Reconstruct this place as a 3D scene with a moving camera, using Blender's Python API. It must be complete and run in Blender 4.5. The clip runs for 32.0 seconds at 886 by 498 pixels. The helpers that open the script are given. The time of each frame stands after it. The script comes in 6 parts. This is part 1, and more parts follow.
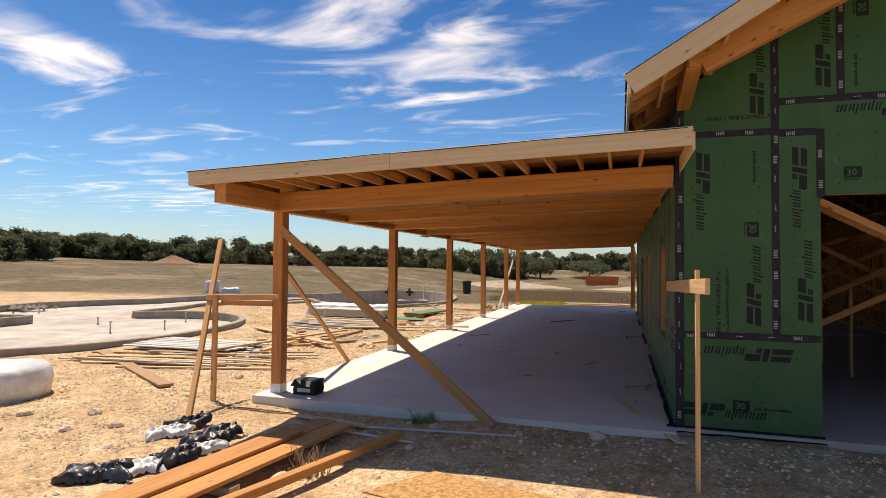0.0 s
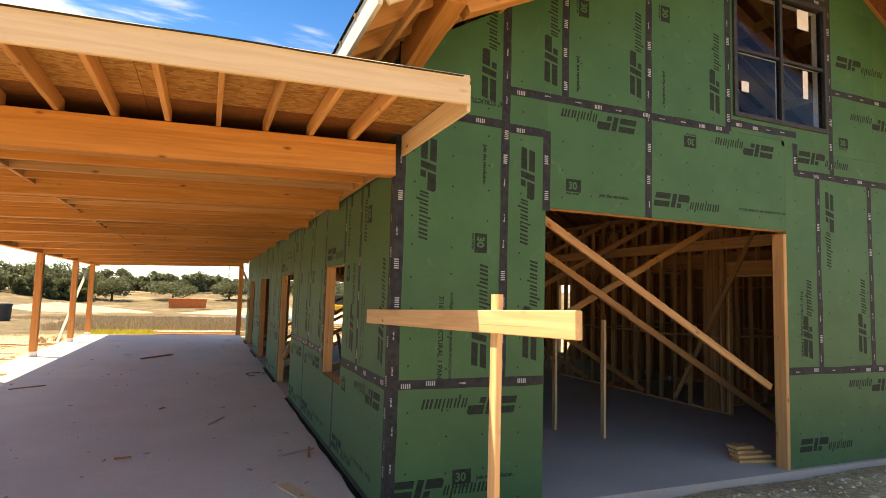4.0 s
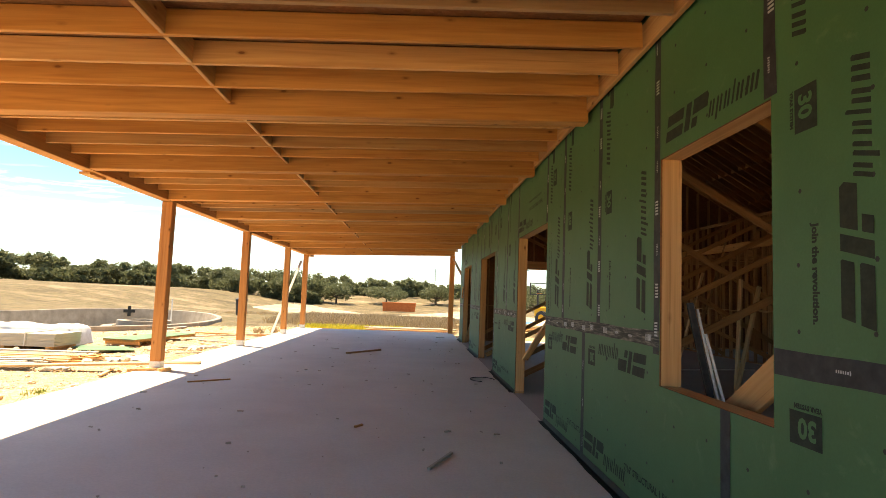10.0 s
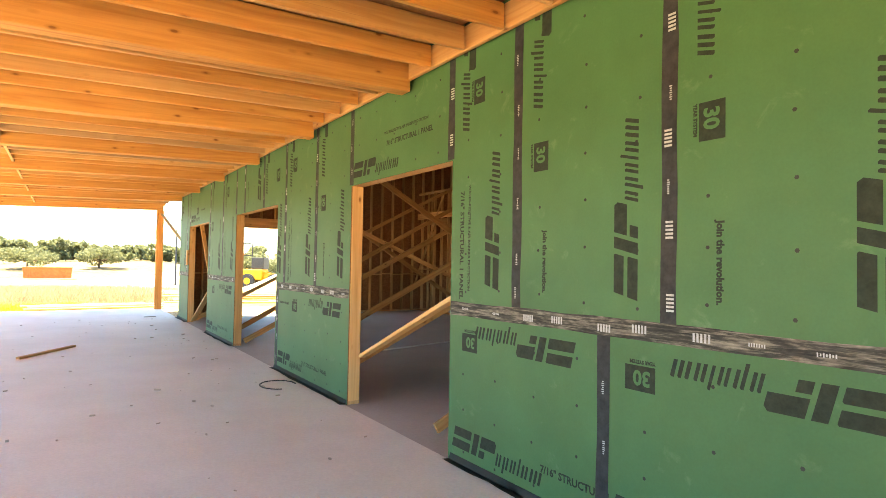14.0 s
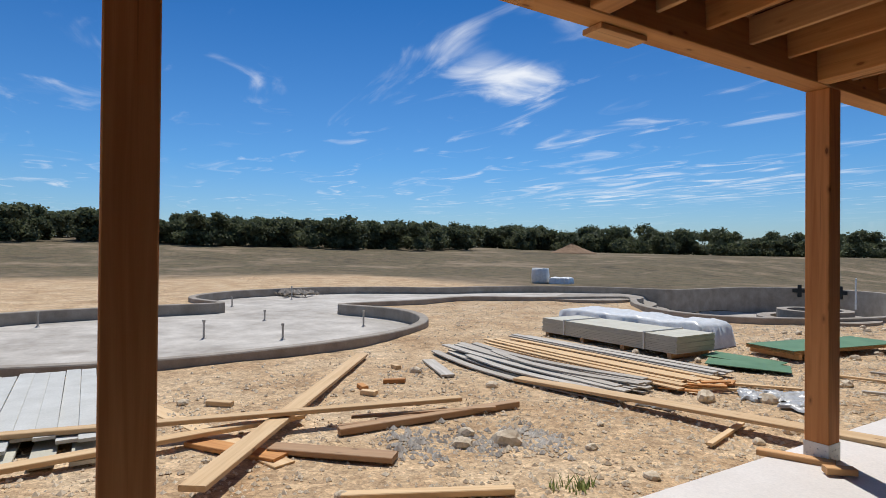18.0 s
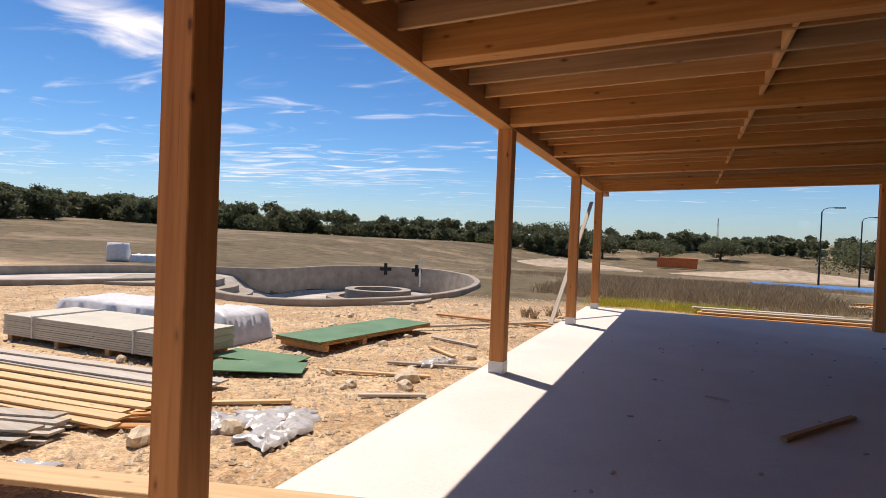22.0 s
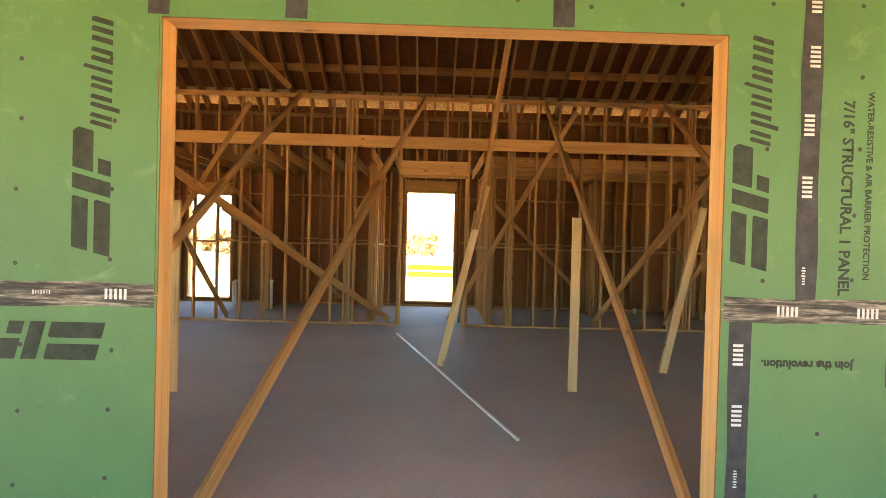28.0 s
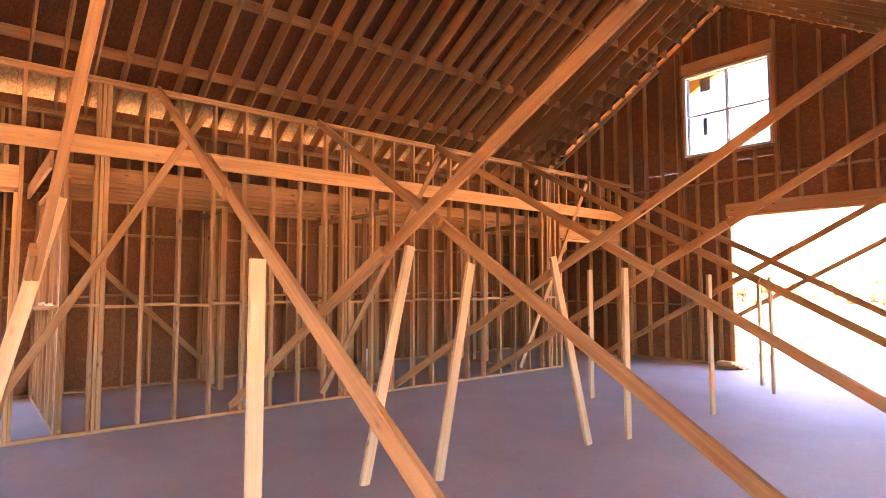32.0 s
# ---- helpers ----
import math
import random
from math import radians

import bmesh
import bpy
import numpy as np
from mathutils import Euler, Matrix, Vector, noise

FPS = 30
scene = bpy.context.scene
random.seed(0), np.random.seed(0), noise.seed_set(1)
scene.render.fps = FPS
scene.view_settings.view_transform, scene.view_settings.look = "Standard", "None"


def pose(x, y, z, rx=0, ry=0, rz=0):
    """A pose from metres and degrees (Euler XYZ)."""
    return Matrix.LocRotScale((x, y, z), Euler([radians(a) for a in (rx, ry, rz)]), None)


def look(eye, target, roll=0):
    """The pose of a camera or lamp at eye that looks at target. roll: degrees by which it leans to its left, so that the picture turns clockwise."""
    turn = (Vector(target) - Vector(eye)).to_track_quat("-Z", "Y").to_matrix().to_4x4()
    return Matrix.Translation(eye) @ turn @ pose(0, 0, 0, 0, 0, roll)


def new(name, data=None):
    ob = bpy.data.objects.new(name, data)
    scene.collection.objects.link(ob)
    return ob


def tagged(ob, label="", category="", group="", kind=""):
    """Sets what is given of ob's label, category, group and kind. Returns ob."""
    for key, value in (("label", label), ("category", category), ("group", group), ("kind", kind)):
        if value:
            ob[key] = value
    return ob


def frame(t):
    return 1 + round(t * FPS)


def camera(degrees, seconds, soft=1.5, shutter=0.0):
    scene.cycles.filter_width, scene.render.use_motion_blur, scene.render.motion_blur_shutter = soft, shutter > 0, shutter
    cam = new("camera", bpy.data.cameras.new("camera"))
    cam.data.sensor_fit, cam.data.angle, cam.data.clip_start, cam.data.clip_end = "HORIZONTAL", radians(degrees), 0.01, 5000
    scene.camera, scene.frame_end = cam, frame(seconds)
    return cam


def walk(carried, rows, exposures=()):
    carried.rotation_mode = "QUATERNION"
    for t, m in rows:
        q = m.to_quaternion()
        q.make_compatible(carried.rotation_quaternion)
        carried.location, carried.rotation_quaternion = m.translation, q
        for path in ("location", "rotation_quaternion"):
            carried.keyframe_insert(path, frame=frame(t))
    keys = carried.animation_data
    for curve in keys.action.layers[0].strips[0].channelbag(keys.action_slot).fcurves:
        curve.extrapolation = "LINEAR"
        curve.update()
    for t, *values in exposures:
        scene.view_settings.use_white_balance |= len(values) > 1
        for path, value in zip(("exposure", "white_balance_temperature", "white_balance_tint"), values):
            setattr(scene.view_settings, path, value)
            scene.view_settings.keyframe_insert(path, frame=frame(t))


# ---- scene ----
cam = camera(75.6, 32.0, soft=0.8)
PATH = [
    (0, (-0.709, -8.342, 2.14), (-1.304, -6.434, 2.198), 0.5),
    (0.5, (-0.935, -7.972, 2.13), (-1.37, -6.023, 2.237), 1.3),
    (1, (-1.169, -7.6, 2.125), (-1.302, -5.607, 2.222), 0.4),
    (1.5, (-1.334, -7.229, 2.112), (-1.106, -5.245, 2.217), 0.3),
    (2, (-1.449, -6.798, 2.144), (-0.943, -4.868, 2.293), 0.7),
    (2.5, (-1.538, -6.396, 2.143), (-0.928, -4.498, 2.305), 0.6),
    (4.5, (-1.647, -4.944, 2.08), (-0.855, -3.114, 2.23), 1.8),
    (5, (-1.66, -4.73, 2.049), (-0.853, -2.904, 2.164), 1.8),
    (5.5, (-1.609, -4.541, 1.975), (-0.826, -2.704, 2.09), 1.8),
    (6, (-1.596, -4.307, 1.919), (-0.861, -2.451, 2.031), 3.0),
    (6.5, (-1.719, -4.094, 1.865), (-0.996, -2.233, 1.972), 2.9),
    (7, (-1.759, -3.768, 1.736), (-1.075, -1.892, 1.842), 2.9),
    (7.5, (-1.746, -3.324, 1.565), (-1.152, -1.417, 1.675), 2.7),
    (8, (-1.752, -2.712, 1.452), (-1.295, -0.77, 1.581), 2.5),
    (8.5, (-1.715, -2.179, 1.444), (-1.383, -0.212, 1.591), 2.3),
    (9, (-1.687, -1.589, 1.451), (-1.411, 0.386, 1.6), 2.7),
    (9.5, (-1.707, -1.041, 1.475), (-1.554, 0.947, 1.631), 2.5),
    (10, (-1.654, -0.54, 1.473), (-1.561, 1.45, 1.642), 2.2),
    (10.5, (-1.714, 0.008, 1.489), (-1.504, 1.988, 1.684), 2.4),
    (11, (-1.698, 0.388, 1.65), (-1.245, 2.322, 1.885), 2.4),
    (11.5, (-1.691, 0.721, 1.649), (-0.955, 2.561, 1.919), 2.2),
    (12, (-1.817, 1.035, 1.641), (-0.783, 2.723, 1.924), 1.7),
    (12.5, (-2.028, 1.287, 1.64), (-0.764, 2.816, 1.898), 0.9),
    (13, (-2.253, 1.721, 1.603), (-0.945, 3.222, 1.793), -0.0),
    (13.5, (-2.493, 2.174, 1.605), (-1.231, 3.721, 1.726), 0.4),
    (14, (-2.706, 2.647, 1.595), (-1.601, 4.313, 1.651), 1.0),
    (14.5, (-2.856, 3.13, 1.621), (-2.249, 5.036, 1.65), 1.7),
    (15, (-3.07, 3.47, 1.599), (-2.968, 5.467, 1.674), 0.7),
    (15.4, (-3.115, 3.702, 1.624), (-3.440, 5.672, 1.745), 0.6),
    (17.5, (-3.678, 4.652, 1.676), (-5.335, 5.769, 1.753), 0.1),
    (18, (-3.838, 4.936, 1.655), (-5.541, 5.984, 1.671), 0.5),
    (18.5, (-3.958, 5.287, 1.639), (-5.663, 6.333, 1.629), 0.8),
    (19, (-4.009, 5.675, 1.641), (-5.695, 6.75, 1.614), 1.6),
    (19.5, (-4.088, 6.006, 1.629), (-5.735, 7.141, 1.584), 1.9),
    (20, (-4.127, 6.397, 1.619), (-5.688, 7.646, 1.56), 2.3),
    (20.5, (-4.089, 6.797, 1.65), (-5.507, 8.207, 1.583), 2.8),
    (21, (-4.132, 7.186, 1.623), (-5.339, 8.779, 1.55), 3.0),
    (21.5, (-4.136, 7.591, 1.623), (-5.1, 9.342, 1.569), 2.8),
    (22, (-4.126, 8.111, 1.62), (-4.901, 9.954, 1.589), 2.3),
    (22.5, (-4.077, 8.545, 1.6), (-4.403, 10.518, 1.597), 2.7),
    (23, (-3.930, 8.980, 1.634), (-3.696, 10.965, 1.699), 1.3),
    (23.5, (-3.800, 9.411, 1.650), (-3.115, 11.289, 1.692), 1.5),
    (24, (-3.7, 9.811, 1.669), (-2.518, 11.424, 1.701), -0.7),
    (24.5, (-3.593, 10.209, 1.626), (-2.102, 11.541, 1.698), -1.8),
    (25, (-3.499, 10.596, 1.625), (-1.84, 11.713, 1.672), -0.0),
    (25.5, (-3.432, 10.988, 1.624), (-1.59, 11.767, 1.665), 0.1),
    (27.5, (-2.82, 12.387, 1.511), (-0.823, 12.486, 1.528), 2.3),
    (28, (-2.546, 12.616, 1.516), (-0.547, 12.579, 1.491), 1.5),
    (28.5, (-2.19, 12.754, 1.503), (-0.201, 12.546, 1.473), 0.5),
    (29, (-1.751, 12.822, 1.543), (0.222, 12.511, 1.452), 0.3),
    (29.5, (-1.312, 12.864, 1.556), (0.651, 12.483, 1.491), 0.3),
    (30, (-0.886, 12.786, 1.582), (1.062, 12.336, 1.528), 0.5),
    (30.5, (-0.522, 12.762, 1.575), (1.369, 12.113, 1.541), 1.1),
    (31, (-0.221, 12.678, 1.569), (1.578, 11.803, 1.574), 1.0),
    (31.5, (0.051, 12.496, 1.589), (1.723, 11.4, 1.645), 0.7),
    (32, (0.144, 12.415, 1.632), (1.674, 11.133, 1.768), -0.1),
]
walk(cam, [(t, look(eye, aim, roll)) for t, eye, aim, roll in PATH], exposures=[
    (0.0, 0.2, 7950, 16), (1.0, 0.25, 8350, 20), (2.5, 0.7, 8900, 17), (4.5, 1.8, 10100, 12), (6.0, 2.3, 10300, 9), (8.0, 2.05, 10300, 9), (9.0, 1.6, 10200, 12), (10.0, 1.6, 10000, 11), (11.0, 1.75, 10000, 9),
    (12.0, 2.95, 10600, 1), (13.0, 3.6, 10900, 2), (14.0, 3.65, 10700, 5), (15.0, 3.05, 10200, 12), (15.5, 2.65, 9700, 14), (17.2, -0.12, 6250, 11), (20.0, -0.4, 6150, 10), (22.0, 0.08, 7150, 19), (23.0, 0.65, 8300, 27), (24.0, 1.75, 10200, 15),
    (25.0, 3.1, 11400, 11), (25.5, 3.6, 11600, 5), (27.5, 4.1, 12400, 10), (28.3, 4.4, 12600, 12), (29.0, 4.5, 12600, 28), (30.5, 5.5, 12600, 50), (32.0, 5.65, 10100, 52)])

# ---- light: a high sun from the pool side and an open sky ----
SUN_EL, SUN_DIR = radians(66.0), Vector((-0.864, 0.504, 0)).normalized()
sun_at = SUN_DIR * math.cos(SUN_EL) + Vector((0, 0, math.sin(SUN_EL)))
sun = new("sun", bpy.data.lights.new("sun", "SUN"))
sun.data.energy, sun.data.angle, sun.data.color = 4.9, radians(0.55), (1.0, 0.962, 0.895)
sun.matrix_world = look(sun_at * 50, (0, 0, 0))
world = bpy.data.worlds.new("sky")
scene.world = world
world.use_nodes = True
wn, wl = world.node_tree.nodes, world.node_tree.links
wn.clear()
w_out, w_bg = wn.new("ShaderNodeOutputWorld"), wn.new("ShaderNodeBackground")
w_sky = wn.new("ShaderNodeTexSky")
w_sky.sky_type, w_sky.sun_disc = "NISHITA", False
w_sky.sun_elevation, w_sky.sun_rotation = SUN_EL, math.atan2(SUN_DIR.x, SUN_DIR.y)
w_sky.air_density, w_sky.dust_density, w_sky.ozone_density = 1.0, 0.6, 2.0
w_bg.inputs["Strength"].default_value = 0.098
# thin wind-drawn clouds on a level sheet: one bright plume, a ragged field and a low veil
w_co, w_map = wn.new("ShaderNodeTexCoord"), wn.new("ShaderNodeMapping")
w_sep, w_z, w_u, w_v, w_join = wn.new("ShaderNodeSeparateXYZ"), wn.new("ShaderNodeMath"), wn.new("ShaderNodeMath"), wn.new("ShaderNodeMath"), wn.new("ShaderNodeCombineXYZ")
w_z.operation, w_u.operation, w_v.operation = "MAXIMUM", "DIVIDE", "DIVIDE"
w_z.inputs[1].default_value = 0.05
wl.new(w_co.outputs["Generated"], w_sep.inputs[0])
wl.new(w_sep.outputs["Z"], w_z.inputs[0])
wl.new(w_sep.outputs["X"], w_u.inputs[0]), wl.new(w_z.outputs[0], w_u.inputs[1])
wl.new(w_sep.outputs["Y"], w_v.inputs[0]), wl.new(w_z.outputs[0], w_v.inputs[1])
wl.new(w_u.outputs[0], w_join.inputs[0]), wl.new(w_v.outputs[0], w_join.inputs[1])
wl.new(w_join.outputs[0], w_map.inputs["Vector"])
w_map.inputs["Rotation"].default_value = (0, 0, radians(-122))
w_map.inputs["Scale"].default_value = (0.75, 1.55, 1)
w_n1, w_n2 = wn.new("ShaderNodeTexNoise"), wn.new("ShaderNodeTexNoise")
w_n1.inputs["Scale"].default_value, w_n1.inputs["Detail"].default_value, w_n1.inputs["Distortion"].default_value = 1.05, 9, 1.6
w_n1.inputs["Roughness"].default_value = 0.53
w_n2.inputs["Scale"].default_value, w_n2.inputs["Detail"].default_value = 0.45, 4
wl.new(w_map.outputs[0], w_n1.inputs["Vector"]), wl.new(w_map.outputs[0], w_n2.inputs["Vector"])


def w_math(op, a, b):
    m = wn.new("ShaderNodeMath")
    m.operation = op
    for k, v in enumerate((a, b)):
        if isinstance(v, (int, float)):
            m.inputs[k].default_value = v
        else:
            wl.new(v, m.inputs[k])
    return m.outputs[0]


def w_range(sock, lo, hi, a=0.0, b=1.0):
    r = wn.new("ShaderNodeMapRange")
    r.interpolation_type = "SMOOTHSTEP"
    for k, v in zip(("From Min", "From Max", "To Min", "To Max"), (lo, hi, a, b)):
        r.inputs[k].default_value = v
    wl.new(sock, r.inputs["Value"])
    return r.outputs[0]


w_lobes = w_range(w_n2.outputs["Fac"], 0.42, 0.70, 0.0, 0.30)
for centre, turn, half, most in (((-2.55, 1.95), 122, (1.25, 0.48), 0.95), ((-0.85, 2.6), 100, (1.5, 1.3), 0.72), ((-6.0, 7.6), 128, (5.0, 4.2), 0.6), ((-4.4, 1.9), 155, (1.3, 0.5), 0.3), ((2.5, -1.5), 40, (3.5, 2.0), 0.4)):
    w_lm, w_len = wn.new("ShaderNodeMapping"), wn.new("ShaderNodeVectorMath")
    w_lm.vector_type, w_len.operation = "TEXTURE", "LENGTH"
    w_lm.inputs["Location"].default_value = (*centre, 0)
    w_lm.inputs["Rotation"].default_value = (0, 0, radians(turn))
    w_lm.inputs["Scale"].default_value = (*half, 1)
    wl.new(w_join.outputs[0], w_lm.inputs["Vector"]), wl.new(w_lm.outputs[0], w_len.inputs[0])
    w_lobes = w_math("MAXIMUM", w_lobes, w_range(w_len.outputs["Value"], 0.0, 1.0, most, 0.0))
w_cloud = w_range(w_math("ADD", w_n1.outputs["Fac"], w_math("MULTIPLY", w_lobes, 0.34)), 0.58, 0.98)
w_mix = wn.new("ShaderNodeMix")
w_mix.data_type = "RGBA"
w_low, w_fade = wn.new("ShaderNodeMapRange"), wn.new("ShaderNodeMath")
w_low.inputs["From Min"].default_value, w_low.inputs["From Max"].default_value, w_low.interpolation_type = 0.02, 0.10, "SMOOTHSTEP"
wl.new(w_sep.outputs["Z"], w_low.inputs["Value"])
w_fade.operation = "MULTIPLY"
wl.new(w_cloud, w_fade.inputs[0]), wl.new(w_low.outputs[0], w_fade.inputs[1])
wl.new(w_fade.outputs[0], w_mix.inputs["Factor"])
w_tint = wn.new("ShaderNodeMix")
w_tint.data_type, w_tint.blend_type = "RGBA", "MULTIPLY"
w_tint.inputs["Factor"].default_value = 1.0
w_blue = wn.new("ShaderNodeValToRGB")
while len(w_blue.color_ramp.elements) < 4:
    w_blue.color_ramp.elements.new(0.5)
for w_e, (w_p, w_c) in zip(w_blue.color_ramp.elements, ((0.0, (0.84, 1.06, 1.30)), (0.15, (0.46, 0.88, 1.28)), (0.46, (0.11, 0.50, 0.95)), (0.72, (0.62, 0.86, 1.06)))):
    w_e.position, w_e.color = w_p, (*w_c, 1)
wl.new(w_sep.outputs["Z"], w_blue.inputs["Fac"])
wl.new(w_blue.outputs["Color"], w_tint.inputs[7])
wl.new(w_sky.outputs[0], w_tint.inputs[6])
wl.new(w_tint.outputs[2], w_mix.inputs[6])
w_mix.inputs[7].default_value = (11.0, 11.2, 11.5, 1)
wl.new(w_mix.outputs[2], w_bg.inputs["Color"])
wl.new(w_bg.outputs[0], w_out.inputs["Surface"])


# ---- materials ----
def mat_base(name, rough=0.8, metal=0.0):
    m = bpy.data.materials.new(name)
    m.use_nodes = True
    n, l = m.node_tree.nodes, m.node_tree.links
    b = n["Principled BSDF"]
    b.inputs["Roughness"].default_value, b.inputs["Metallic"].default_value = rough, metal
    b.inputs["Specular IOR Level"].default_value = 0.3
    return m, n, l, b


def coords(n, l, scale=(1, 1, 1), space="Object", spread=0.0):
    """Texture coordinates, scaled; spread shifts them from object to object."""
    c, mp = n.new("ShaderNodeTexCoord"), n.new("ShaderNodeMapping")
    mp.inputs["Scale"].default_value = scale
    src = c.outputs[space]
    if spread:
        info, add, mul = n.new("ShaderNodeObjectInfo"), n.new("ShaderNodeVectorMath"), n.new("ShaderNodeMath")
        mul.operation = "MULTIPLY"
        mul.inputs[1].default_value = spread
        l.new(info.outputs["Random"], mul.inputs[0])
        l.new(src, add.inputs[0]), l.new(mul.outputs[0], add.inputs[1])
        src = add.outputs[0]
    l.new(src, mp.inputs["Vector"])
    return mp.outputs[0]


def noise_at(n, l, vec, scale, detail=4, rough=0.55, distort=0.0):
    t = n.new("ShaderNodeTexNoise")
    t.inputs["Scale"].default_value, t.inputs["Detail"].default_value = scale, detail
    t.inputs["Roughness"].default_value, t.inputs["Distortion"].default_value = rough, distort
    l.new(vec, t.inputs["Vector"])
    return t.outputs["Fac"]


def ramp(n, l, fac, stops):
    r = n.new("ShaderNodeValToRGB")
    while len(r.color_ramp.elements) < len(stops):
        r.color_ramp.elements.new(0.5)
    for e, (p, c) in zip(r.color_ramp.elements, stops):
        e.position, e.color = p, (*c, 1)
    l.new(fac, r.inputs["Fac"])
    return r.outputs["Color"]


def mixed(n, l, fac, a, b, mode="MIX"):
    m = n.new("ShaderNodeMix")
    m.data_type, m.blend_type = "RGBA", mode
    for sock, v in ((0, fac), (6, a), (7, b)):
        if isinstance(v, (int, float)):
            m.inputs[sock].default_value = v
        elif isinstance(v, tuple):
            m.inputs[sock].default_value = (*v, 1)
        else:
            l.new(v, m.inputs[sock])
    return m.outputs[2]


def bump(n, l, b, height, strength=0.3, dist=0.01):
    bp = n.new("ShaderNodeBump")
    bp.inputs["Strength"].default_value, bp.inputs["Distance"].default_value = strength, dist
    l.new(height, bp.inputs["Height"])
    l.new(bp.outputs[0], b.inputs["Normal"])


def wood(name, dark, light, rough=0.75, knots=(0.21, 0.075, 0.022), tone=0.35):
    """Sawn lumber, grain along the local x axis, with knots and a tone of its own for every piece."""
    m, n, l, b = mat_base(name, rough)
    v = coords(n, l, (0.45, 9, 9), spread=37.0)
    g = noise_at(n, l, v, 2.2, 3, 0.5, 0.8)
    fine = noise_at(n, l, coords(n, l, (2, 120, 120), spread=11.0), 2.0, 2)
    c = ramp(n, l, g, [(0.18, dark), (0.5, tuple(0.4 * x + 0.6 * y for x, y in zip(dark, light))), (0.75, light)])
    c = mixed(n, l, 0.13, c, ramp(n, l, fine, [(0.3, (0.5, 0.5, 0.5)), (0.7, (1, 1, 1))]), "MULTIPLY")
    vo = n.new("ShaderNodeTexVoronoi")
    vo.inputs["Scale"].default_value = 1.0
    l.new(coords(n, l, (2.6, 6.3, 6.3), spread=23.0), vo.inputs["Vector"])
    k = ramp(n, l, vo.outputs["Distance"], [(0.05, (0.9, 0.9, 0.9)), (0.085, (0.3, 0.3, 0.3)), (0.15, (0, 0, 0))])
    c = mixed(n, l, k, c, knots)
    streak = noise_at(n, l, coords(n, l, (0.35, 40, 40), spread=53.0), 1.5, 2)
    c = mixed(n, l, ramp(n, l, streak, [(0.68, (0, 0, 0)), (0.74, (0.4, 0.4, 0.4))]), c, knots)
    info = n.new("ShaderNodeObjectInfo")
    t = ramp(n, l, info.outputs["Random"], [(0, (1 - tone, 1 - tone * 1.1, 1 - tone * 1.2)), (0.5, (0.95, 0.93, 0.9)), (1, (1.0, 1.0, 1.0))])
    c = mixed(n, l, 0.8, c, t, "MULTIPLY")
    l.new(c, b.inputs["Base Color"])
    bump(n, l, b, fine, 0.2, 0.002)
    return m


def speckled(name, c0, c1, scale=6.0, rough=0.85, fine=60.0, depth=0.004, space="Object", spread=5.0, spec=0.3):
    """A plain surface with stains at two scales and fine relief."""
    m, n, l, b = mat_base(name, rough)
    v = coords(n, l, (1, 1, 1), space, spread)
    a = noise_at(n, l, v, scale, 5, 0.6)
    f = noise_at(n, l, v, fine, 3, 0.6)
    c = ramp(n, l, a, [(0.3, c0), (0.7, c1)])
    c = mixed(n, l, 0.25, c, ramp(n, l, f, [(0.3, (0.55, 0.55, 0.55)), (0.7, (1, 1, 1))]), "MULTIPLY")
    l.new(c, b.inputs["Base Color"])
    b.inputs["Specular IOR Level"].default_value = spec
    bump(n, l, b, f, 0.3, depth)
    return m


PINE = wood("pine_lumber", (0.52, 0.25, 0.095), (0.75, 0.44, 0.20), tone=0.42)
STUD = wood("stud_lumber", (0.37, 0.175, 0.070), (0.57, 0.33, 0.155), tone=0.4)
# pine for the indoor braces, with their shade put into a darker colour
BRACE = wood("shaded_brace_lumber", (0.37, 0.165, 0.062), (0.57, 0.30, 0.125), tone=0.3)
# cream pine; on the props its paleness also paints light from the door
CREAM = wood("pale_lit_pine", (0.60, 0.355, 0.165), (0.80, 0.56, 0.31), tone=0.25)
RAFTER = wood("rafter_lumber", (0.33, 0.155, 0.062), (0.52, 0.28, 0.125), tone=0.3)
PRIMED = wood("primed_board", (0.58, 0.55, 0.46), (0.70, 0.67, 0.57), knots=(0.4, 0.36, 0.28), tone=0.08)
FIR = wood("fir_timber", (0.45, 0.185, 0.058), (0.69, 0.345, 0.118), tone=0.28)
FIR_POST = wood("fir_post", (0.46, 0.172, 0.052), (0.68, 0.305, 0.105), knots=(0.12, 0.04, 0.015), tone=0.2)
FASCIA = wood("fascia_board", (0.60, 0.45, 0.27), (0.74, 0.61, 0.42), tone=0.1)
WEATHERED = wood("weathered_brown_board", (0.36, 0.205, 0.108), (0.52, 0.34, 0.19), knots=(0.13, 0.08, 0.045), tone=0.25)
SUNNED = wood("sunned_pine", (0.62, 0.395, 0.195), (0.82, 0.59, 0.335), knots=(0.30, 0.16, 0.07), tone=0.25)
GREY_WOOD = wood("weathered_board", (0.40, 0.35, 0.28), (0.62, 0.56, 0.48), knots=(0.16, 0.12, 0.09), tone=0.28)
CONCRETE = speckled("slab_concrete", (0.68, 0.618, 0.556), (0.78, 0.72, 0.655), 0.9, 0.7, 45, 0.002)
# darker copy of the slab concrete: indoor shade put into the colour
CONCRETE_SHADED = speckled("shaded_slab_concrete", (0.41, 0.355, 0.315), (0.50, 0.435, 0.385), 0.7, 0.7, 45, 0.002)
POOL_CONC = speckled("pool_concrete", (0.36, 0.315, 0.26), (0.63, 0.57, 0.49), 1.1, 0.9, 9, 0.012)
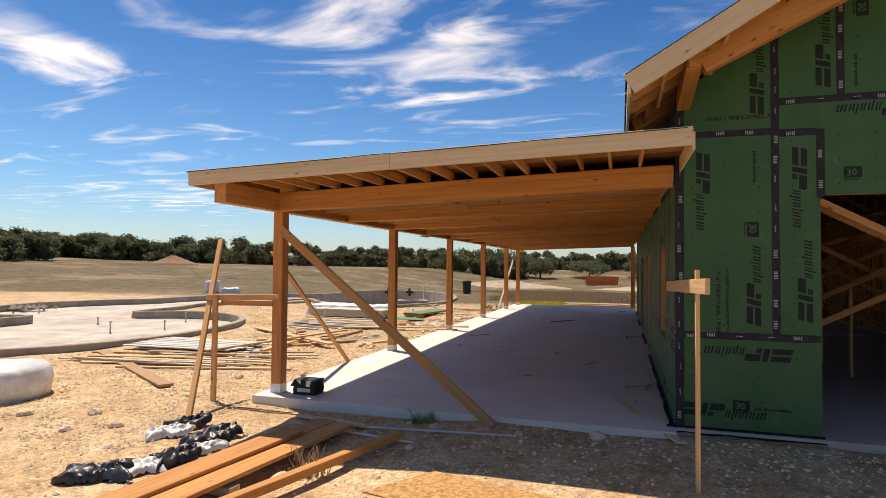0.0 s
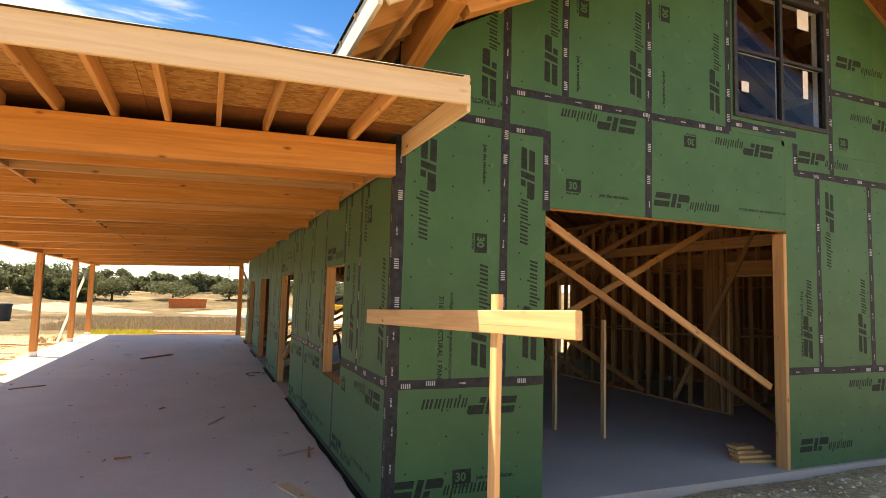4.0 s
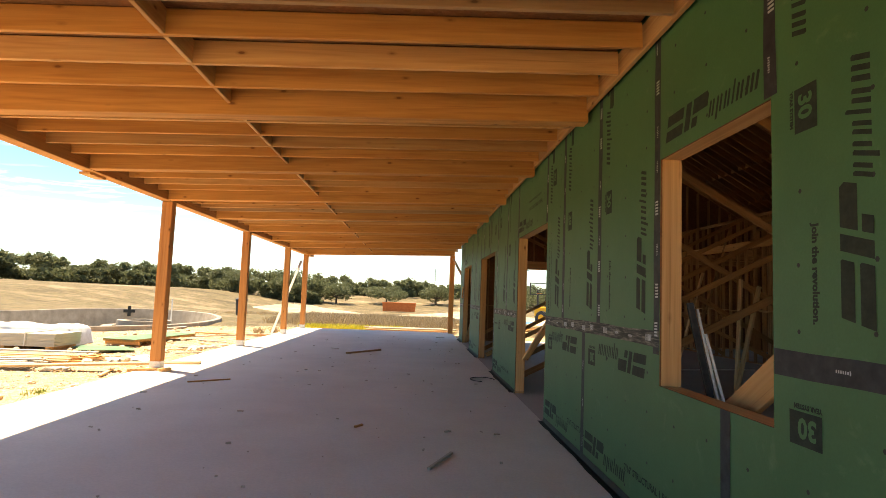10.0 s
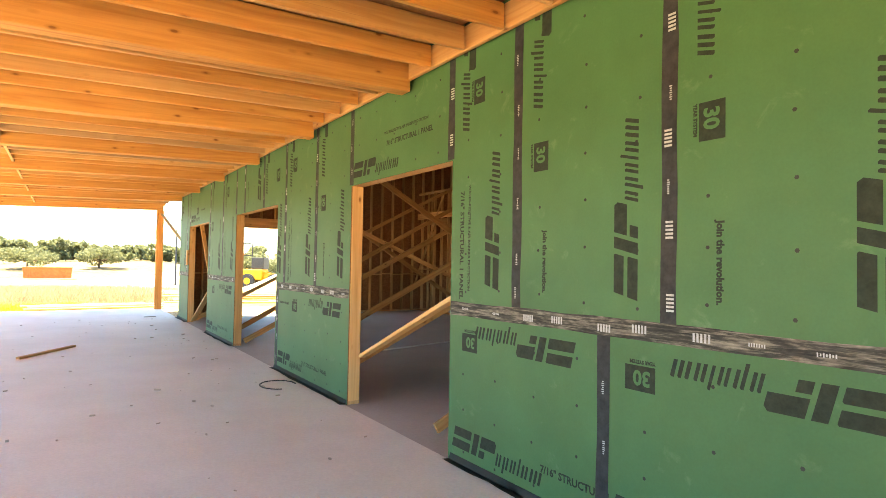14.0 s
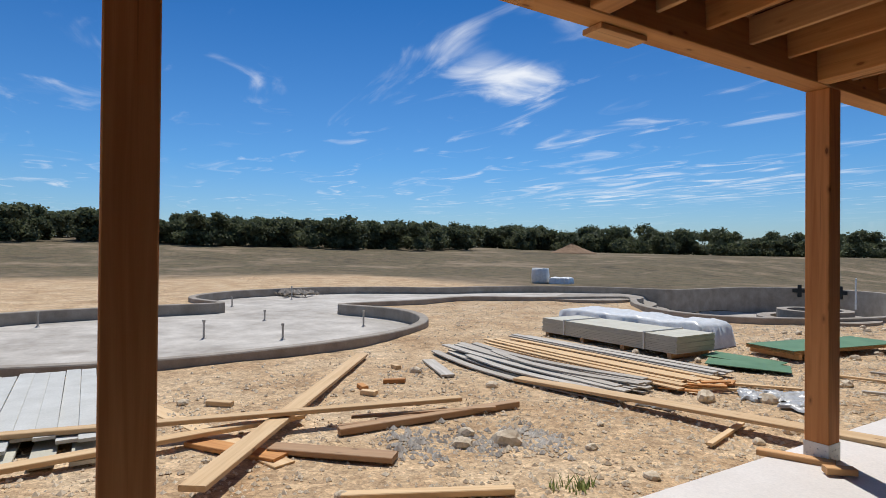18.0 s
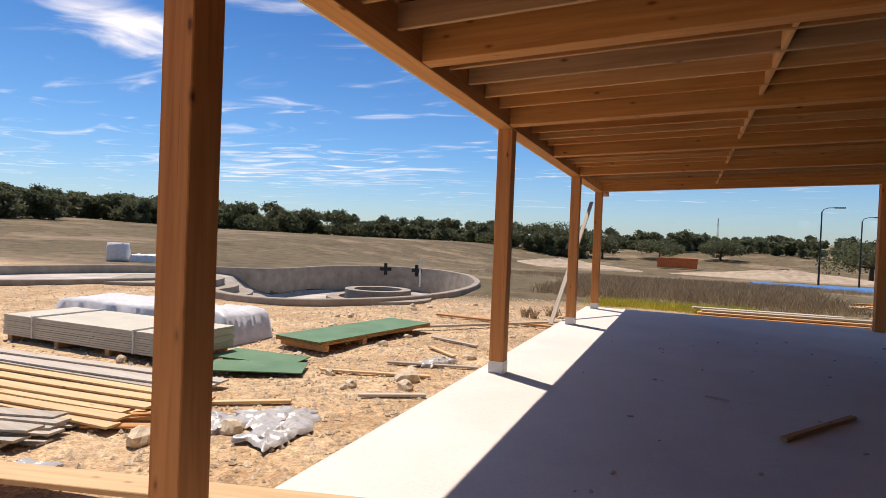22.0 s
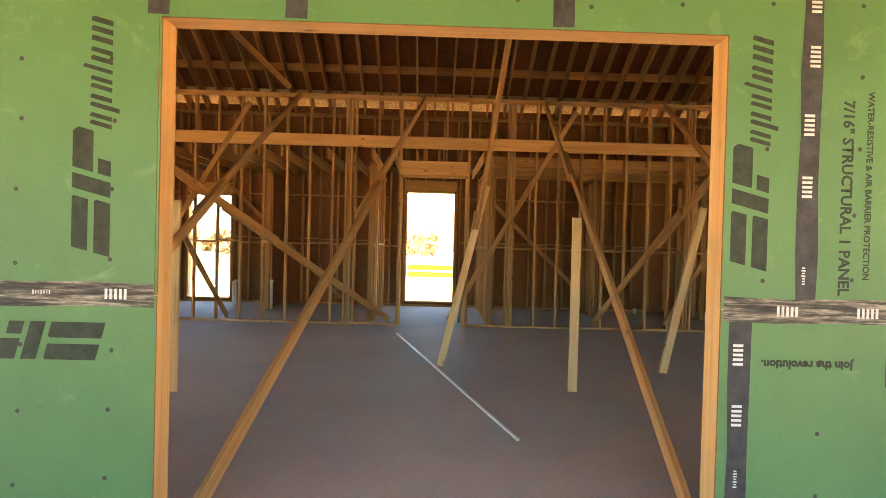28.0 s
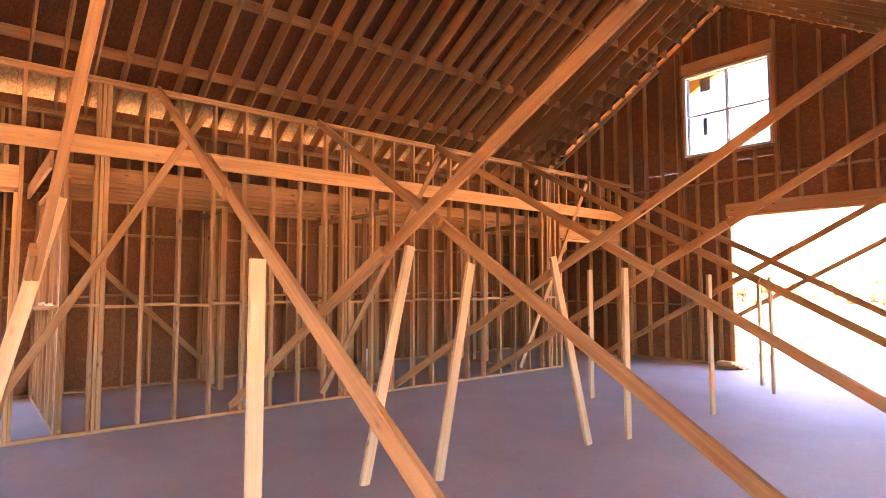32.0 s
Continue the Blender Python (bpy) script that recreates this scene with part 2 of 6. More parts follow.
CURB_CONC = speckled("curb_concrete", (0.27, 0.225, 0.175), (0.42, 0.36, 0.29), 2.2, 0.9, 30, 0.01)
STEEL = speckled("galvanised_steel", (0.5, 0.5, 0.5), (0.68, 0.68, 0.68), 30, 0.45, 90, 0.001)
DARK_METAL = speckled("dark_metal", (0.02, 0.02, 0.022), (0.05, 0.05, 0.052), 20, 0.5, 90, 0.001)
PVC = speckled("white_pvc", (0.68, 0.67, 0.62), (0.8, 0.79, 0.75), 12, 0.4, 90, 0.0005)
WRAP = speckled("white_wrap", (0.63, 0.62, 0.59), (0.82, 0.81, 0.78), 7, 0.35, 30, 0.01, spec=0.6)
BLACK_PLASTIC = speckled("black_plastic", (0.012, 0.012, 0.014), (0.04, 0.04, 0.045), 9, 0.4, 40, 0.01, spec=0.5)
MEMBRANE = speckled("black_membrane", (0.012, 0.013, 0.012), (0.03, 0.032, 0.03), 5, 0.6, 40, 0.004)
PALE_SIDING = speckled("pale_siding", (0.52, 0.50, 0.44), (0.63, 0.61, 0.55), 3, 0.6, 50, 0.002)
SIDING = speckled("primed_siding", (0.52, 0.48, 0.37), (0.63, 0.59, 0.47), 3, 0.6, 50, 0.002)
CLEAR_FILM = speckled("dusty_clear_film", (0.36, 0.345, 0.315), (0.57, 0.55, 0.51), 16, 0.3, 60, 0.01, spec=0.7)
SPOIL = speckled("pale_spoil", (0.34, 0.265, 0.18), (0.50, 0.405, 0.295), 0.8, 0.95, 9, 0.05)
RUST = speckled("rust_orange_steel", (0.55, 0.13, 0.035), (0.70, 0.21, 0.06), 2, 0.7, 30, 0.004)
YELLOW = speckled("machine_yellow", (0.62, 0.30, 0.02), (0.75, 0.40, 0.04), 3, 0.5, 40, 0.001)
COURT = speckled("court_blue", (0.05, 0.16, 0.36), (0.07, 0.21, 0.44), 1.5, 0.7, 40, 0.001)
CLAY = speckled("brown_spoil", (0.20, 0.12, 0.065), (0.31, 0.20, 0.12), 1.2, 0.95, 20, 0.02)
STONE = speckled("limestone", (0.56, 0.44, 0.30), (0.79, 0.66, 0.48), 3, 0.95, 22, 0.015)
TAPE = speckled("black_tape", (0.012, 0.013, 0.016), (0.035, 0.037, 0.042), 14, 0.6, 60, 0.0006, spec=0.25)
TAPE_PRINT = speckled("grey_tape_print", (0.30, 0.31, 0.33), (0.45, 0.46, 0.48), 30, 0.6, 60, 0.0002)


def dusty_tape():
    """Black tape scuffed along its run, with dust lying in streaks."""
    m, n, l, b = mat_base("dusty_tape", 0.65)
    a = noise_at(n, l, coords(n, l, (3, 3, 45)), 1.0, 6, 0.65, 0.5)
    f = noise_at(n, l, coords(n, l, (14, 14, 60)), 1.0, 4, 0.6)
    c = ramp(n, l, a, [(0.34, (0.014, 0.014, 0.015)), (0.47, (0.045, 0.042, 0.038)), (0.55, (0.15, 0.135, 0.115)), (0.68, (0.26, 0.235, 0.20))])
    c = mixed(n, l, 0.7, c, ramp(n, l, f, [(0.36, (0.18, 0.18, 0.18)), (0.6, (1, 1, 1))]), "MULTIPLY")
    l.new(c, b.inputs["Base Color"])
    bump(n, l, b, a, 0.3, 0.002)
    return m


TAPE_DUSTY = dusty_tape()
INK = speckled("black_print", (0.008, 0.014, 0.009), (0.02, 0.03, 0.02), 20, 0.7, 80, 0.0002)
BARK = speckled("bark", (0.05, 0.038, 0.028), (0.12, 0.09, 0.065), 8, 0.95, 40, 0.01)
CARD = speckled("black_carton", (0.012, 0.012, 0.012), (0.035, 0.033, 0.03), 9, 0.55, 50, 0.001)


def green_panel():
    m, n, l, b = mat_base("green_sheathing", 0.55)
    v = coords(n, l, (1, 1, 1), spread=9.0)
    a, f = noise_at(n, l, v, 1.3, 5, 0.6), noise_at(n, l, v, 75, 3)
    c = ramp(n, l, a, [(0.3, (0.031, 0.108, 0.040)), (0.7, (0.045, 0.138, 0.053))])
    s = ramp(n, l, noise_at(n, l, v, 4.5, 6, 0.7, 0.6), [(0.60, (0, 0, 0)), (0.80, (0.28, 0.28, 0.28))])
    c = mixed(n, l, s, c, (0.24, 0.31, 0.19))
    c = mixed(n, l, 0.2, c, ramp(n, l, f, [(0.3, (0.6, 0.6, 0.6)), (0.7, (1, 1, 1))]), "MULTIPLY")
    l.new(c, b.inputs["Base Color"])
    b.inputs["Specular IOR Level"].default_value = 0.35
    bump(n, l, b, f, 0.18, 0.002)
    return m


def osb(name, shades):
    """Strand board: flakes lying every way, in their own tones."""
    m, n, l, b = mat_base(name, 0.85)
    v = coords(n, l, (1, 1, 1), spread=3.0)
    vo = n.new("ShaderNodeTexVoronoi")
    vo.inputs["Scale"].default_value, vo.inputs["Randomness"].default_value = 17, 1
    mp = n.new("ShaderNodeMapping")
    mp.inputs["Scale"].default_value = (1, 2.6, 1.7)
    w = n.new("ShaderNodeTexNoise")
    w.inputs["Scale"].default_value = 5
    l.new(v, w.inputs["Vector"])
    l.new(mixed(n, l, 0.12, v, w.outputs["Color"], "ADD"), mp.inputs["Vector"])
    l.new(mp.outputs[0], vo.inputs["Vector"])
    g = n.new("ShaderNodeRGBToBW")
    l.new(vo.outputs["Color"], g.inputs[0])
    c = ramp(n, l, g.outputs[0], list(zip((0.1, 0.5, 0.9), shades)))
    c = mixed(n, l, 0.35, c, ramp(n, l, noise_at(n, l, v, 40, 4), [(0.3, (0.5, 0.5, 0.5)), (0.7, (1, 1, 1))]), "MULTIPLY")
    l.new(c, b.inputs["Base Color"])
    bump(n, l, b, g.outputs[0], 0.3, 0.003)
    return m


def earth():
    """Pale caliche round the house, dry grass further out, a bare track between."""
    m, n, l, b = mat_base("ground_earth", 0.97)
    v = coords(n, l)
    big, mid, fine = noise_at(n, l, v, 0.09, 6, 0.6), noise_at(n, l, v, 0.9, 6, 0.62), noise_at(n, l, v, 14, 5, 0.65)
    dirt = ramp(n, l, mid, [(0.28, (0.46, 0.30, 0.160)), (0.5, (0.63, 0.457, 0.272)), (0.72, (0.745, 0.585, 0.385))])
    chips = []
    for size, keep in ((55, 0.55), (19, 0.5), (8, 0.35)):
        vo, bw, near = n.new("ShaderNodeTexVoronoi"), n.new("ShaderNodeRGBToBW"), n.new("ShaderNodeTexNoise")
        vo.inputs["Scale"].default_value = size
        near.inputs["Scale"].default_value = size * 0.6
        l.new(v, near.inputs["Vector"])
        l.new(mixed(n, l, 0.5 / size, v, near.outputs["Color"], "ADD"), vo.inputs["Vector"])
        l.new(vo.outputs["Color"], bw.inputs[0])
        dirt = mixed(n, l, keep, dirt, ramp(n, l, bw.outputs[0], [(0.15, (0.45, 0.40, 0.36)), (0.45, (0.92, 0.90, 0.88)), (0.75, (1.05, 1.02, 1.0)), (0.9, (1.4, 1.38, 1.33))]), "MULTIPLY")
        chips.append(bw.outputs[0])
    dirt = mixed(n, l, 0.45, dirt, ramp(n, l, fine, [(0.3, (0.62, 0.58, 0.54)), (0.65, (1, 1, 1))]), "MULTIPLY")
    grass = ramp(n, l, noise_at(n, l, v, 0.07, 9, 0.72), [(0.38, (0.092, 0.075, 0.040)), (0.45, (0.175, 0.130, 0.074)), (0.50, (0.125, 0.103, 0.053)), (0.55, (0.215, 0.160, 0.098)), (0.64, (0.31, 0.235, 0.155))])
    grass = mixed(n, l, 0.4, grass, ramp(n, l, noise_at(n, l, v, 9, 4), [(0.3, (0.5, 0.5, 0.45)), (0.7, (1, 1, 1))]), "MULTIPLY")
    clump = noise_at(n, l, v, 0.7, 7, 0.72)
    grass = mixed(n, l, 0.8, grass, ramp(n, l, clump, [(0.34, (0.50, 0.50, 0.42)), (0.5, (0.95, 0.93, 0.88)), (0.66, (1.25, 1.2, 1.12))]), "MULTIPLY")
    sep = n.new("ShaderNodeSeparateXYZ")
    l.new(v, sep.inputs[0])

    def rise(sock, lo, hi, wob):
        a, r = n.new("ShaderNodeMath"), n.new("ShaderNodeMapRange")
        a.operation = "MULTIPLY_ADD"
        a.inputs[1].default_value = wob
        l.new(big, a.inputs[0]), l.new(sock, a.inputs[2])
        r.inputs["From Min"].default_value, r.inputs["From Max"].default_value = lo, hi
        l.new(a.outputs[0], r.inputs["Value"])
        return r.outputs[0]
    west, north = rise(sep.outputs["X"], -58, -50, -14), rise(sep.outputs["Y"], 30, 27, 8)
    keep = n.new("ShaderNodeMath")
    keep.operation = "MULTIPLY"
    l.new(west, keep.inputs[0]), l.new(north, keep.inputs[1])
    c = mixed(n, l, keep.outputs[0], grass, dirt)
    l.new(c, b.inputs["Base Color"])
    both = n.new("ShaderNodeMath")
    both.operation = "ADD"
    l.new(fine, both.inputs[0]), l.new(chips[1], both.inputs[1])
    bump(n, l, b, both.outputs[0], 0.7, 0.025)
    return m


def leaves(name, c0, c1):
    m, n, l, b = mat_base(name, 0.7)
    g = n.new("ShaderNodeNewGeometry")
    c = ramp(n, l, g.outputs["Random Per Island"], [(0, c0), (1, c1)])
    l.new(c, b.inputs["Base Color"])
    thin, both, out = n.new("ShaderNodeBsdfTranslucent"), n.new("ShaderNodeMixShader"), n.get("Material Output")
    l.new(c, thin.inputs["Color"])
    both.inputs[0].default_value = 0.4
    l.new(b.outputs[0], both.inputs[1]), l.new(thin.outputs[0], both.inputs[2])
    l.new(both.outputs[0], out.inputs["Surface"])
    return m


GREEN, EARTH = green_panel(), earth()
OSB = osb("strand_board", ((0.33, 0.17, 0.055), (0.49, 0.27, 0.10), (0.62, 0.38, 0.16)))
# brown backs of wall panels; on the porch deck this tone paints shade
OSB_BACK_DECK_SHADE = osb("panel_back_and_shaded_deck_board", ((0.235, 0.099, 0.041), (0.27, 0.119, 0.051), (0.31, 0.146, 0.066)))
# lighter copy of the sheathing green, sunlight put into its colour
GREEN_SUNLIT = speckled("sunlit_green_panel", (0.085, 0.185, 0.095), (0.14, 0.255, 0.14), 2.0, 0.7, 40, 0.002)
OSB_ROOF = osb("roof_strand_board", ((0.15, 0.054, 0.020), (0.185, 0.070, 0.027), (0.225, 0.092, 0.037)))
# paler roof board: daylight from under the eaves painted into the colour
OSB_EAVE_LIT = osb("eave_lit_strand_board", ((0.40, 0.27, 0.14), (0.56, 0.40, 0.22), (0.70, 0.54, 0.33)))
LEAF = leaves("oak_leaves", (0.080, 0.096, 0.046), (0.175, 0.185, 0.096))
WEED = leaves("dry_weeds", (0.27, 0.19, 0.105), (0.48, 0.36, 0.215))
SPRIG = leaves("green_sprigs", (0.17, 0.22, 0.06), (0.32, 0.37, 0.13))
FLOWER = leaves("yellow_weeds", (0.40, 0.36, 0.05), (0.68, 0.60, 0.10))
GLASS, _n, _l, _b = mat_base("window_glass", 0.03)
_b.inputs["Base Color"].default_value = (0.8, 0.85, 0.85, 1)
_b.inputs["Transmission Weight"].default_value = 1.0
_b.inputs["IOR"].default_value = 1.2


# ---- mesh helpers ----
def part(name, bm, material, parent=None, label=""):
    me = bpy.data.meshes.new(name)
    bm.to_mesh(me)
    bm.free()
    me.materials.append(material)
    ob = new(name, me)
    if parent is not None:
        ob.parent = parent
    if label:
        tagged(ob, label)
    return ob


def thing(name, label, category, at=(0, 0, 0), group="", kind=""):
    ob = new(name)
    ob.location = at
    ob.empty_display_size = 0.1
    return tagged(ob, label, category, group, kind)


def add_box(bm, lo, hi, m=None):
    vs = [bm.verts.new((x, y, z)) for x in (lo[0], hi[0]) for y in (lo[1], hi[1]) for z in (lo[2], hi[2])]
    if m is not None:
        for v in vs:
            v.co = m @ v.co
    for f in ((0, 1, 3, 2), (4, 6, 7, 5), (0, 4, 5, 1), (2, 3, 7, 6), (0, 2, 6, 4), (1, 5, 7, 3)):
        bm.faces.new([vs[i] for i in f])


def box(name, lo, hi, material, parent=None, label="", round_by=0.0):
    bm = bmesh.new()
    add_box(bm, lo, hi)
    if round_by:
        bmesh.ops.bevel(bm, geom=bm.edges[:], offset=round_by, segments=2, affect="EDGES", profile=0.6)
    return part(name, bm, material, parent, label)


_lumber = {}


def lumber_mesh(length, w, h, material):
    """A sawn piece along x, with eased edges."""
    key = (round(length, 2), round(w, 3), round(h, 3), material.name)
    if key not in _lumber:
        c = min(0.006, w * 0.12, h * 0.12)
        pts, faces = [], []
        ring = [(-w / 2 + c, -h / 2), (w / 2 - c, -h / 2), (w / 2, -h / 2 + c), (w / 2, h / 2 - c), (w / 2 - c, h / 2), (-w / 2 + c, h / 2), (-w / 2, h / 2 - c), (-w / 2, -h / 2 + c)]
        for x in (0, length):
            pts += [(x, y, z) for y, z in ring]
        faces = [tuple(range(7, -1, -1)), tuple(range(8, 16))] + [(i, (i + 1) % 8, 8 + (i + 1) % 8, 8 + i) for i in range(8)]
        me = bpy.data.meshes.new("lumber")
        me.from_pydata(pts, [], faces)
        me.materials.append(material)
        _lumber[key] = me
    return _lumber[key]


def along(a, b, up=(0, 0, 1)):
    a, b = Vector(a), Vector(b)
    x = (b - a).normalized()
    y = Vector(up).cross(x)
    y = Vector((0, 1, 0)).cross(x) if y.length < 1e-4 else y
    y.normalize()
    z = x.cross(y)
    return Matrix.Translation(a) @ Matrix((x, y, z)).transposed().to_4x4()


def stick(name, a, b, w, h, material, parent=None, label="", up=(0, 0, 1)):
    """A piece of lumber from a to b; w is its width across, h its depth along up."""
    ob = new(name, lumber_mesh((Vector(b) - Vector(a)).length, w, h, material))
    if parent is not None:
        ob.parent = parent
        ob.matrix_parent_inverse = parent.matrix_basis.inverted()
    ob.matrix_basis = along(a, b, up)
    return tagged(ob, label) if label else ob


def lone(name, label, category, a, b, w, h, material, up=(0, 0, 1), group=""):
    """A loose piece of lumber, a thing of its own."""
    return tagged(stick(name, a, b, w, h, material, None, "", up), label, category, group)


def ground_z(x, y):
    """The lie of the land: level by the slab, a low bank before the gable, gentle rises far off."""
    def s(v, lo, hi):
        v = min(max((v - lo) / (hi - lo), 0), 1)
        return v * v * (3 - 2 * v)
    z = -0.14
    z += 0.60 * s(-y, 2.7, 5.2) * s(x, -3.9, -2.3) * (1 - s(-y, 14, 30))
    z += 0.05 * noise.noise(Vector((x * 0.5, y * 0.5, 0))) + 0.022 * noise.noise(Vector((x * 2.1, y * 2.1, 3)))
    z += 0.07 * s(x, -3.6, -2.2) * s(0.2 - y, 0.0, 0.4) * (1 - s(-y, 2, 5))
    r = math.hypot(x, y - 8)
    z += s(r, 45, 190) * (2.2 + 2.0 * noise.noise(Vector((x * 0.008, y * 0.008, 7))))
    az = math.degrees(math.atan2(y - 8, x)) % 360
    z += 3.3 * s(r, 45, 150) * s(az, 115, 200) * (1 - s(az, 225, 265))
    z -= 3.6 * s(y, 32, 115) * (1 - s(y, 150, 200)) * s(x, -60, -25)
    z += s(r, 220, 600) * 7
    return z


# ---- ground ----
def grid_sheet(xs, ys, fz):
    me = bpy.data.meshes.new("ground")
    pts = [fz(x, y) for y in ys for x in xs]
    k = len(xs)
    me.from_pydata(pts, [], [(j * k + i, j * k + i + 1, (j + 1) * k + i + 1, (j + 1) * k + i) for j in range(len(ys) - 1) for i in range(k - 1)])
    for p in me.polygons:
        p.use_smooth = True
    me.materials.append(EARTH)
    return me


def spaced(lo, hi, near, far):
    out, v, step = [], near[0], near[2]
    while v <= near[1]:
        out.append(v)
        v += step
    s, v = step, out[-1]
    while v < hi:
        s *= 1.22
        v += s
        out.append(v)
    s, v = step, out[0]
    while v > lo:
        s *= 1.22
        v -= s
        out.insert(0, v)
    return out


# the pool's outline: a round shallow basin, a curved channel and a deep basin, melted together
BASINS = ((-18.2, 6.3, 4.7, 6.3, 0.0), (-25.6, 13.6, 4.1, 5.6, 0.0), (-23.4, 22.2, 3.5, 6.0, -0.30), (-16.1, 28.15, 4.7, 9.0, 0.325))


def basin(x, y):
    """Under 1 inside the pool."""
    total = 0.0
    for cx, cy, rx, ry, turn in BASINS:
        c, s = math.cos(turn), math.sin(turn)
        u, v = (x - cx) * c + (y - cy) * s, -(x - cx) * s + (y - cy) * c
        total += math.exp(-7.0 * (math.hypot(u / rx, v / ry) - 1))
    return 1 - math.log(max(total, 1e-9)) / 7.0


def site_point(x, y):
    """A point of the ground sheet: sunk under the house, cut away under the pool with its edge drawn to the curb."""
    z = ground_z(x, y)
    if -6.2 < x < 14 and 0.2 < y < 23.4:
        z = -0.35
    if -36 < x < -6 and -4 < y < 44 and basin(x, y) < 1.3:
        gx, gy = (basin(x + 0.02, y) - basin(x - 0.02, y)) / 0.04, (basin(x, y + 0.02) - basin(x, y - 0.02)) / 0.04
        g = max(math.hypot(gx, gy), 1e-4)
        d = (basin(x, y) - 1) / g
        if d < -0.36:
            z -= 6
        elif d < 0.16:
            x, y = x - gx / g * d, y - gy / g * d
    return x, y, z


ground = tagged(new("ground", grid_sheet(spaced(-900, 900, (-34, 10, 0.35), 0), spaced(-500, 900, (-12, 42, 0.35), 0), site_point)),
                "pale stony caliche ground with dry grass further out", "ground", kind="structure")

# ---- slab ----
slab = thing("floor", "pale smooth concrete slab under house and porch", "floor", kind="structure")
box("porch_slab", (-6.46, -0.30, -0.30), (-0.02, 23.75, 0.0), CONCRETE, slab)
# same floor as the porch, coloured darker for the shade indoors
box("house_slab", (-0.02, -0.06, -0.30), (10.95, 20.3, 0.0), CONCRETE_SHADED, slab, "grey-brown slab indoors, its shade put into the colour")

# ---- porch: posts, girder, beams, joists, roof deck ----
POST_X, POST_Y = -6.20, (0.06, 5.05, 10.05, 14.96, 19.95, 23.35)
B_SLOPE = 0.0326


def beam_z(x):
    """Underside of the porch beams: they fall towards the posts."""
    return 3.22 + B_SLOPE * x


porch = thing("porch_roof", "orange fir porch roof of beams, joists and strand board", "porch roof", kind="structure")
posts = []
for y in POST_Y:
    po = thing("porch_post", "square orange fir porch post on a white steel base", "post", (POST_X, y, 0), "porch posts")
    stick("shaft", (POST_X, y, 0.03), (POST_X, y, beam_z(POST_X) - 0.005), 0.184, 0.184, FIR_POST, po, up=(1, 0, 0))
    b = box("post_base", (-0.096, -0.096, 0.0), (0.096, 0.096, 0.15), PVC, po, "white-coated steel post base", 0.003)
    for sx in (-1, 1):
        for k in range(6):
            bm = bmesh.new()
            bmesh.ops.create_cone(bm, cap_ends=True, segments=8, radius1=0.007, radius2=0.005, depth=0.006, matrix=Matrix.Translation((-0.07 + 0.028 * k, -0.0975, 0.05 + 0.05 * (k % 2))) @ Matrix.Rotation(radians(90), 4, "X") if sx < 0 else Matrix.Translation((0.0975, -0.07 + 0.028 * k, 0.05 + 0.05 * (k % 2))) @ Matrix.Rotation(radians(90), 4, "Y"))
            part("screw", bm, STEEL, po)
po = thing("porch_post", "dark square fir post at the end of the house wall", "post", (-0.12, 23.3, 0), "porch posts")
stick("shaft", (-0.12, 23.3, 0.0), (-0.12, 23.3, beam_z(-0.12)), 0.20, 0.20, FIR_POST, po, up=(1, 0, 0))

G0 = beam_z(POST_X)
for y0, y1 in ((-1.5, 5.08), (5.08, 10.05), (10.05, 14.96), (14.96, 19.95), (19.95, 24.6)):
    stick("girder", (POST_X, y0 + 0.002, G0 + 0.15), (POST_X, y1 - 0.002, G0 + 0.15), 0.19, 0.30, FIR, porch, "long orange fir girder over the posts")
BEAMS = [-0.08 + 2.475 * i for i in range(10)]
BEAMS[9] = 23.2
for y in BEAMS:
    x1 = -0.05
    stick("beam", (POST_X + 0.1, y, beam_z(POST_X + 0.1) + 0.15), (x1, y, beam_z(x1) + 0.15), 0.16, 0.30, FIR, porch, "thick orange fir beam")
for y0, y1 in zip(BEAMS, BEAMS[1:]):
    for k in range(1, 5):
        y = y0 + (y1 - y0) * k / 5
        x1 = -0.09
        stick("joist", (POST_X + 0.1, y, beam_z(POST_X + 0.1) + 0.20), (x1, y, beam_z(x1) + 0.20), 0.04, 0.19, WEATHERED if int(y * 13 + k) % 17 == 4 else PINE if k % 2 else FIR, porch)
    xm = -3.47
    for k in range(5):
        a, b = y0 + (y1 - y0) * k / 5, y0 + (y1 - y0) * (k + 1) / 5
        stick("blocking", (xm, a + 0.03 + 0.055 * (k == 0), beam_z(xm) + 0.20), (xm, b - 0.03 - 0.055 * (k == 4), beam_z(xm) + 0.20), 0.04, 0.185, PINE, porch)
stick("ledger", (-0.045, -0.05, beam_z(0) + 0.205), (-0.045, 20.04, beam_z(0) + 0.205), 0.04, 0.20, PINE, porch, "pale pine ledger board on the sheathing")
for y0, y1 in ((-1.54, 0.0), (23.2, 24.55)):
    for k in range(16):
        x = -0.46 - k * 0.385
        stick("lookout", (x, y0, beam_z(x) + 0.372), (x, y1 + 0.02, beam_z(x) + 0.372), 0.04, 0.135, PINE, porch)
for k in range(40):
    y = 0.3 + 0.61 * k
    stick("outlooker", (-6.66, y, beam_z(-6.66) + 0.372), (-6.2, y, beam_z(-6.2) + 0.372), 0.04, 0.135, PINE, porch)
F = lambda x: beam_z(x) + 0.442
for xa, xb in ((-6.69, -3.55), (-3.545, 0.05)):
    stick("fascia", (xa, -1.56, F(xa) - 0.07), (xb, -1.56, F(xb) - 0.07), 0.038, 0.215, FASCIA, porch, "raw pale pine fascia board")
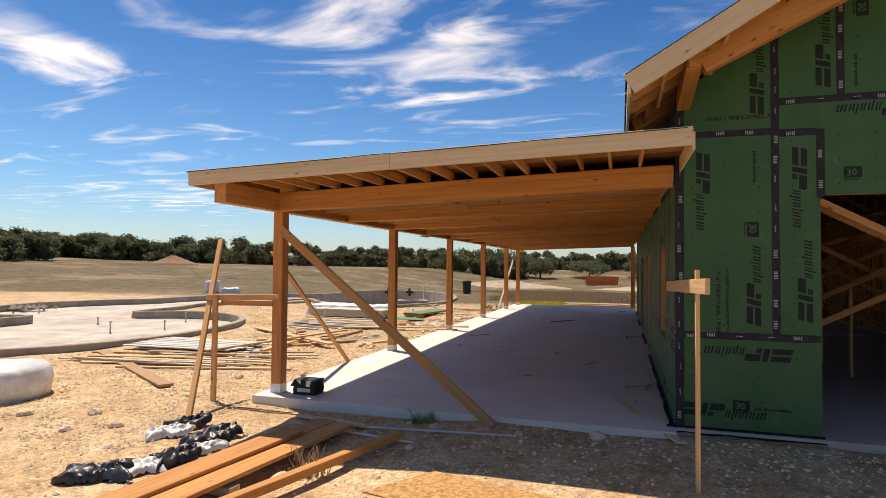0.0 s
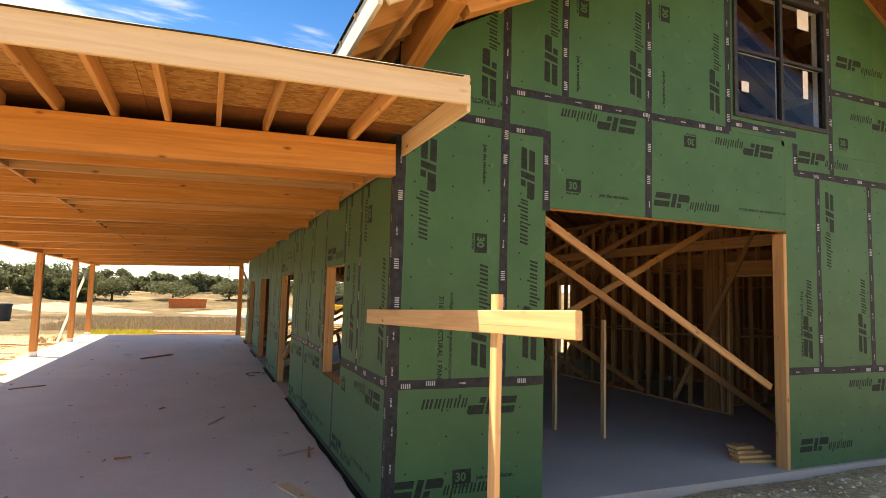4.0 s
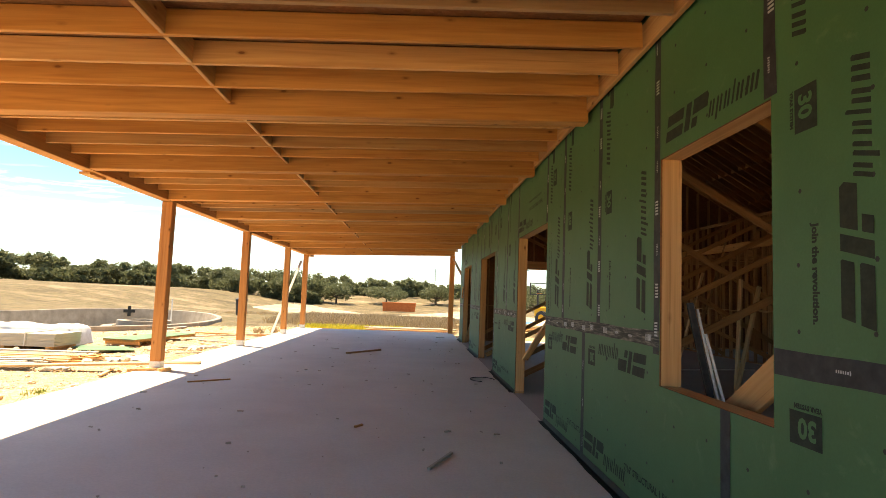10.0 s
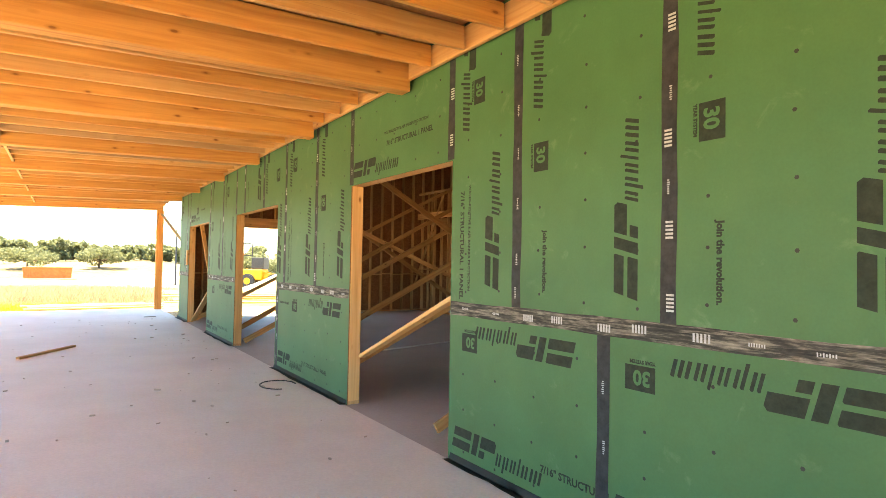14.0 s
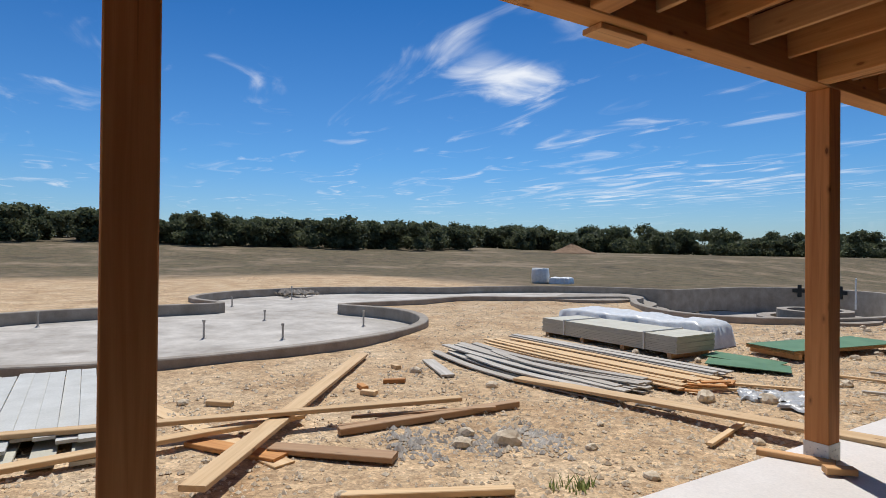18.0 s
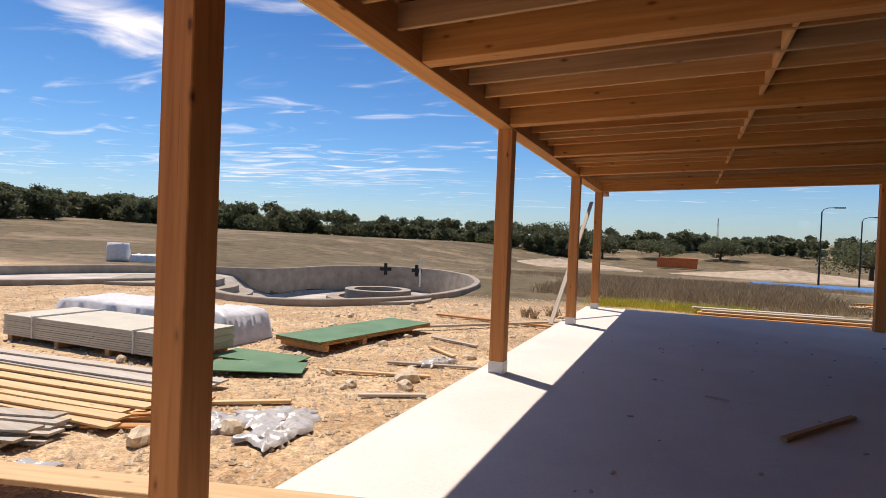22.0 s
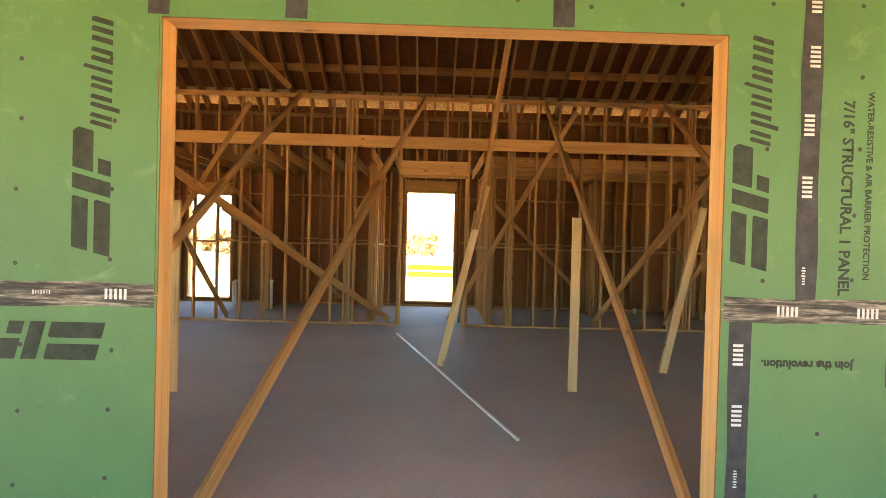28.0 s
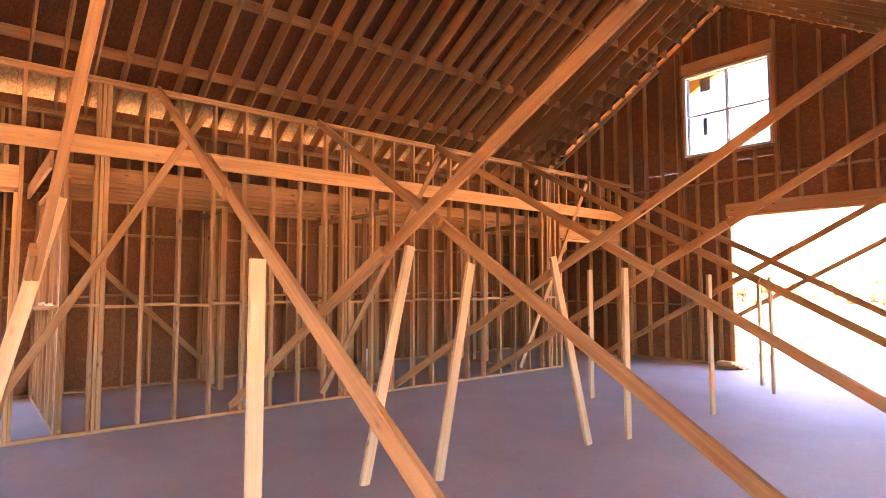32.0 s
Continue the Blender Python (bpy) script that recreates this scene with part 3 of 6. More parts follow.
for ya, yb in ((-1.54, 5), (5, 11.2), (11.2, 17.4), (17.4, 24.6)):
    stick("fascia", (-6.69, ya, F(-6.69) - 0.07), (-6.69, yb - 0.002, F(-6.69) - 0.07), 0.038, 0.215, FASCIA, porch)
stick("fascia", (-6.69, 24.6, F(-6.69) - 0.07), (0.2, 24.6, F(0.2) - 0.07), 0.038, 0.215, FASCIA, porch)
stick("side_fascia", (0.06, -1.54, F(0.06) - 0.12), (0.06, -0.03, F(0.06) - 0.12), 0.03, 0.2, FASCIA, porch)
for i in range(3):
    for j in range(21):
        xa, xb = -6.70 + i * 2.27, -6.70 + (i + 1) * 2.27 - 0.004
        ya, yb = -1.57 + j * 1.247, -1.57 + (j + 1) * 1.247 - 0.004
        xb = min(xb, 0.06) if ya < 0 else min(xb, -0.02)
        bm = bmesh.new()
        add_box(bm, (xa, ya, 0), (xb, yb, 0.015))
        for v in bm.verts:
            v.co.z += beam_z(v.co.x) + 0.442
        # behind the front overhang the deck colour is darkened for shade
        part("deck_panel", bm, OSB if yb < 0.2 else OSB_BACK_DECK_SHADE, porch)
# sheets laid on the joists between the beams, shade between joists put into their colour
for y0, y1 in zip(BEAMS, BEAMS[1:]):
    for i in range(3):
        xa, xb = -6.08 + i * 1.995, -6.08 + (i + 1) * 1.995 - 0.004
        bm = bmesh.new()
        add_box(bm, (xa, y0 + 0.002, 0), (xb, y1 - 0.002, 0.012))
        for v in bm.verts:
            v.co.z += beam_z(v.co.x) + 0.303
        part("deck_panel", bm, OSB_BACK_DECK_SHADE, porch)
# loose black underlay lying on the deck edge
bm = bmesh.new()
for i in range(36):
    xa, xb = -6.74 + i * 0.187, -6.74 + (i + 1) * 0.187
    z0, z1 = [F(v) + 0.018 + 0.028 * max(0, noise.noise(Vector((v * 0.9, 0, 0)))) for v in (xa, xb)]
    q = [bm.verts.new(p) for p in ((xa, -1.60, z0), (xb, -1.60, z1), (xb, 24.6, z1), (xa, 24.6, z0))]
    bm.faces.new(q)
bmesh.ops.remove_doubles(bm, verts=bm.verts[:], dist=0.001)
bmesh.ops.solidify(bm, geom=bm.faces[:], thickness=-0.004)
part("underlay", bm, MEMBRANE, porch, "dark roofing underlay with a loose rippled edge")


# ---- sheathing: panels, tape and print ----
def cells(rect, holes):
    """The rectangle less the holes, as smaller rectangles."""
    a0, z0, a1, z1 = rect
    av = sorted({a0, a1, *[v for h in holes for v in (h[0], h[2]) if a0 < v < a1]})
    zv = sorted({z0, z1, *[v for h in holes for v in (h[1], h[3]) if z0 < v < z1]})
    out = []
    for p, q in zip(av, av[1:]):
        for s, t in zip(zv, zv[1:]):
            if not any(h[0] <= (p + q) / 2 <= h[2] and h[1] <= (s + t) / 2 <= h[3] for h in holes):
                out.append((p, s, q, t))
    return out


def wall_frame(face):
    """Turns (along, up, out) into world places: the long wall runs along y and faces -x, the gable along x and faces -y."""
    if face == "long":
        return lambda a, z, o: Vector((-o, a, z))
    return lambda a, z, o: Vector((a, -o, z))


def slab_on(bm, fr, rect, o0, o1, top=None, back=False):
    a0, z0, a1, z1 = rect
    if top is not None and z0 >= max(top(a0), top(a1)) - 0.01:
        return
    v = []
    for o in (o0, o1):
        for a, z in ((a0, z0), (a1, z0), (a1, z1), (a0, z1)):
            zz = z if top is None else min(z, top(a))
            v.append(bm.verts.new(fr(a, zz, o)))
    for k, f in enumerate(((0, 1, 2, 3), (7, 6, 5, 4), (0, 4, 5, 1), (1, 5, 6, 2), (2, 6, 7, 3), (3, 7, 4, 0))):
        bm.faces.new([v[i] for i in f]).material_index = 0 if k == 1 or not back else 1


def sheathe(wall, face, rects, holes, top=None):
    fr = wall_frame(face)
    for r in rects:
        bm = bmesh.new()
        g = 0.0015
        for c in cells((r[0] + g, r[1] + g, r[2] - g, r[3] - g), holes):
            slab_on(bm, fr, c, -0.012, 0.0, top, True)
        if not bm.verts:
            bm.free()
            continue
        bmesh.ops.recalc_face_normals(bm, faces=bm.faces[:])
        part("panel", bm, GREEN, wall).data.materials.append(OSB_BACK_DECK_SHADE)


def tape(wall, face, a0, z0, a1, z1, w=0.095, dusty=False):
    """A strip of flashing tape with slightly wavering edges and white dashes of print."""
    fr = wall_frame(face)
    upright = abs(z1 - z0) > abs(a1 - a0)
    n = max(2, int((abs(z1 - z0) + abs(a1 - a0)) / 0.25))
    bm, rows = bmesh.new(), []
    for i in range(n + 1):
        t = i / n
        a, z = a0 + (a1 - a0) * t, z0 + (z1 - z0) * t
        s0, s1 = [w / 2 + random.uniform(-0.006, 0.006) for _ in range(2)]
        rows.append([bm.verts.new(fr(a - s0, z, 0.0022) if upright else fr(a, z - s0, 0.0028)), bm.verts.new(fr(a + s1, z, 0.0022) if upright else fr(a, z + s1, 0.0028))])
    for p, q in zip(rows, rows[1:]):
        bm.faces.new((p[0], q[0], q[1], p[1]))
    bmesh.ops.recalc_face_normals(bm, faces=bm.faces[:])
    ob = part("tape", bm, TAPE_DUSTY if dusty else TAPE, wall)
    bm = bmesh.new()
    length = abs(z1 - z0) + abs(a1 - a0)
    s = 0.12
    while s < length - 0.15:
        t = s / length
        a, z = a0 + (a1 - a0) * t, z0 + (z1 - z0) * t
        off = random.uniform(-0.012, 0.012)
        big = random.random() < 0.45
        for k in range(5 if big else 7):
            h, d, t = (0.046, 0.021 * k, 0.012) if big else (random.choice((0.012, 0.018)), 0.012 * k, 0.006)
            if upright:
                slab_on(bm, fr, (a + off - h / 2, z + d, a + off + h / 2, z + d + t), 0.0026, 0.0032)
            else:
                slab_on(bm, fr, (a + d, z + off - h / 2, a + d + t, z + off + h / 2), 0.0032, 0.0038)
        s += random.uniform(0.24, 0.40)
    if bm.verts:
        part("tape_print", bm, TAPE_PRINT, ob)


def letters(words, size, bold=0.0, material=INK):
    cu = bpy.data.curves.new("print", "FONT")
    cu.body, cu.size, cu.offset, cu.resolution_u = words, size, bold, 3 if size > 0.1 else 2
    ob = bpy.data.objects.new("print", cu)
    scene.collection.objects.link(ob)
    bpy.context.view_layer.update()
    me = bpy.data.meshes.new_from_object(ob.evaluated_get(bpy.context.evaluated_depsgraph_get()))
    bpy.data.objects.remove(ob)
    me.materials.clear()
    me.materials.append(material)
    return me


def mark_mesh(h):
    """A bold slanted trade mark as plain blocks, then a run of lighter small blocks."""
    bm = bmesh.new()
    sl = 0.26

    def quad(x0, y0, x1, y1, cut=0.0):
        q = [(x0 + y0 * sl, y0), (x1 + y0 * sl, y0), (x1 + (y1 - cut) * sl, y1 - cut), (x1 - cut + y1 * sl, y1), (x0 + y1 * sl, y1)]
        bm.faces.new([bm.verts.new((px * h, py * h, 0)) for px, py in q])
    quad(0.0, 0.0, 1.40, 0.42, 0.05)
    quad(0.0, 0.58, 1.36, 1.0, 0.05)
    quad(1.55, 0.0, 1.95, 1.0)
    quad(2.10, 0.0, 2.50, 0.34)
    quad(2.10, 0.46, 3.18, 1.0, 0.14)
    x = 3.34
    for w, lo, hi in ((0.40, 0.0, 0.56), (0.42, -0.2, 0.56), (0.40, 0.0, 0.56), (0.18, 0.0, 0.76), (0.44, 0.0, 0.56), (0.74, 0.0, 0.56)):
        k = 3 if w > 0.7 else 2 if w > 0.3 else 1
        for i in range(k):
            quad(x + i * w / k, lo if i == 0 else 0.0, x + (i + 0.58) * w / k, hi, 0.05)
        x += w + 0.07
    me = bpy.data.meshes.new("mark")
    bm.to_mesh(me)
    bm.free()
    me.materials.append(INK)
    return me


MARK = mark_mesh(0.168)
PRINTS = {"grade": letters("7/16\" STRUCTURAL 1 PANEL", 0.070, 0.0022), "barrier": letters("WATER-RESISTIVE & AIR BARRIER PROTECTION", 0.040, 0.0012),
          "slogan": letters("Join the revolution.", 0.054, 0.0026), "thirty": letters("30", 0.115, 0.004, GREEN), "years": letters("YEAR SYSTEM", 0.028, 0.0016)}


def put_print(wall, face, me, a, z, turn=0, name="print", lift=0.0016):
    """Lays printed shapes on the sheathing; turn 0 reads level, 90 upwards, 180 upside down. a runs along the wall."""
    ob = new(name, me)
    ob.parent = wall
    base = Matrix(((0, 0, -1), (-1, 0, 0), (0, 1, 0))).to_4x4() if face == "long" else Matrix(((1, 0, 0), (0, 0, -1), (0, 1, 0))).to_4x4()
    at = Vector((-lift, a, z)) if face == "long" else Vector((a, -lift, z))
    ob.matrix_basis = Matrix.Translation(at) @ base @ Matrix.Rotation(radians(turn), 4, "Z")
    return ob


def badge(wall, face, a, z, turn=0):
    """The boxed figure 30 with the small words under it."""
    fr_t = radians(turn)
    s = -1 if face == "long" else 1

    def off(dx, dz):
        return a + s * (dx * math.cos(fr_t) - dz * math.sin(fr_t)), z + dx * math.sin(fr_t) + dz * math.cos(fr_t)
    put_print(wall, face, PRINTS["thirty"], *off(0.0, 0.0), turn, lift=0.0026)
    put_print(wall, face, PRINTS["years"], *off(-0.03, -0.06), turn)
    bm = bmesh.new()
    bm.faces.new([bm.verts.new((x, y, 0)) for x, y in ((-0.03, -0.03), (0.17, -0.03), (0.17, 0.112), (-0.03, 0.112))])
    me = bpy.data.meshes.new("badge_frame")
    bm.to_mesh(me)
    bm.free()
    me.materials.append(INK)
    put_print(wall, face, me, a, z, turn)


def nail_rows(wall, face, rect, holes):
    """Rows of small driven nail heads on a panel."""
    fr = wall_frame(face)
    bm = bmesh.new()
    a = rect[0] + 0.2
    while a < rect[2] - 0.05:
        z = rect[1] + 0.15
        while z < rect[3]:
            aa, zz = a + random.uniform(-0.015, 0.015), z + random.uniform(-0.03, 0.03)
            if not any(h[0] - 0.03 < aa < h[2] + 0.03 and h[1] - 0.03 < zz < h[3] + 0.03 for h in holes):
                ring = [fr(aa + 0.011 * math.cos(k * 1.047), zz + 0.011 * math.sin(k * 1.047), 0.0012) for k in range(6)]
                bm.faces.new([bm.verts.new(p) for p in ring])
            z += 0.30
        a += 0.406
    if bm.verts:
        tagged(part("nail_heads", bm, MEMBRANE, wall), kind="stuff")
    else:
        bm.free()


RIDGE_X, RIDGE_Z, PITCH = 5.45, 7.98, 0.595


def roof_z(x):
    """Top of the main roof deck."""
    return RIDGE_Z - PITCH * abs(x - RIDGE_X)


SEAM, HEAD = 1.245, 2.475
LONG_HOLES = [(2.03, 0.94, 3.25, HEAD), (6.60, -1, 8.63, HEAD), (11.31, -1, 13.83, HEAD), (16.30, -1, 18.66, HEAD)]
LONG_END, LONG_TOP = 20.04, 4.45
wall_w = thing("wall_west", "green sheathed wall with taped seams and rough openings", "wall", kind="structure")
LOW = [(0, 2.44), (2.44, 4.97), (4.97, 6.6), (8.63, 11.23), (11.23, 11.31), (13.83, 16.3), (18.66, LONG_END)]
UP = [(0, 1.235), (1.235, 2.03), (2.03, 3.29), (3.29, 4.53), (4.53, 5.77), (5.77, 6.62), (6.62, 8.63), (8.63, 9.7), (9.7, 10.93), (10.93, 12.06), (12.06, 13.24),
      (13.24, 13.84), (13.84, 14.9), (14.9, 16.13), (16.13, 18.56), (18.56, 18.93), (18.93, LONG_END)]
long_rects = [(a, -0.04, b, SEAM) for a, b in LOW] + [(a, SEAM, b, LONG_TOP) for a, b in UP]
sheathe(wall_w, "long", long_rects, LONG_HOLES)
for a in (2.44, 4.97):
    tape(wall_w, "long", a, 0.0, a, SEAM if a > 3 else 0.94)
tape(wall_w, "long", 11.22, 0.0, 11.22, SEAM)
for a in (1.235, 4.53, 5.77, 9.7, 10.93, 14.9, 16.13, 18.93):
    tape(wall_w, "long", a, SEAM, a, LONG_TOP)
tape(wall_w, "long", 3.30, SEAM - 0.1, 3.30, LONG_TOP)
for a in (2.03, 6.62, 8.63, 12.06, 13.24, 13.84, 18.56):
    tape(wall_w, "long", a, HEAD + 0.01, a, LONG_TOP)
for a, b in ((0, 2.03), (3.25, 6.6), (8.63, 11.31), (13.83, 16.3), (18.66, LONG_END)):
    tape(wall_w, "long", a + 0.01, SEAM, b - 0.01, SEAM, 0.11, dusty=a > 1)
tape(wall_w, "long", 0.05, 0.0, 0.05, LONG_TOP, 0.1)
for r in long_rects:
    nail_rows(wall_w, "long", r, LONG_HOLES)
# print: on upright panels one mark reads up, one down; on the low course they stand upside down
GRADED = (0, 5, 8, 12, 16)
for k, (a, b) in enumerate(UP):
    if b - a < 0.5 or any(h[0] < (a + b) / 2 < h[2] for h in LONG_HOLES):
        continue
    put_print(wall_w, "long", MARK, a + 0.20, 1.41, 90, "mark")
    put_print(wall_w, "long", MARK, b - 0.16, 3.74, -90, "mark")
    if k in GRADED:
        put_print(wall_w, "long", PRINTS["grade"], b - 0.15, 2.20, -90)
        put_print(wall_w, "long", PRINTS["barrier"], b - 0.26, 2.24, -90)
        badge(wall_w, "long", b - 0.34, 3.05, -90)
    else:
        put_print(wall_w, "long", PRINTS["slogan"], b - 0.27, 1.84, -90)
        badge(wall_w, "long", b - 0.20, 2.42, -90)
# print over the openings
for a, z, turn in ((3.17, HEAD + 0.09, 0), (8.60, HEAD + 0.08, 0), (18.44, HEAD + 0.09, 0), (11.11, 1.42, 90), (11.96, 3.75, -90), (12.25, HEAD + 0.14, 90)):
    put_print(wall_w, "long", MARK, a, z, turn, "mark")
for a, z, turn in ((13.05, 3.02, -90), (17.2, HEAD + 0.32, 0)):
    put_print(wall_w, "long", PRINTS["slogan"], a, z, turn)
put_print(wall_w, "long", PRINTS["grade"], 7.80, 2.80, 0)
put_print(wall_w, "long", PRINTS["barrier"], 7.85, 2.92, 0)
badge(wall_w, "long", 17.7, HEAD + 0.30, 0)
badge(wall_w, "long", 11.35, 3.00, -90)
for a, b in LOW:
    if b - a > 1.5:
        put_print(wall_w, "long", MARK, a + (1.02 if a == 2.44 else 0.22), 1.12, 180, "mark")
        put_print(wall_w, "long", PRINTS["grade"], b - 1.1, 0.22, 0)
        badge(wall_w, "long", a + (2.2 if a == 2.44 else min(1.75, b - a - 0.35)), 1.02, 180)
        put_print(wall_w, "long", MARK, b - 0.06, 0.12, 0, "mark")
put_print(wall_w, "long", PRINTS["slogan"], 10.70, 1.02, 180)

GABLE_HOLES = [(1.714, -1, 5.45, 3.085), (4.52, 4.52, 6.33, 6.36)]
GABLE_END = 10.91
wall_s = thing("wall_south", "green sheathed gable wall with a wide doorway", "wall", kind="structure")
gable_top = lambda x: roof_z(x) - 0.23
gr = [(0.0, -0.04, 1.714, SEAM), (0, SEAM, 1.206, 3.93), (1.206, SEAM, 1.714, 3.93), (5.45, -0.04, 7.9, SEAM), (7.9, -0.04, GABLE_END, SEAM), (5.45, SEAM, 6.09, 4.24), (6.09, SEAM, 7.2, 4.24),
      (7.2, SEAM, 8.4, 4.24), (8.4, SEAM, 9.6, 4.24), (9.6, SEAM, GABLE_END, 4.24), (1.206, 3.93, 1.714, 4.31), (1.714, 3.085, 3.13, 4.31), (3.13, 3.085, 5.45, 4.31)]
split = [0, 1.206, 1.95, 3.16, 4.43, 5.4, 6.33, 7.4, 8.6, 9.8, GABLE_END]
for a, b in zip(split, split[1:]):
    z0 = 3.93 if b <= 1.3 else 4.31 if b <= 5.5 else 4.24
    zm = 6.45
    top = min(gable_top(a), gable_top(b))
    gr.append((a, z0, b, max(zm, z0)) if top > zm else (a, z0, b, 9))
    if top > zm:
        gr.append((a, zm, b, 9))


def sheathe_gable():
    fr = wall_frame("gable")
    for r in gr:
        bm = bmesh.new()
        g = 0.0015
        for c in cells((r[0] + g, r[1] + g, r[2] - g, r[3] - g), GABLE_HOLES):
            slab_on(bm, fr, c, -0.012, 0.0, gable_top, True)
        if bm.verts:
            bmesh.ops.recalc_face_normals(bm, faces=bm.faces[:])
            part("panel", bm, GREEN, wall_s).data.materials.append(OSB_BACK_DECK_SHADE)
        else:
            bm.free()


sheathe_gable()
for a, z0, z1 in ((1.206, SEAM, 5.42), (1.714, 3.05, 3.93), (1.95, 4.31, 5.75), (3.13, 3.085, 6.35), (4.43, 4.31, 6.9), (6.40, 3.9, 6.9), (5.66, 3.9, 4.3), (6.09, SEAM, 3.9), (7.2, SEAM, 3.9), (8.4, SEAM, 4.2)):
    tape(wall_s, "gable", a, z0, a, z1)
for a, b, z in ((0, 1.206, 3.93), (1.206, 1.714, 3.90), (1.206, 4.45, 4.31), (5.62, GABLE_END, 3.9), (6.4, GABLE_END, 5.15), (4.43, 6.4, 6.42), (4.43, 5.7, 4.42), (0, 1.714, SEAM), (5.45, GABLE_END, SEAM)):
    tape(wall_s, "gable", a + 0.01, z, b - 0.01, z)
tape(wall_s, "gable", 0.05, 0.0, 0.05, 4.6, 0.11)
for r in gr:
    nail_rows(wall_s, "gable", (r[0], r[1], r[2], min(r[3], gable_top((r[0] + r[2]) / 2) - 0.4)), GABLE_HOLES)
for a, z, t in ((0.26, 3.70, -90), (1.03, 1.38, 90), (1.40, 3.72, -90), (1.62, 1.45, 90), (1.08, 4.15, 90), (1.84, 4.45, 90), (3.02, 4.5, 90), (4.28, 4.5, 90), (5.92, 1.4, 90), (7.05, 1.45, 90), (6.25, 3.7, -90), (8.25, 1.45, 90), (8.6, 3.8, -90),
             (1.40, 1.10, 180), (2.95, 4.22, 180), (5.25, 4.20, 180), (7.9, 4.9, 180), (0.03, 0.18, 0), (3.2, 3.24, 0), (5.62, 0.2, 0), (6.55, 5.55, 0), (5.70, 4.05, 0), (7.7, 1.10, 180)):
    put_print(wall_s, "gable", MARK, a, z, t, "mark")
for a, z in ((0.50, 2.1), (5.7, 2.3)):
    put_print(wall_s, "gable", PRINTS["grade"], a, z, -90)
    put_print(wall_s, "gable", PRINTS["barrier"], a + 0.12, z + 0.04, -90)
for a, z, t in ((0.95, 3.68, -90), (2.1, 4.85, -90), (3.35, 4.9, -90), (2.42, 3.27, 0), (0.95, 0.30, 0)):
    put_print(wall_s, "gable", PRINTS["slogan"], a, z, t)
put_print(wall_s, "gable", PRINTS["barrier"], 4.6, 3.3, 0)
put_print(wall_s, "gable", PRINTS["grade"], 1.25, 4.16, 180)
for a, z, t in ((2.0, 3.32, 0), (0.72, 0.30, 0), (0.90, 2.72, -90), (2.15, 5.5, -90), (3.35, 5.7, -90), (3.85, 4.12, 180), (6.6, 4.4, 0)):
    badge(wall_s, "gable", a, z, t)

# black membrane turned out at the foot of the walls
for a, b in ((0.0, 6.55), (8.68, 11.28), (13.88, 16.28), (18.7, LONG_END + 0.1)):
    bm = bmesh.new()
    rows = []
    n = int((b - a) / 0.12)
    for i in range(n + 1):
        y = a - 0.05 + (b - a + 0.06) * i / n
        w = 0.085 + 0.03 * noise.noise(Vector((y * 1.7, 2, 0)))
        h = 0.012 + 0.02 * max(0, noise.noise(Vector((y * 3.1, 5, 0))))
        rows.append([bm.verts.new((-0.004, y, 0.055)), bm.verts.new((-0.02, y, 0.008)), bm.verts.new((-w, y, h))])
    for p, q in zip(rows, rows[1:]):
        for k in (0, 1):
            bm.faces.new((p[k], q[k], q[k + 1], p[k + 1]))
    bmesh.ops.solidify(bm, geom=bm.faces[:], thickness=0.004)
    part("foot_membrane", bm, MEMBRANE, wall_w, "black membrane lapped onto the slab")
bm = bmesh.new()
rows = []
for i in range(31):
    x = -0.12 + 1.86 * i / 30
    w = 0.10 + 0.04 * noise.noise(Vector((x * 2.3, 9, 0)))
    rows.append([bm.verts.new((x, -0.004, 0.03)), bm.verts.new((x, -0.03, -0.03)), bm.verts.new((x, -w, -0.05 + 0.02 * noise.noise(Vector((x * 4, 1, 0)))))])
for p, q in zip(rows, rows[1:]):
    for k in (0, 1):
        bm.faces.new((p[k], q[k], q[k + 1], p[k + 1]))
bmesh.ops.solidify(bm, geom=bm.faces[:], thickness=0.004)
part("foot_membrane", bm, MEMBRANE, wall_s, "black membrane lapped onto the slab")

# ---- framing behind the sheathing ----
T = 0.14


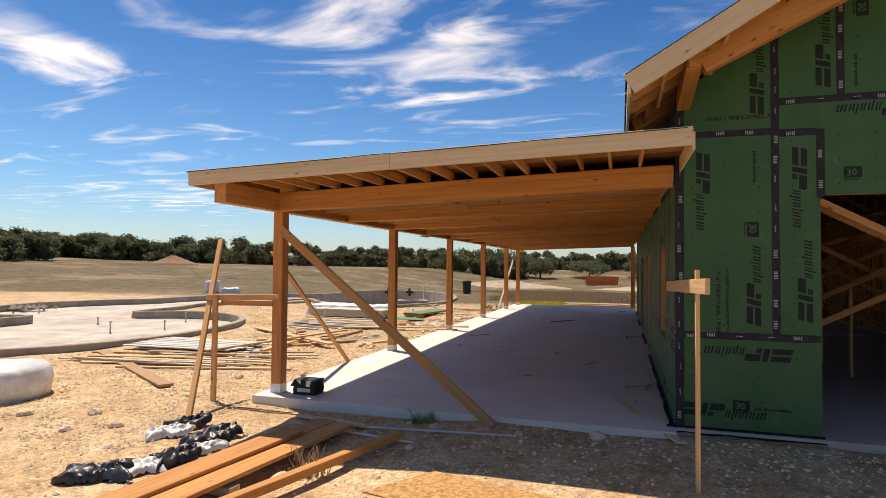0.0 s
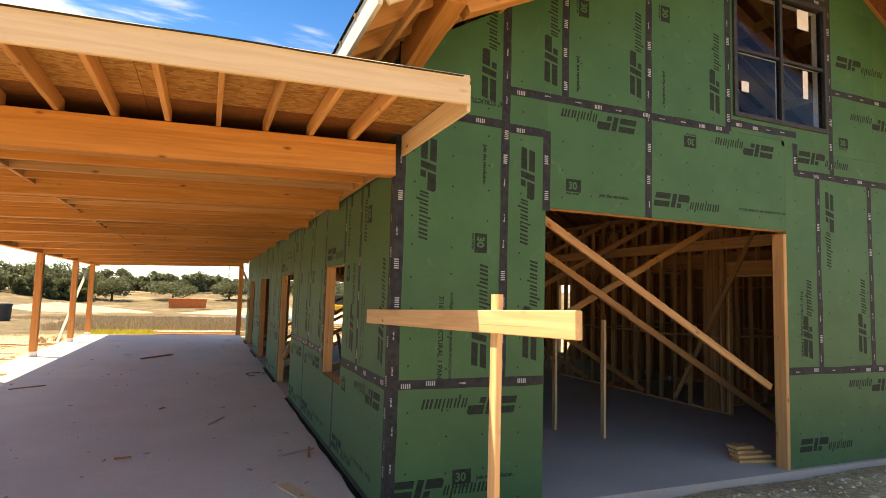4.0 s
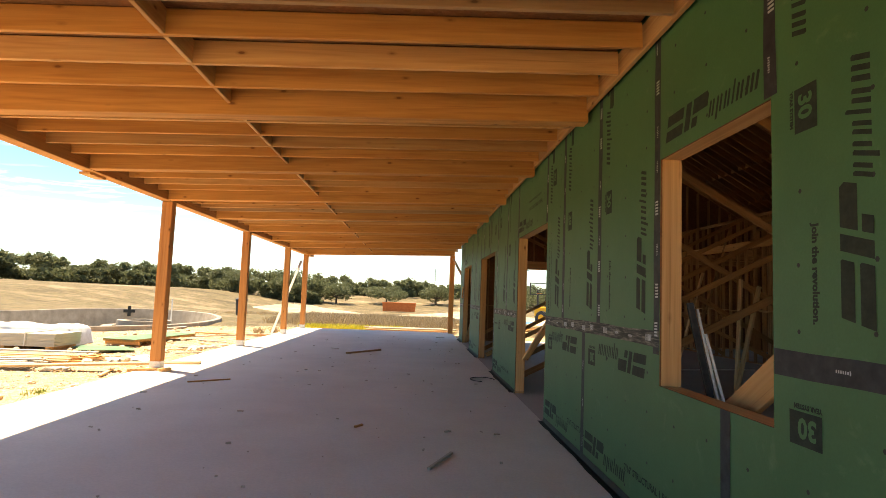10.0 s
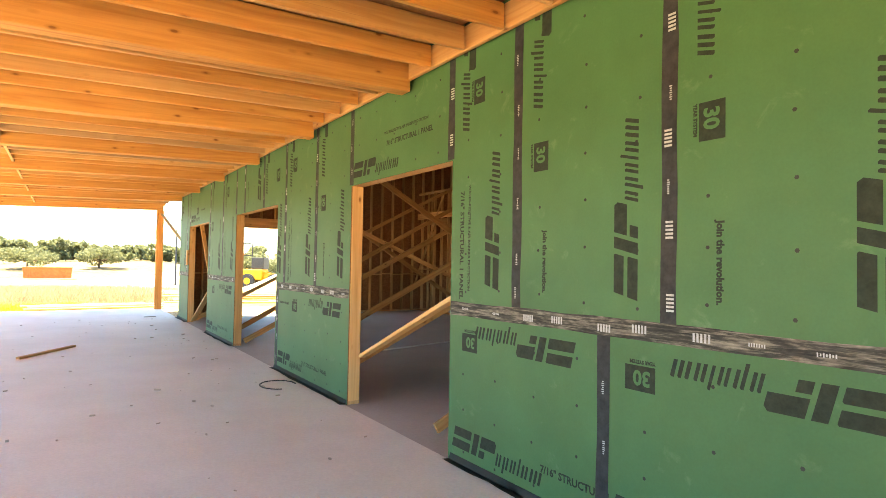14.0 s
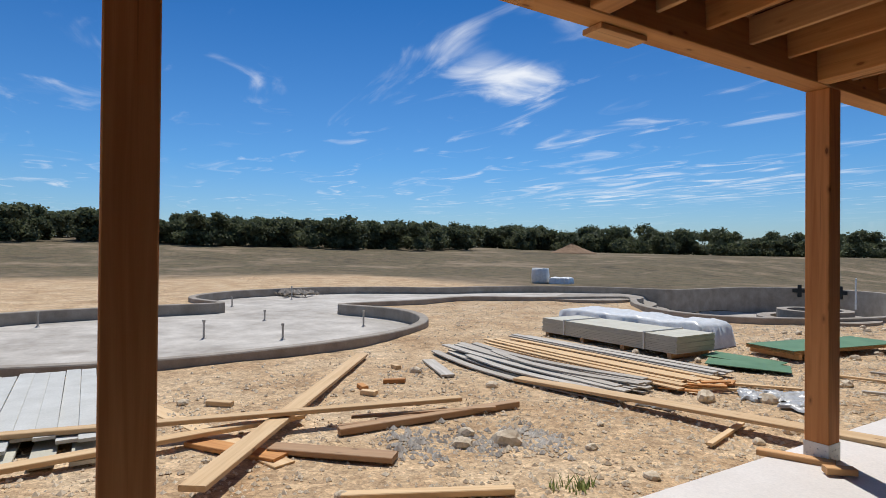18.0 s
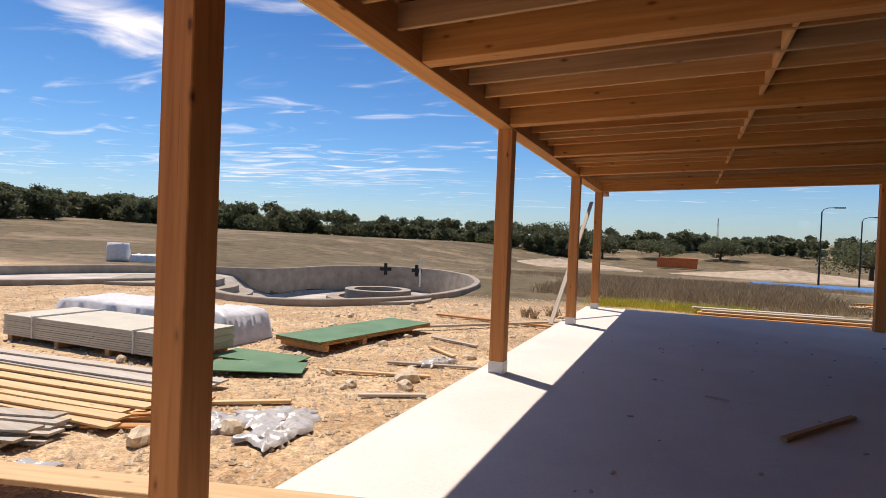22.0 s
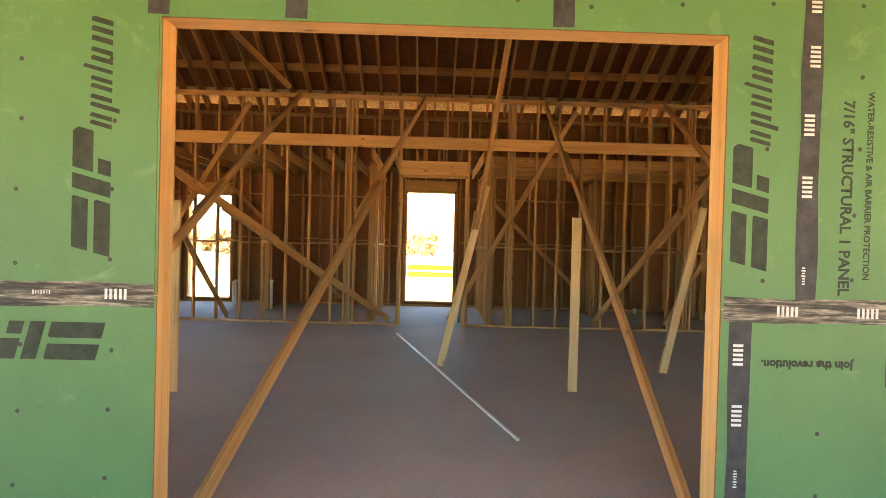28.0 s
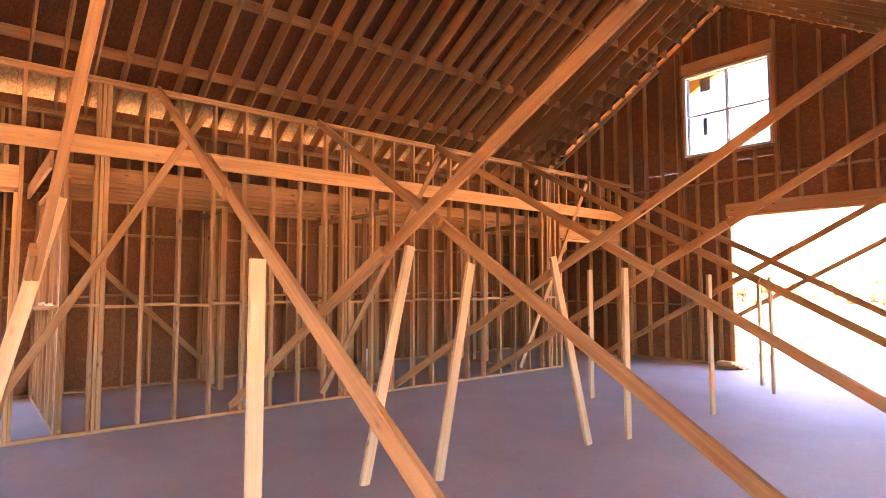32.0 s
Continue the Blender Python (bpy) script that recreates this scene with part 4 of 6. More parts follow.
def frame_wall(wall, p, axis, a0, a1, z1, holes, step=0.406, depth=T, top=None, noggin=None):
    """Studs, plates, trimmers and headers; p is the wall's centre plane, axis the way it runs."""
    def at(a, z):
        return (p, a, z) if axis == "y" else (a, p, z)

    def piece(name, q, r, w, h, up, material=STUD):
        stick(name, q, r, w, h, material, wall, up=up)
    blocked = lambda a, z: any(h[0] - 0.03 < a < h[2] + 0.03 and h[1] - 0.03 < z < h[3] + 0.30 for h in holes)
    spans, cur = [], a0
    for h in sorted(holes):
        if h[1] <= 0:
            spans.append((cur, h[0]))
            cur = h[2]
    spans.append((cur, a1))
    for s0, s1 in spans:
        if s1 - s0 > 0.05:
            piece("bottom_plate", at(s0, 0.02), at(s1, 0.02), depth, 0.038, (0, 0, 1))
    if top is None:
        for k in (0, 1):
            piece("top_plate", at(a0, z1 - 0.02 - 0.04 * k), at(a1, z1 - 0.02 - 0.04 * k), depth, 0.038, (0, 0, 1))
    a = a0 + 0.02
    while a <= a1 - 0.01:
        zt = z1 - 0.08 if top is None else top(a) - 0.05
        cuts = [h for h in holes if h[0] - 0.07 < a < h[2] + 0.07]
        lo = 0.04
        for h in sorted(cuts, key=lambda q: q[1]):
            if h[1] - 0.05 > lo + 0.1:
                piece("stud", at(a, lo), at(a, h[1] - 0.05), depth, 0.038, (0, 1, 0) if axis == "y" else (1, 0, 0))
            lo = h[3] + 0.30
        if zt - lo > 0.08:
            piece("stud", at(a, lo), at(a, zt), depth, 0.038, (0, 1, 0) if axis == "y" else (1, 0, 0))
        a += step
    for h in holes:
        for e, s in ((h[0], -1), (h[2], 1)):
            c = e + s * 0.02
            piece("trimmer", at(c, max(h[1], 0.0) if h[1] > 0 else 0.0), at(c, h[3] + 0.002), depth, 0.036, (0, 1, 0) if axis == "y" else (1, 0, 0), PINE)
            lo_k = max([0.04] + [q[3] + 0.30 for q in holes if q is not h and q[0] - 0.05 < c < q[2] + 0.05])
            piece("king_stud", at(c + s * 0.04, lo_k), at(c + s * 0.04, (z1 - 0.08) if top is None else top(c) - 0.05), depth, 0.038, (0, 1, 0) if axis == "y" else (1, 0, 0))
        piece("head_board", at(h[0], h[3] - 0.02 + 0.04), at(h[2], h[3] - 0.02 + 0.04), depth, 0.036, (0, 0, 1), PINE)
        piece("header", at(h[0] - 0.04, h[3] + 0.17), at(h[2] + 0.04, h[3] + 0.17), depth - 0.012, 0.25, (0, 0, 1), PINE)
        if h[1] > 0:
            piece("sill", at(h[0], h[1] - 0.02), at(h[2], h[1] - 0.02), depth, 0.036, (0, 0, 1), PINE)
    if noggin:
        a = a0 + 0.04
        k = 0
        while a < a1 - 0.3:
            if not blocked(a, noggin) and not blocked(a + 0.37, noggin):
                piece("noggin", at(a, noggin + 0.02 * (k % 2)), at(a + 0.368, noggin + 0.02 * (k % 2)), depth, 0.036, (0, 0, 1))
            a += 0.406
            k += 1


P0 = 0.012 + T / 2
shrink = lambda hs: [(h[0], max(h[1], 0), h[2], h[3]) for h in hs]
frame_wall(wall_w, P0, "y", 0.16, LONG_END, LONG_TOP, shrink(LONG_HOLES), noggin=SEAM)
frame_wall(wall_s, P0, "x", 0.0, GABLE_END, 9, shrink(GABLE_HOLES), top=lambda x: roof_z(x) - 0.32, noggin=SEAM + 0.01)
for x0, x1, z in ((0.1, 4.4, 2.6), (6.5, 10.7, 2.6), (0.5, 10.3, 3.9)):
    for i in range(int((x1 - x0) / 0.406)):
        a = x0 + 0.406 * i
        if not any(h[0] - 0.4 < a < h[2] + 0.1 and h[1] < z < h[3] + 0.3 for h in GABLE_HOLES):
            stick("noggin", (a, P0, z), (a + 0.368, P0, z), T, 0.036, STUD, wall_s)
# rough jamb of the wide doorway
h = GABLE_HOLES[0]
stick("jamb", (h[2] - 0.03, P0 - 0.004, 0.0), (h[2] - 0.03, P0 - 0.004, h[3] - 0.04), T + 0.028, 0.06, PINE, wall_s, up=(1, 0, 0))

# interior stud wall of the great room
IX = 7.69 + 0.045
INNER_HOLES = [(12.05, 0.0, 13.17, 2.66), (0.75, 0.0, 2.85, 2.62)]
wall_in = thing("wall_inner", "open pine stud wall with a doorway", "wall", kind="structure")
frame_wall(wall_in, IX, "y", 0.2, 19.9, 4.10, INNER_HOLES, depth=0.09, noggin=1.42)
stick("rim", (IX - 0.07, 0.2, 3.27), (IX - 0.07, 19.9, 3.27), 0.04, 0.21, PINE, wall_in, "long pine rim board across the studs")
for y in (11.2, 11.24, 11.29, 14.1, 14.14, 14.19, 8.0, 8.05, 3.2, 3.25, 3.3):
    stick("stud_pack", (IX, y, 0.04), (IX, y, 4.02), 0.09, 0.036, STUD, wall_in, up=(0, 1, 0))

# far walls
EX = 10.9
FAR_HOLES = [(12.13, 0.12, 13.22, 2.64), (17.3, 0.1, 18.25, 2.46)]
wall_e = thing("wall_east", "brown strand-board back wall with studs", "wall", kind="structure")
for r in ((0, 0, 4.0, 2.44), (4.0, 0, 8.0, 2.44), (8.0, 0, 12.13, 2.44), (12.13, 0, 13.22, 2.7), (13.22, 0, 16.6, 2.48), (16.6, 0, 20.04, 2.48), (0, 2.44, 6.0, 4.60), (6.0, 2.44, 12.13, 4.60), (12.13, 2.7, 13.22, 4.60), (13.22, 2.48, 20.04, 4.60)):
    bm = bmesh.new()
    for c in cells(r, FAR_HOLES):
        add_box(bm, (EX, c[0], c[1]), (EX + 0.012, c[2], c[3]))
    part("panel", bm, OSB_BACK_DECK_SHADE, wall_e)
frame_wall(wall_e, EX - T / 2, "y", 0.2, 19.9, 4.42, FAR_HOLES, depth=T, noggin=1.5)
for y0, y1 in ((0.25, 12.0), (13.35, 17.1), (18.4, 19.8)):
    stick("ledger", (EX - T - 0.02, y0, 3.16), (EX - T - 0.02, y1, 3.16), 0.038, 0.13, STUD, wall_e)
for k in range(46):
    y = 0.24 + 0.406 * k
    for z in (2.52, 3.86):
        if not any(h[0] - 0.45 < y < h[2] + 0.1 for h in FAR_HOLES):
            stick("noggin", (EX - T / 2, y, z), (EX - T / 2, y + 0.368, z), T - 0.01, 0.036, STUD, wall_e)
wall_n = thing("wall_north", "sheathed far gable wall with studs", "wall", kind="structure")
NORTH_HOLES = [(1.7, 0.0, 4.6, 2.6)]
fr_n = lambda a, z, o: Vector((a, LONG_END + o, z))
for a, b in zip((0, 2.4, 4.8, 7.2, 9.6), (2.4, 4.8, 7.2, 9.6, GABLE_END)):
    bm = bmesh.new()
    for c in cells((a, -0.04, b, 9), NORTH_HOLES):
        slab_on(bm, fr_n, c, -0.012, 0.0, gable_top, True)
    bmesh.ops.recalc_face_normals(bm, faces=bm.faces[:])
    part("panel", bm, GREEN, wall_n).data.materials.append(OSB_BACK_DECK_SHADE)
frame_wall(wall_n, LONG_END - 0.012 - T / 2, "x", 0.16, GABLE_END, 9, NORTH_HOLES, top=lambda x: roof_z(x) - 0.32, noggin=SEAM)

# partitions of the small rooms behind the stud wall, and their ceiling joists
for y, name, x0 in ((11.55, "wall_partition_1", 7.95), (13.75, "wall_partition_2", 7.95), (7.0, "wall_partition_3", 7.95), (3.6, "wall_partition_4", 7.95), (16.08, "wall_partition_5", 9.5), (9.17, "wall_partition_6", 9.6)):
    wp = thing(name, "pine stud partition behind the great room", "wall", kind="structure")
    frame_wall(wp, y, "x", x0, 10.7, 2.95, [], depth=0.09, noggin=1.42)
    if x0 > 9:
        for k in (0, 1):
            stick("stud_pack", (x0 + 0.06 + 0.04 * k, y, 0.04), (x0 + 0.06 + 0.04 * k, y, 2.87), 0.09, 0.036, STUD, wp, up=(1, 0, 0))
        box("panel", (x0 + 0.2, y - 0.058, 0.02), (10.68, y - 0.047, 2.9), OSB_BACK_DECK_SHADE, wp)
ceil_in = thing("ceiling_joists", "rows of pine ceiling joists over the small rooms", "joists", kind="structure")
for k in range(6):
    x = 8.42 + 0.406 * k
    for y0, y1 in ((0.3, 3.54), (3.66, 6.94), (7.06, 11.49)):
        stick("joist", (x, y0, 3.08), (x, y1, 3.08), 0.038, 0.19, RAFTER, ceil_in)
for k in range(28, 48):
    y = 0.35 + 0.406 * k
    stick("joist", (7.8, y, 3.08), (10.75, y, 3.08), 0.038, 0.19, STUD, ceil_in)

# ---- main roof ----
roof = thing("roof_frame", "pine rafters under a strand-board roof deck", "roof", kind="structure")
for k in range(1, 50):
    y = 0.05 + 0.406 * k
    for x_end in (-0.55, 11.35):
        stick("rafter", (RIDGE_X, y, RIDGE_Z - 0.155), (x_end, y, roof_z(x_end) - 0.155), 0.038, 0.28, RAFTER, roof)
# unseen blocks added in the west eave to keep daylight out of the house
for k in range(49):
    y = 0.07 + 0.406 * k
    stick("eave_block", (0.08, y, 4.59), (0.08, y + 0.366, 4.59), 0.038, 0.26, STUD, roof)
for ex in (-0.55, 11.35):
    stick("end_rafter", (RIDGE_X, 0.075, RIDGE_Z - 0.085), (ex, 0.075, roof_z(ex) - 0.085), 0.038, 0.13, RAFTER, roof)
    for k in range(16):
        x = RIDGE_X + (ex - RIDGE_X) * (k + 0.5) / 16
        for y in (0.10, 0.506, 0.912):
            stick("lookout_block", (x, y, roof_z(x) - 0.16), (x, y + 0.33, roof_z(x) - 0.16), 0.038, 0.24, RAFTER, roof)
stick("gable_rail", (10.55, 0.20, 4.52), (6.9, 0.20, 6.68), 0.038, 0.09, CREAM, roof, "pale pine rail along the gable rafters")
stick("ridge_board", (RIDGE_X, -1.3, RIDGE_Z - 0.16), (RIDGE_X, 20.6, RIDGE_Z - 0.16), 0.04, 0.28, RAFTER, roof)
for x in (1.6, 3.2, 7.0, 8.6, 9.9):
    for k in range(49):
        y = 0.07 + 0.406 * k
        stick("roof_blocking", (x, y, roof_z(x) - 0.125), (x, y + 0.366, roof_z(x) - 0.125), 0.038, 0.17, RAFTER, roof)
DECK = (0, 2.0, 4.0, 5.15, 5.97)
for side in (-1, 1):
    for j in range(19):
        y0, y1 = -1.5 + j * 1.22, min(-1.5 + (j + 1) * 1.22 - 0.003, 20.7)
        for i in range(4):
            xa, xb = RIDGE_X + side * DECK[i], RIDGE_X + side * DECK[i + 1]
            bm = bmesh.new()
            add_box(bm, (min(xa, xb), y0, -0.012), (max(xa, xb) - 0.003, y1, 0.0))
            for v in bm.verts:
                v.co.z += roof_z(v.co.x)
            # outermost course coloured pale as if lit through the open eave
            part("deck_panel", bm, OSB_EAVE_LIT if i == 3 else OSB_ROOF, roof)
# overhang at the gable: rake boards, lookouts, heavy timbers on brackets
for ex, s in ((-0.62, -1), (11.42, 1)):
    stick("rake_board", (ex, -1.5, roof_z(ex) - 0.13), (RIDGE_X, -1.5, RIDGE_Z - 0.13), 0.04, 0.25, FASCIA, roof, "raw pale pine rake board")
    stick("eave_board", (ex, -1.5, roof_z(ex) - 0.13), (ex, 20.6, roof_z(ex) - 0.13), 0.035, 0.23, PRIMED, roof, "primed pale eave board")
    for y in (-1.42, -0.85, -0.3):
        stick("soffit_rafter", (ex, y, roof_z(ex) - 0.10), (RIDGE_X, y, RIDGE_Z - 0.10), 0.04, 0.16, PINE, roof)
    for k in range(9):
        x = RIDGE_X + (ex - RIDGE_X) * (k + 0.6) / 9.2
        stick("rake_lookout", (x, -1.48, roof_z(x) - 0.22), (x, -0.01, roof_z(x) - 0.22), 0.04, 0.09, PINE, roof)
    bx = 0.10 if s < 0 else 10.80
    stick("gable_timber", (bx + (0.07 if s < 0 else -0.07), -1.05, 4.58), (RIDGE_X, -1.05, 4.58 + 0.487 * (RIDGE_X - 0.17)), 0.16, 0.34, FIR, roof, "heavy orange fir timber under the gable overhang")
    stick("outrigger", (bx, -1.16, 4.60), (bx, 0.0, 4.42), 0.17, 0.30, FIR, roof, "short fir bracket at the eave")
    box("end_block", (bx - 0.06, -1.22, 4.47), (bx + 0.06, -1.162, 4.74), FIR, roof, "", 0.004)
bm = bmesh.new()
for side in (-1, 1):
    ex = -0.66 if side < 0 else 11.46
    add_box(bm, (min(RIDGE_X, ex), -1.54, 0.004), (max(RIDGE_X, ex), 20.74, 0.009))
for v in bm.verts:
    v.co.z += roof_z(v.co.x)
part("underlay", bm, MEMBRANE, roof, "dark roofing underlay")
# gable window
win = thing("window_1", "dark square gable window with a cross bar and paper stickers", "window", kind="structure")
x0, z0, x1, z1 = 4.52, 4.52, 6.33, 6.36
for nm, lo, hi in (("frame_left", (x0, -0.03, z0), (x0 + 0.06, 0.08, z1)), ("frame_right", (x1 - 0.06, -0.03, z0), (x1, 0.08, z1)), ("frame_top", (x0 + 0.06, -0.03, z1 - 0.06), (x1 - 0.06, 0.08, z1)), ("frame_bottom", (x0 + 0.06, -0.03, z0), (x1 - 0.06, 0.08, z0 + 0.06)),
                   ("mullion", ((x0 + x1) / 2 - 0.025, -0.015, z0 + 0.06), ((x0 + x1) / 2 + 0.025, 0.06, z1 - 0.06)), ("transom_left", (x0 + 0.06, -0.005, 5.42), ((x0 + x1) / 2 - 0.025, 0.05, 5.46)), ("transom_right", ((x0 + x1) / 2 + 0.025, -0.005, 5.42), (x1 - 0.06, 0.05, 5.46))):
    box(nm, lo, hi, DARK_METAL, win, "", 0.003)
for xa, xb in ((x0 + 0.06, (x0 + x1) / 2 - 0.025), ((x0 + x1) / 2 + 0.025, x1 - 0.06)):
    for za, zb in ((z0 + 0.06, 5.42), (5.46, z1 - 0.06)):
        p = box("pane", (xa, 0.018, za), (xb, 0.026, zb), GLASS, win)
        p.visible_shadow = False
for nm, lo, hi in (("lining_left", (x0, 0.082, z0), (x0 + 0.05, 0.16, z1)), ("lining_right", (x1 - 0.05, 0.082, z0), (x1, 0.16, z1)), ("lining_top", (x0 + 0.05, 0.082, z1 - 0.05), (x1 - 0.05, 0.16, z1)), ("lining_bottom", (x0 + 0.05, 0.082, z0), (x1 - 0.05, 0.16, z0 + 0.05)), ("inner_mullion", ((x0 + x1) / 2 - 0.022, 0.062, z0 + 0.06), ((x0 + x1) / 2 + 0.022, 0.08, z1 - 0.06)), ("inner_transom", (x0 + 0.06, 0.064, 5.42), (x1 - 0.06, 0.078, 5.46))):
    box(nm, lo, hi, PVC, win, "white inner window frame", 0.003)
box("sticker", (x0 + 0.17, 0.010, z0 + 0.36), (x0 + 0.30, 0.014, z0 + 0.50), PVC, win, "white paper sticker")
box("sticker", (x1 - 0.55, 0.010, z1 - 0.40), (x1 - 0.32, 0.014, z1 - 0.12), PVC, win, "white paper label")
box("sticker", (x1 - 0.46, 0.010, z0 + 0.45), (x1 - 0.36, 0.014, z0 + 0.85), PVC, win, "pale protective strip")


# ---- great room: cross braces between the two long walls, posts under them ----
def brace(a, b, w=0.038, h=0.10, material=None, label="long lapped pine boards bracing the stud walls"):
    """One board, or for a long reach two boards lapped side by side near the middle."""
    a, b = Vector(a), Vector(b)
    if (b - a).length < 7:
        return lone("wall_brace", label, "brace", a, b, w, h, material or BRACE, group="wall braces")
    t = thing("wall_brace", label, "brace", a, "wall braces")
    cut = 0.46 + 0.09 * math.sin(5.1 * a.y)
    side = Vector((0, 0.02, 0))
    stick("board", a + side, a.lerp(b, cut + 0.05) + side, w, h, material or BRACE, t)
    stick("board", a.lerp(b, cut - 0.05) - side, b - side, w, h, material or BRACE, t)


ZT = 4.05
for y_in, y_out in ((10.67, 11.3), (8.52, 9.7), (6.3, 7.1), (12.77, 13.8), (14.99, 15.0), (17.6, 18.55), (4.1, 4.6), (2.0, 2.5)):
    brace((7.60, y_in, ZT), (0.19, y_out, 0.09))
for y_in, y_out in ((12.1, 12.05), (9.71, 9.5), (7.12, 6.9), (5.07, 4.85), (13.34, 17.5), (1.8, 1.82), (16.2, 15.3)):
    brace((7.60, y_in, 0.12), (0.19, y_out, 4.2))
for y in (2.0, 6.2, 10.1, 15.9, 18.3):
    brace((7.66, y, 3.9), (7.66, y + 2.2, 0.12), 0.038, 0.09, STUD, "diagonal pine board let across the studs")
for y in (8.9, 14.7):
    brace((10.70, y, 0.15), (10.70, y + 2.6, 2.7), 0.038, 0.09, STUD, "diagonal pine board on the back wall")


brace((7.62, 15.2, 4.17), (4.7, 18.4, 7.10), label="pine board bracing the wall up to the rafters")


def prop(x, y, top, lean=(0, 0), w=0.092, label="upright pine board propping a brace"):
    lone("prop", label, "prop", (x, y, 0), (x + lean[0], y + lean[1], top), 0.038, w, CREAM, (0, 1, 0.01), "brace props")


prop(3.33, 11.13, 1.80)
prop(4.29, 9.80, 2.0, (-0.12, -0.38), label="slanting pine board propping a brace")
prop(3.98, 9.26, 1.86, (0.12, -0.50), label="slanting pine board propping a brace")
prop(3.83, 7.35, 1.95, (0.1, 0.42), label="slanting pine board propping a brace")
prop(3.69, 6.83, 1.85)
prop(5.32, 5.20, 1.9, w=0.09)
prop(3.65, 4.94, 1.80)
prop(4.42, 12.49, 2.25, (0.35, -0.55), 0.09, "slanting pine board propping a brace")
prop(3.02, 15.10, 1.85)
lone("floor_pipe", "thin white plastic pipe lying on the slab", "pipe", (6.68, 13.15, 0.012), (1.82, 11.92, 0.012), 0.024, 0.024, PVC)

# braces across the doorways
lone("door_brace", "stout pine board nailed across the rough opening", "brace", (0.33, 1.4, 1.9), (0.33, 3.4, 0.5), 0.04, 0.19, PINE, (0, 0, 1), "opening braces")
lone("door_brace", "pine board sloping across the rough opening", "brace", (0.14, 8.55, 0.55), (0.14, 6.65, 1.35), 0.04, 0.09, PINE, (1, 0, 0), "opening braces")
lone("door_brace", "long pine board leaning across the rough opening", "brace", (0.14, 17.83, 2.46), (0.14, 16.45, 1.0), 0.04, 0.09, PINE, (1, 0, 0), "opening braces")
lone("door_brace", "pine board sloping up from the door jamb", "brace", (0.14, 18.6, 0.05), (0.14, 16.45, 0.98), 0.04, 0.12, PINE, (1, 0, 0), "opening braces")
lone("jamb_block", "short pine block nailed on a jamb", "block", (-0.035, 18.70, 1.48), (-0.035, 18.70, 1.86), 0.14, 0.04, PINE, (1, 0, 0))
lone("gable_brace", "long pine board sloping across the wide doorway", "brace", (1.76, 0.20, 3.02), (5.36, 0.20, 1.02), 0.038, 0.09, PINE, (0, 0, 1), "doorway braces")
prop(4.14, 2.1, 1.80, w=0.09)
prop(3.71, 2.79, 1.80, w=0.09)
# leaning aluminium frames by the window
for a, b, m in (((0.48, 3.11, 0.0), (0.22, 3.28, 1.50), DARK_METAL), ((0.51, 3.065, 0.0), (0.25, 3.235, 1.46), STEEL), ((0.55, 3.00, 0.0), (0.28, 3.18, 1.30), STEEL)):
    lone("window_part", "slim aluminium window section leaning in the opening", "window part", a, b, 0.012 if m is STEEL else 0.045, 0.02, m, (0, 1, 0), "leaning window parts")
# boards on the floor inside the gable doorway
for k in range(4):
    lone("floor_board", "short pine board lying in a heap on the slab", "board", (5.05 + 0.05 * k, 0.50 + 0.06 * k, 0.02 + 0.04 * k), (5.62 - 0.04 * k, 0.36 + 0.1 * k, 0.02 + 0.04 * k), 0.19, 0.038, PINE, group="floor boards")
# pipe stubs in the small rooms
for x, y, h in ((9.98, 6.18, 0.42), (10.1, 6.9, 0.12), (10.3, 8.0, 0.12), (9.6, 16.0, 0.62), (9.9, 16.9, 0.55), (10.3, 17.0, 0.55)):
    bm = bmesh.new()
    bmesh.ops.create_cone(bm, cap_ends=True, segments=14, radius1=0.03, radius2=0.03, depth=h, matrix=Matrix.Translation((x, y, h / 2)))
    bmesh.ops.create_cone(bm, cap_ends=True, segments=14, radius1=0.04, radius2=0.04, depth=0.05, matrix=Matrix.Translation((x, y, h - 0.03)))
    tagged(part("drain_pipe", bm, PVC), "white plastic drain pipe stub in the slab", "pipe", "drain pipes")

# ---- porch odds and ends ----
lone("lath", "short pine offcut lying on the slab", "offcut", (-3.26, 13.8, 0.02), (-2.50, 14.93, 0.02), 0.06, 0.038, PINE, group="slab offcuts")
for a, b, m in (((-3.83, 15.07), (-3.60, 14.97), GREY_WOOD), ((-5.13, 8.7), (-4.6, 9.1), FIR), ((-0.80, 20.45), (-0.5, 20.52), GREY_WOOD), ((-0.64, 2.44), (-0.17, 2.69), GREY_WOOD),
                ((-1.47, 4.48), (-1.24, 5.0), GREY_WOOD), ((-0.3, 2.3), (-0.22, 2.75), FIR), ((-2.55, 2.88), (-2.36, 2.9), FIR), 
                ((-2.25, 5.96), (-2.18, 6.08), FIR)):
    lone("splinter", "thin wood splinter lying on the slab", "offcut", (*a, 0.012), (*b, 0.012), 0.03, 0.02, m, group="slab splinters")
bm = bmesh.new()
for k in range(170):
    x, y, r = random.uniform(-5.4, -0.3), random.uniform(0.2, 21), random.uniform(0.006, 0.022)
    bmesh.ops.create_cube(bm, size=r, matrix=Matrix.Translation((x, y, r * 0.4)) @ Matrix.Rotation(random.uniform(0, 3), 4, "Z") @ Matrix.Diagonal((1, random.uniform(1, 4), 0.8, 1)))
tagged(part("slab_crumbs", bm, GREY_WOOD), "small wood chips and crumbs scattered on the slab", "debris", kind="stuff")
lone("trim_strip", "flat pale trim board lying over the slab edge", "board", (-0.74, 1.32, 0.012), (0.02, -0.62, -0.04), 0.14, 0.02, FASCIA)
bm = bmesh.new()
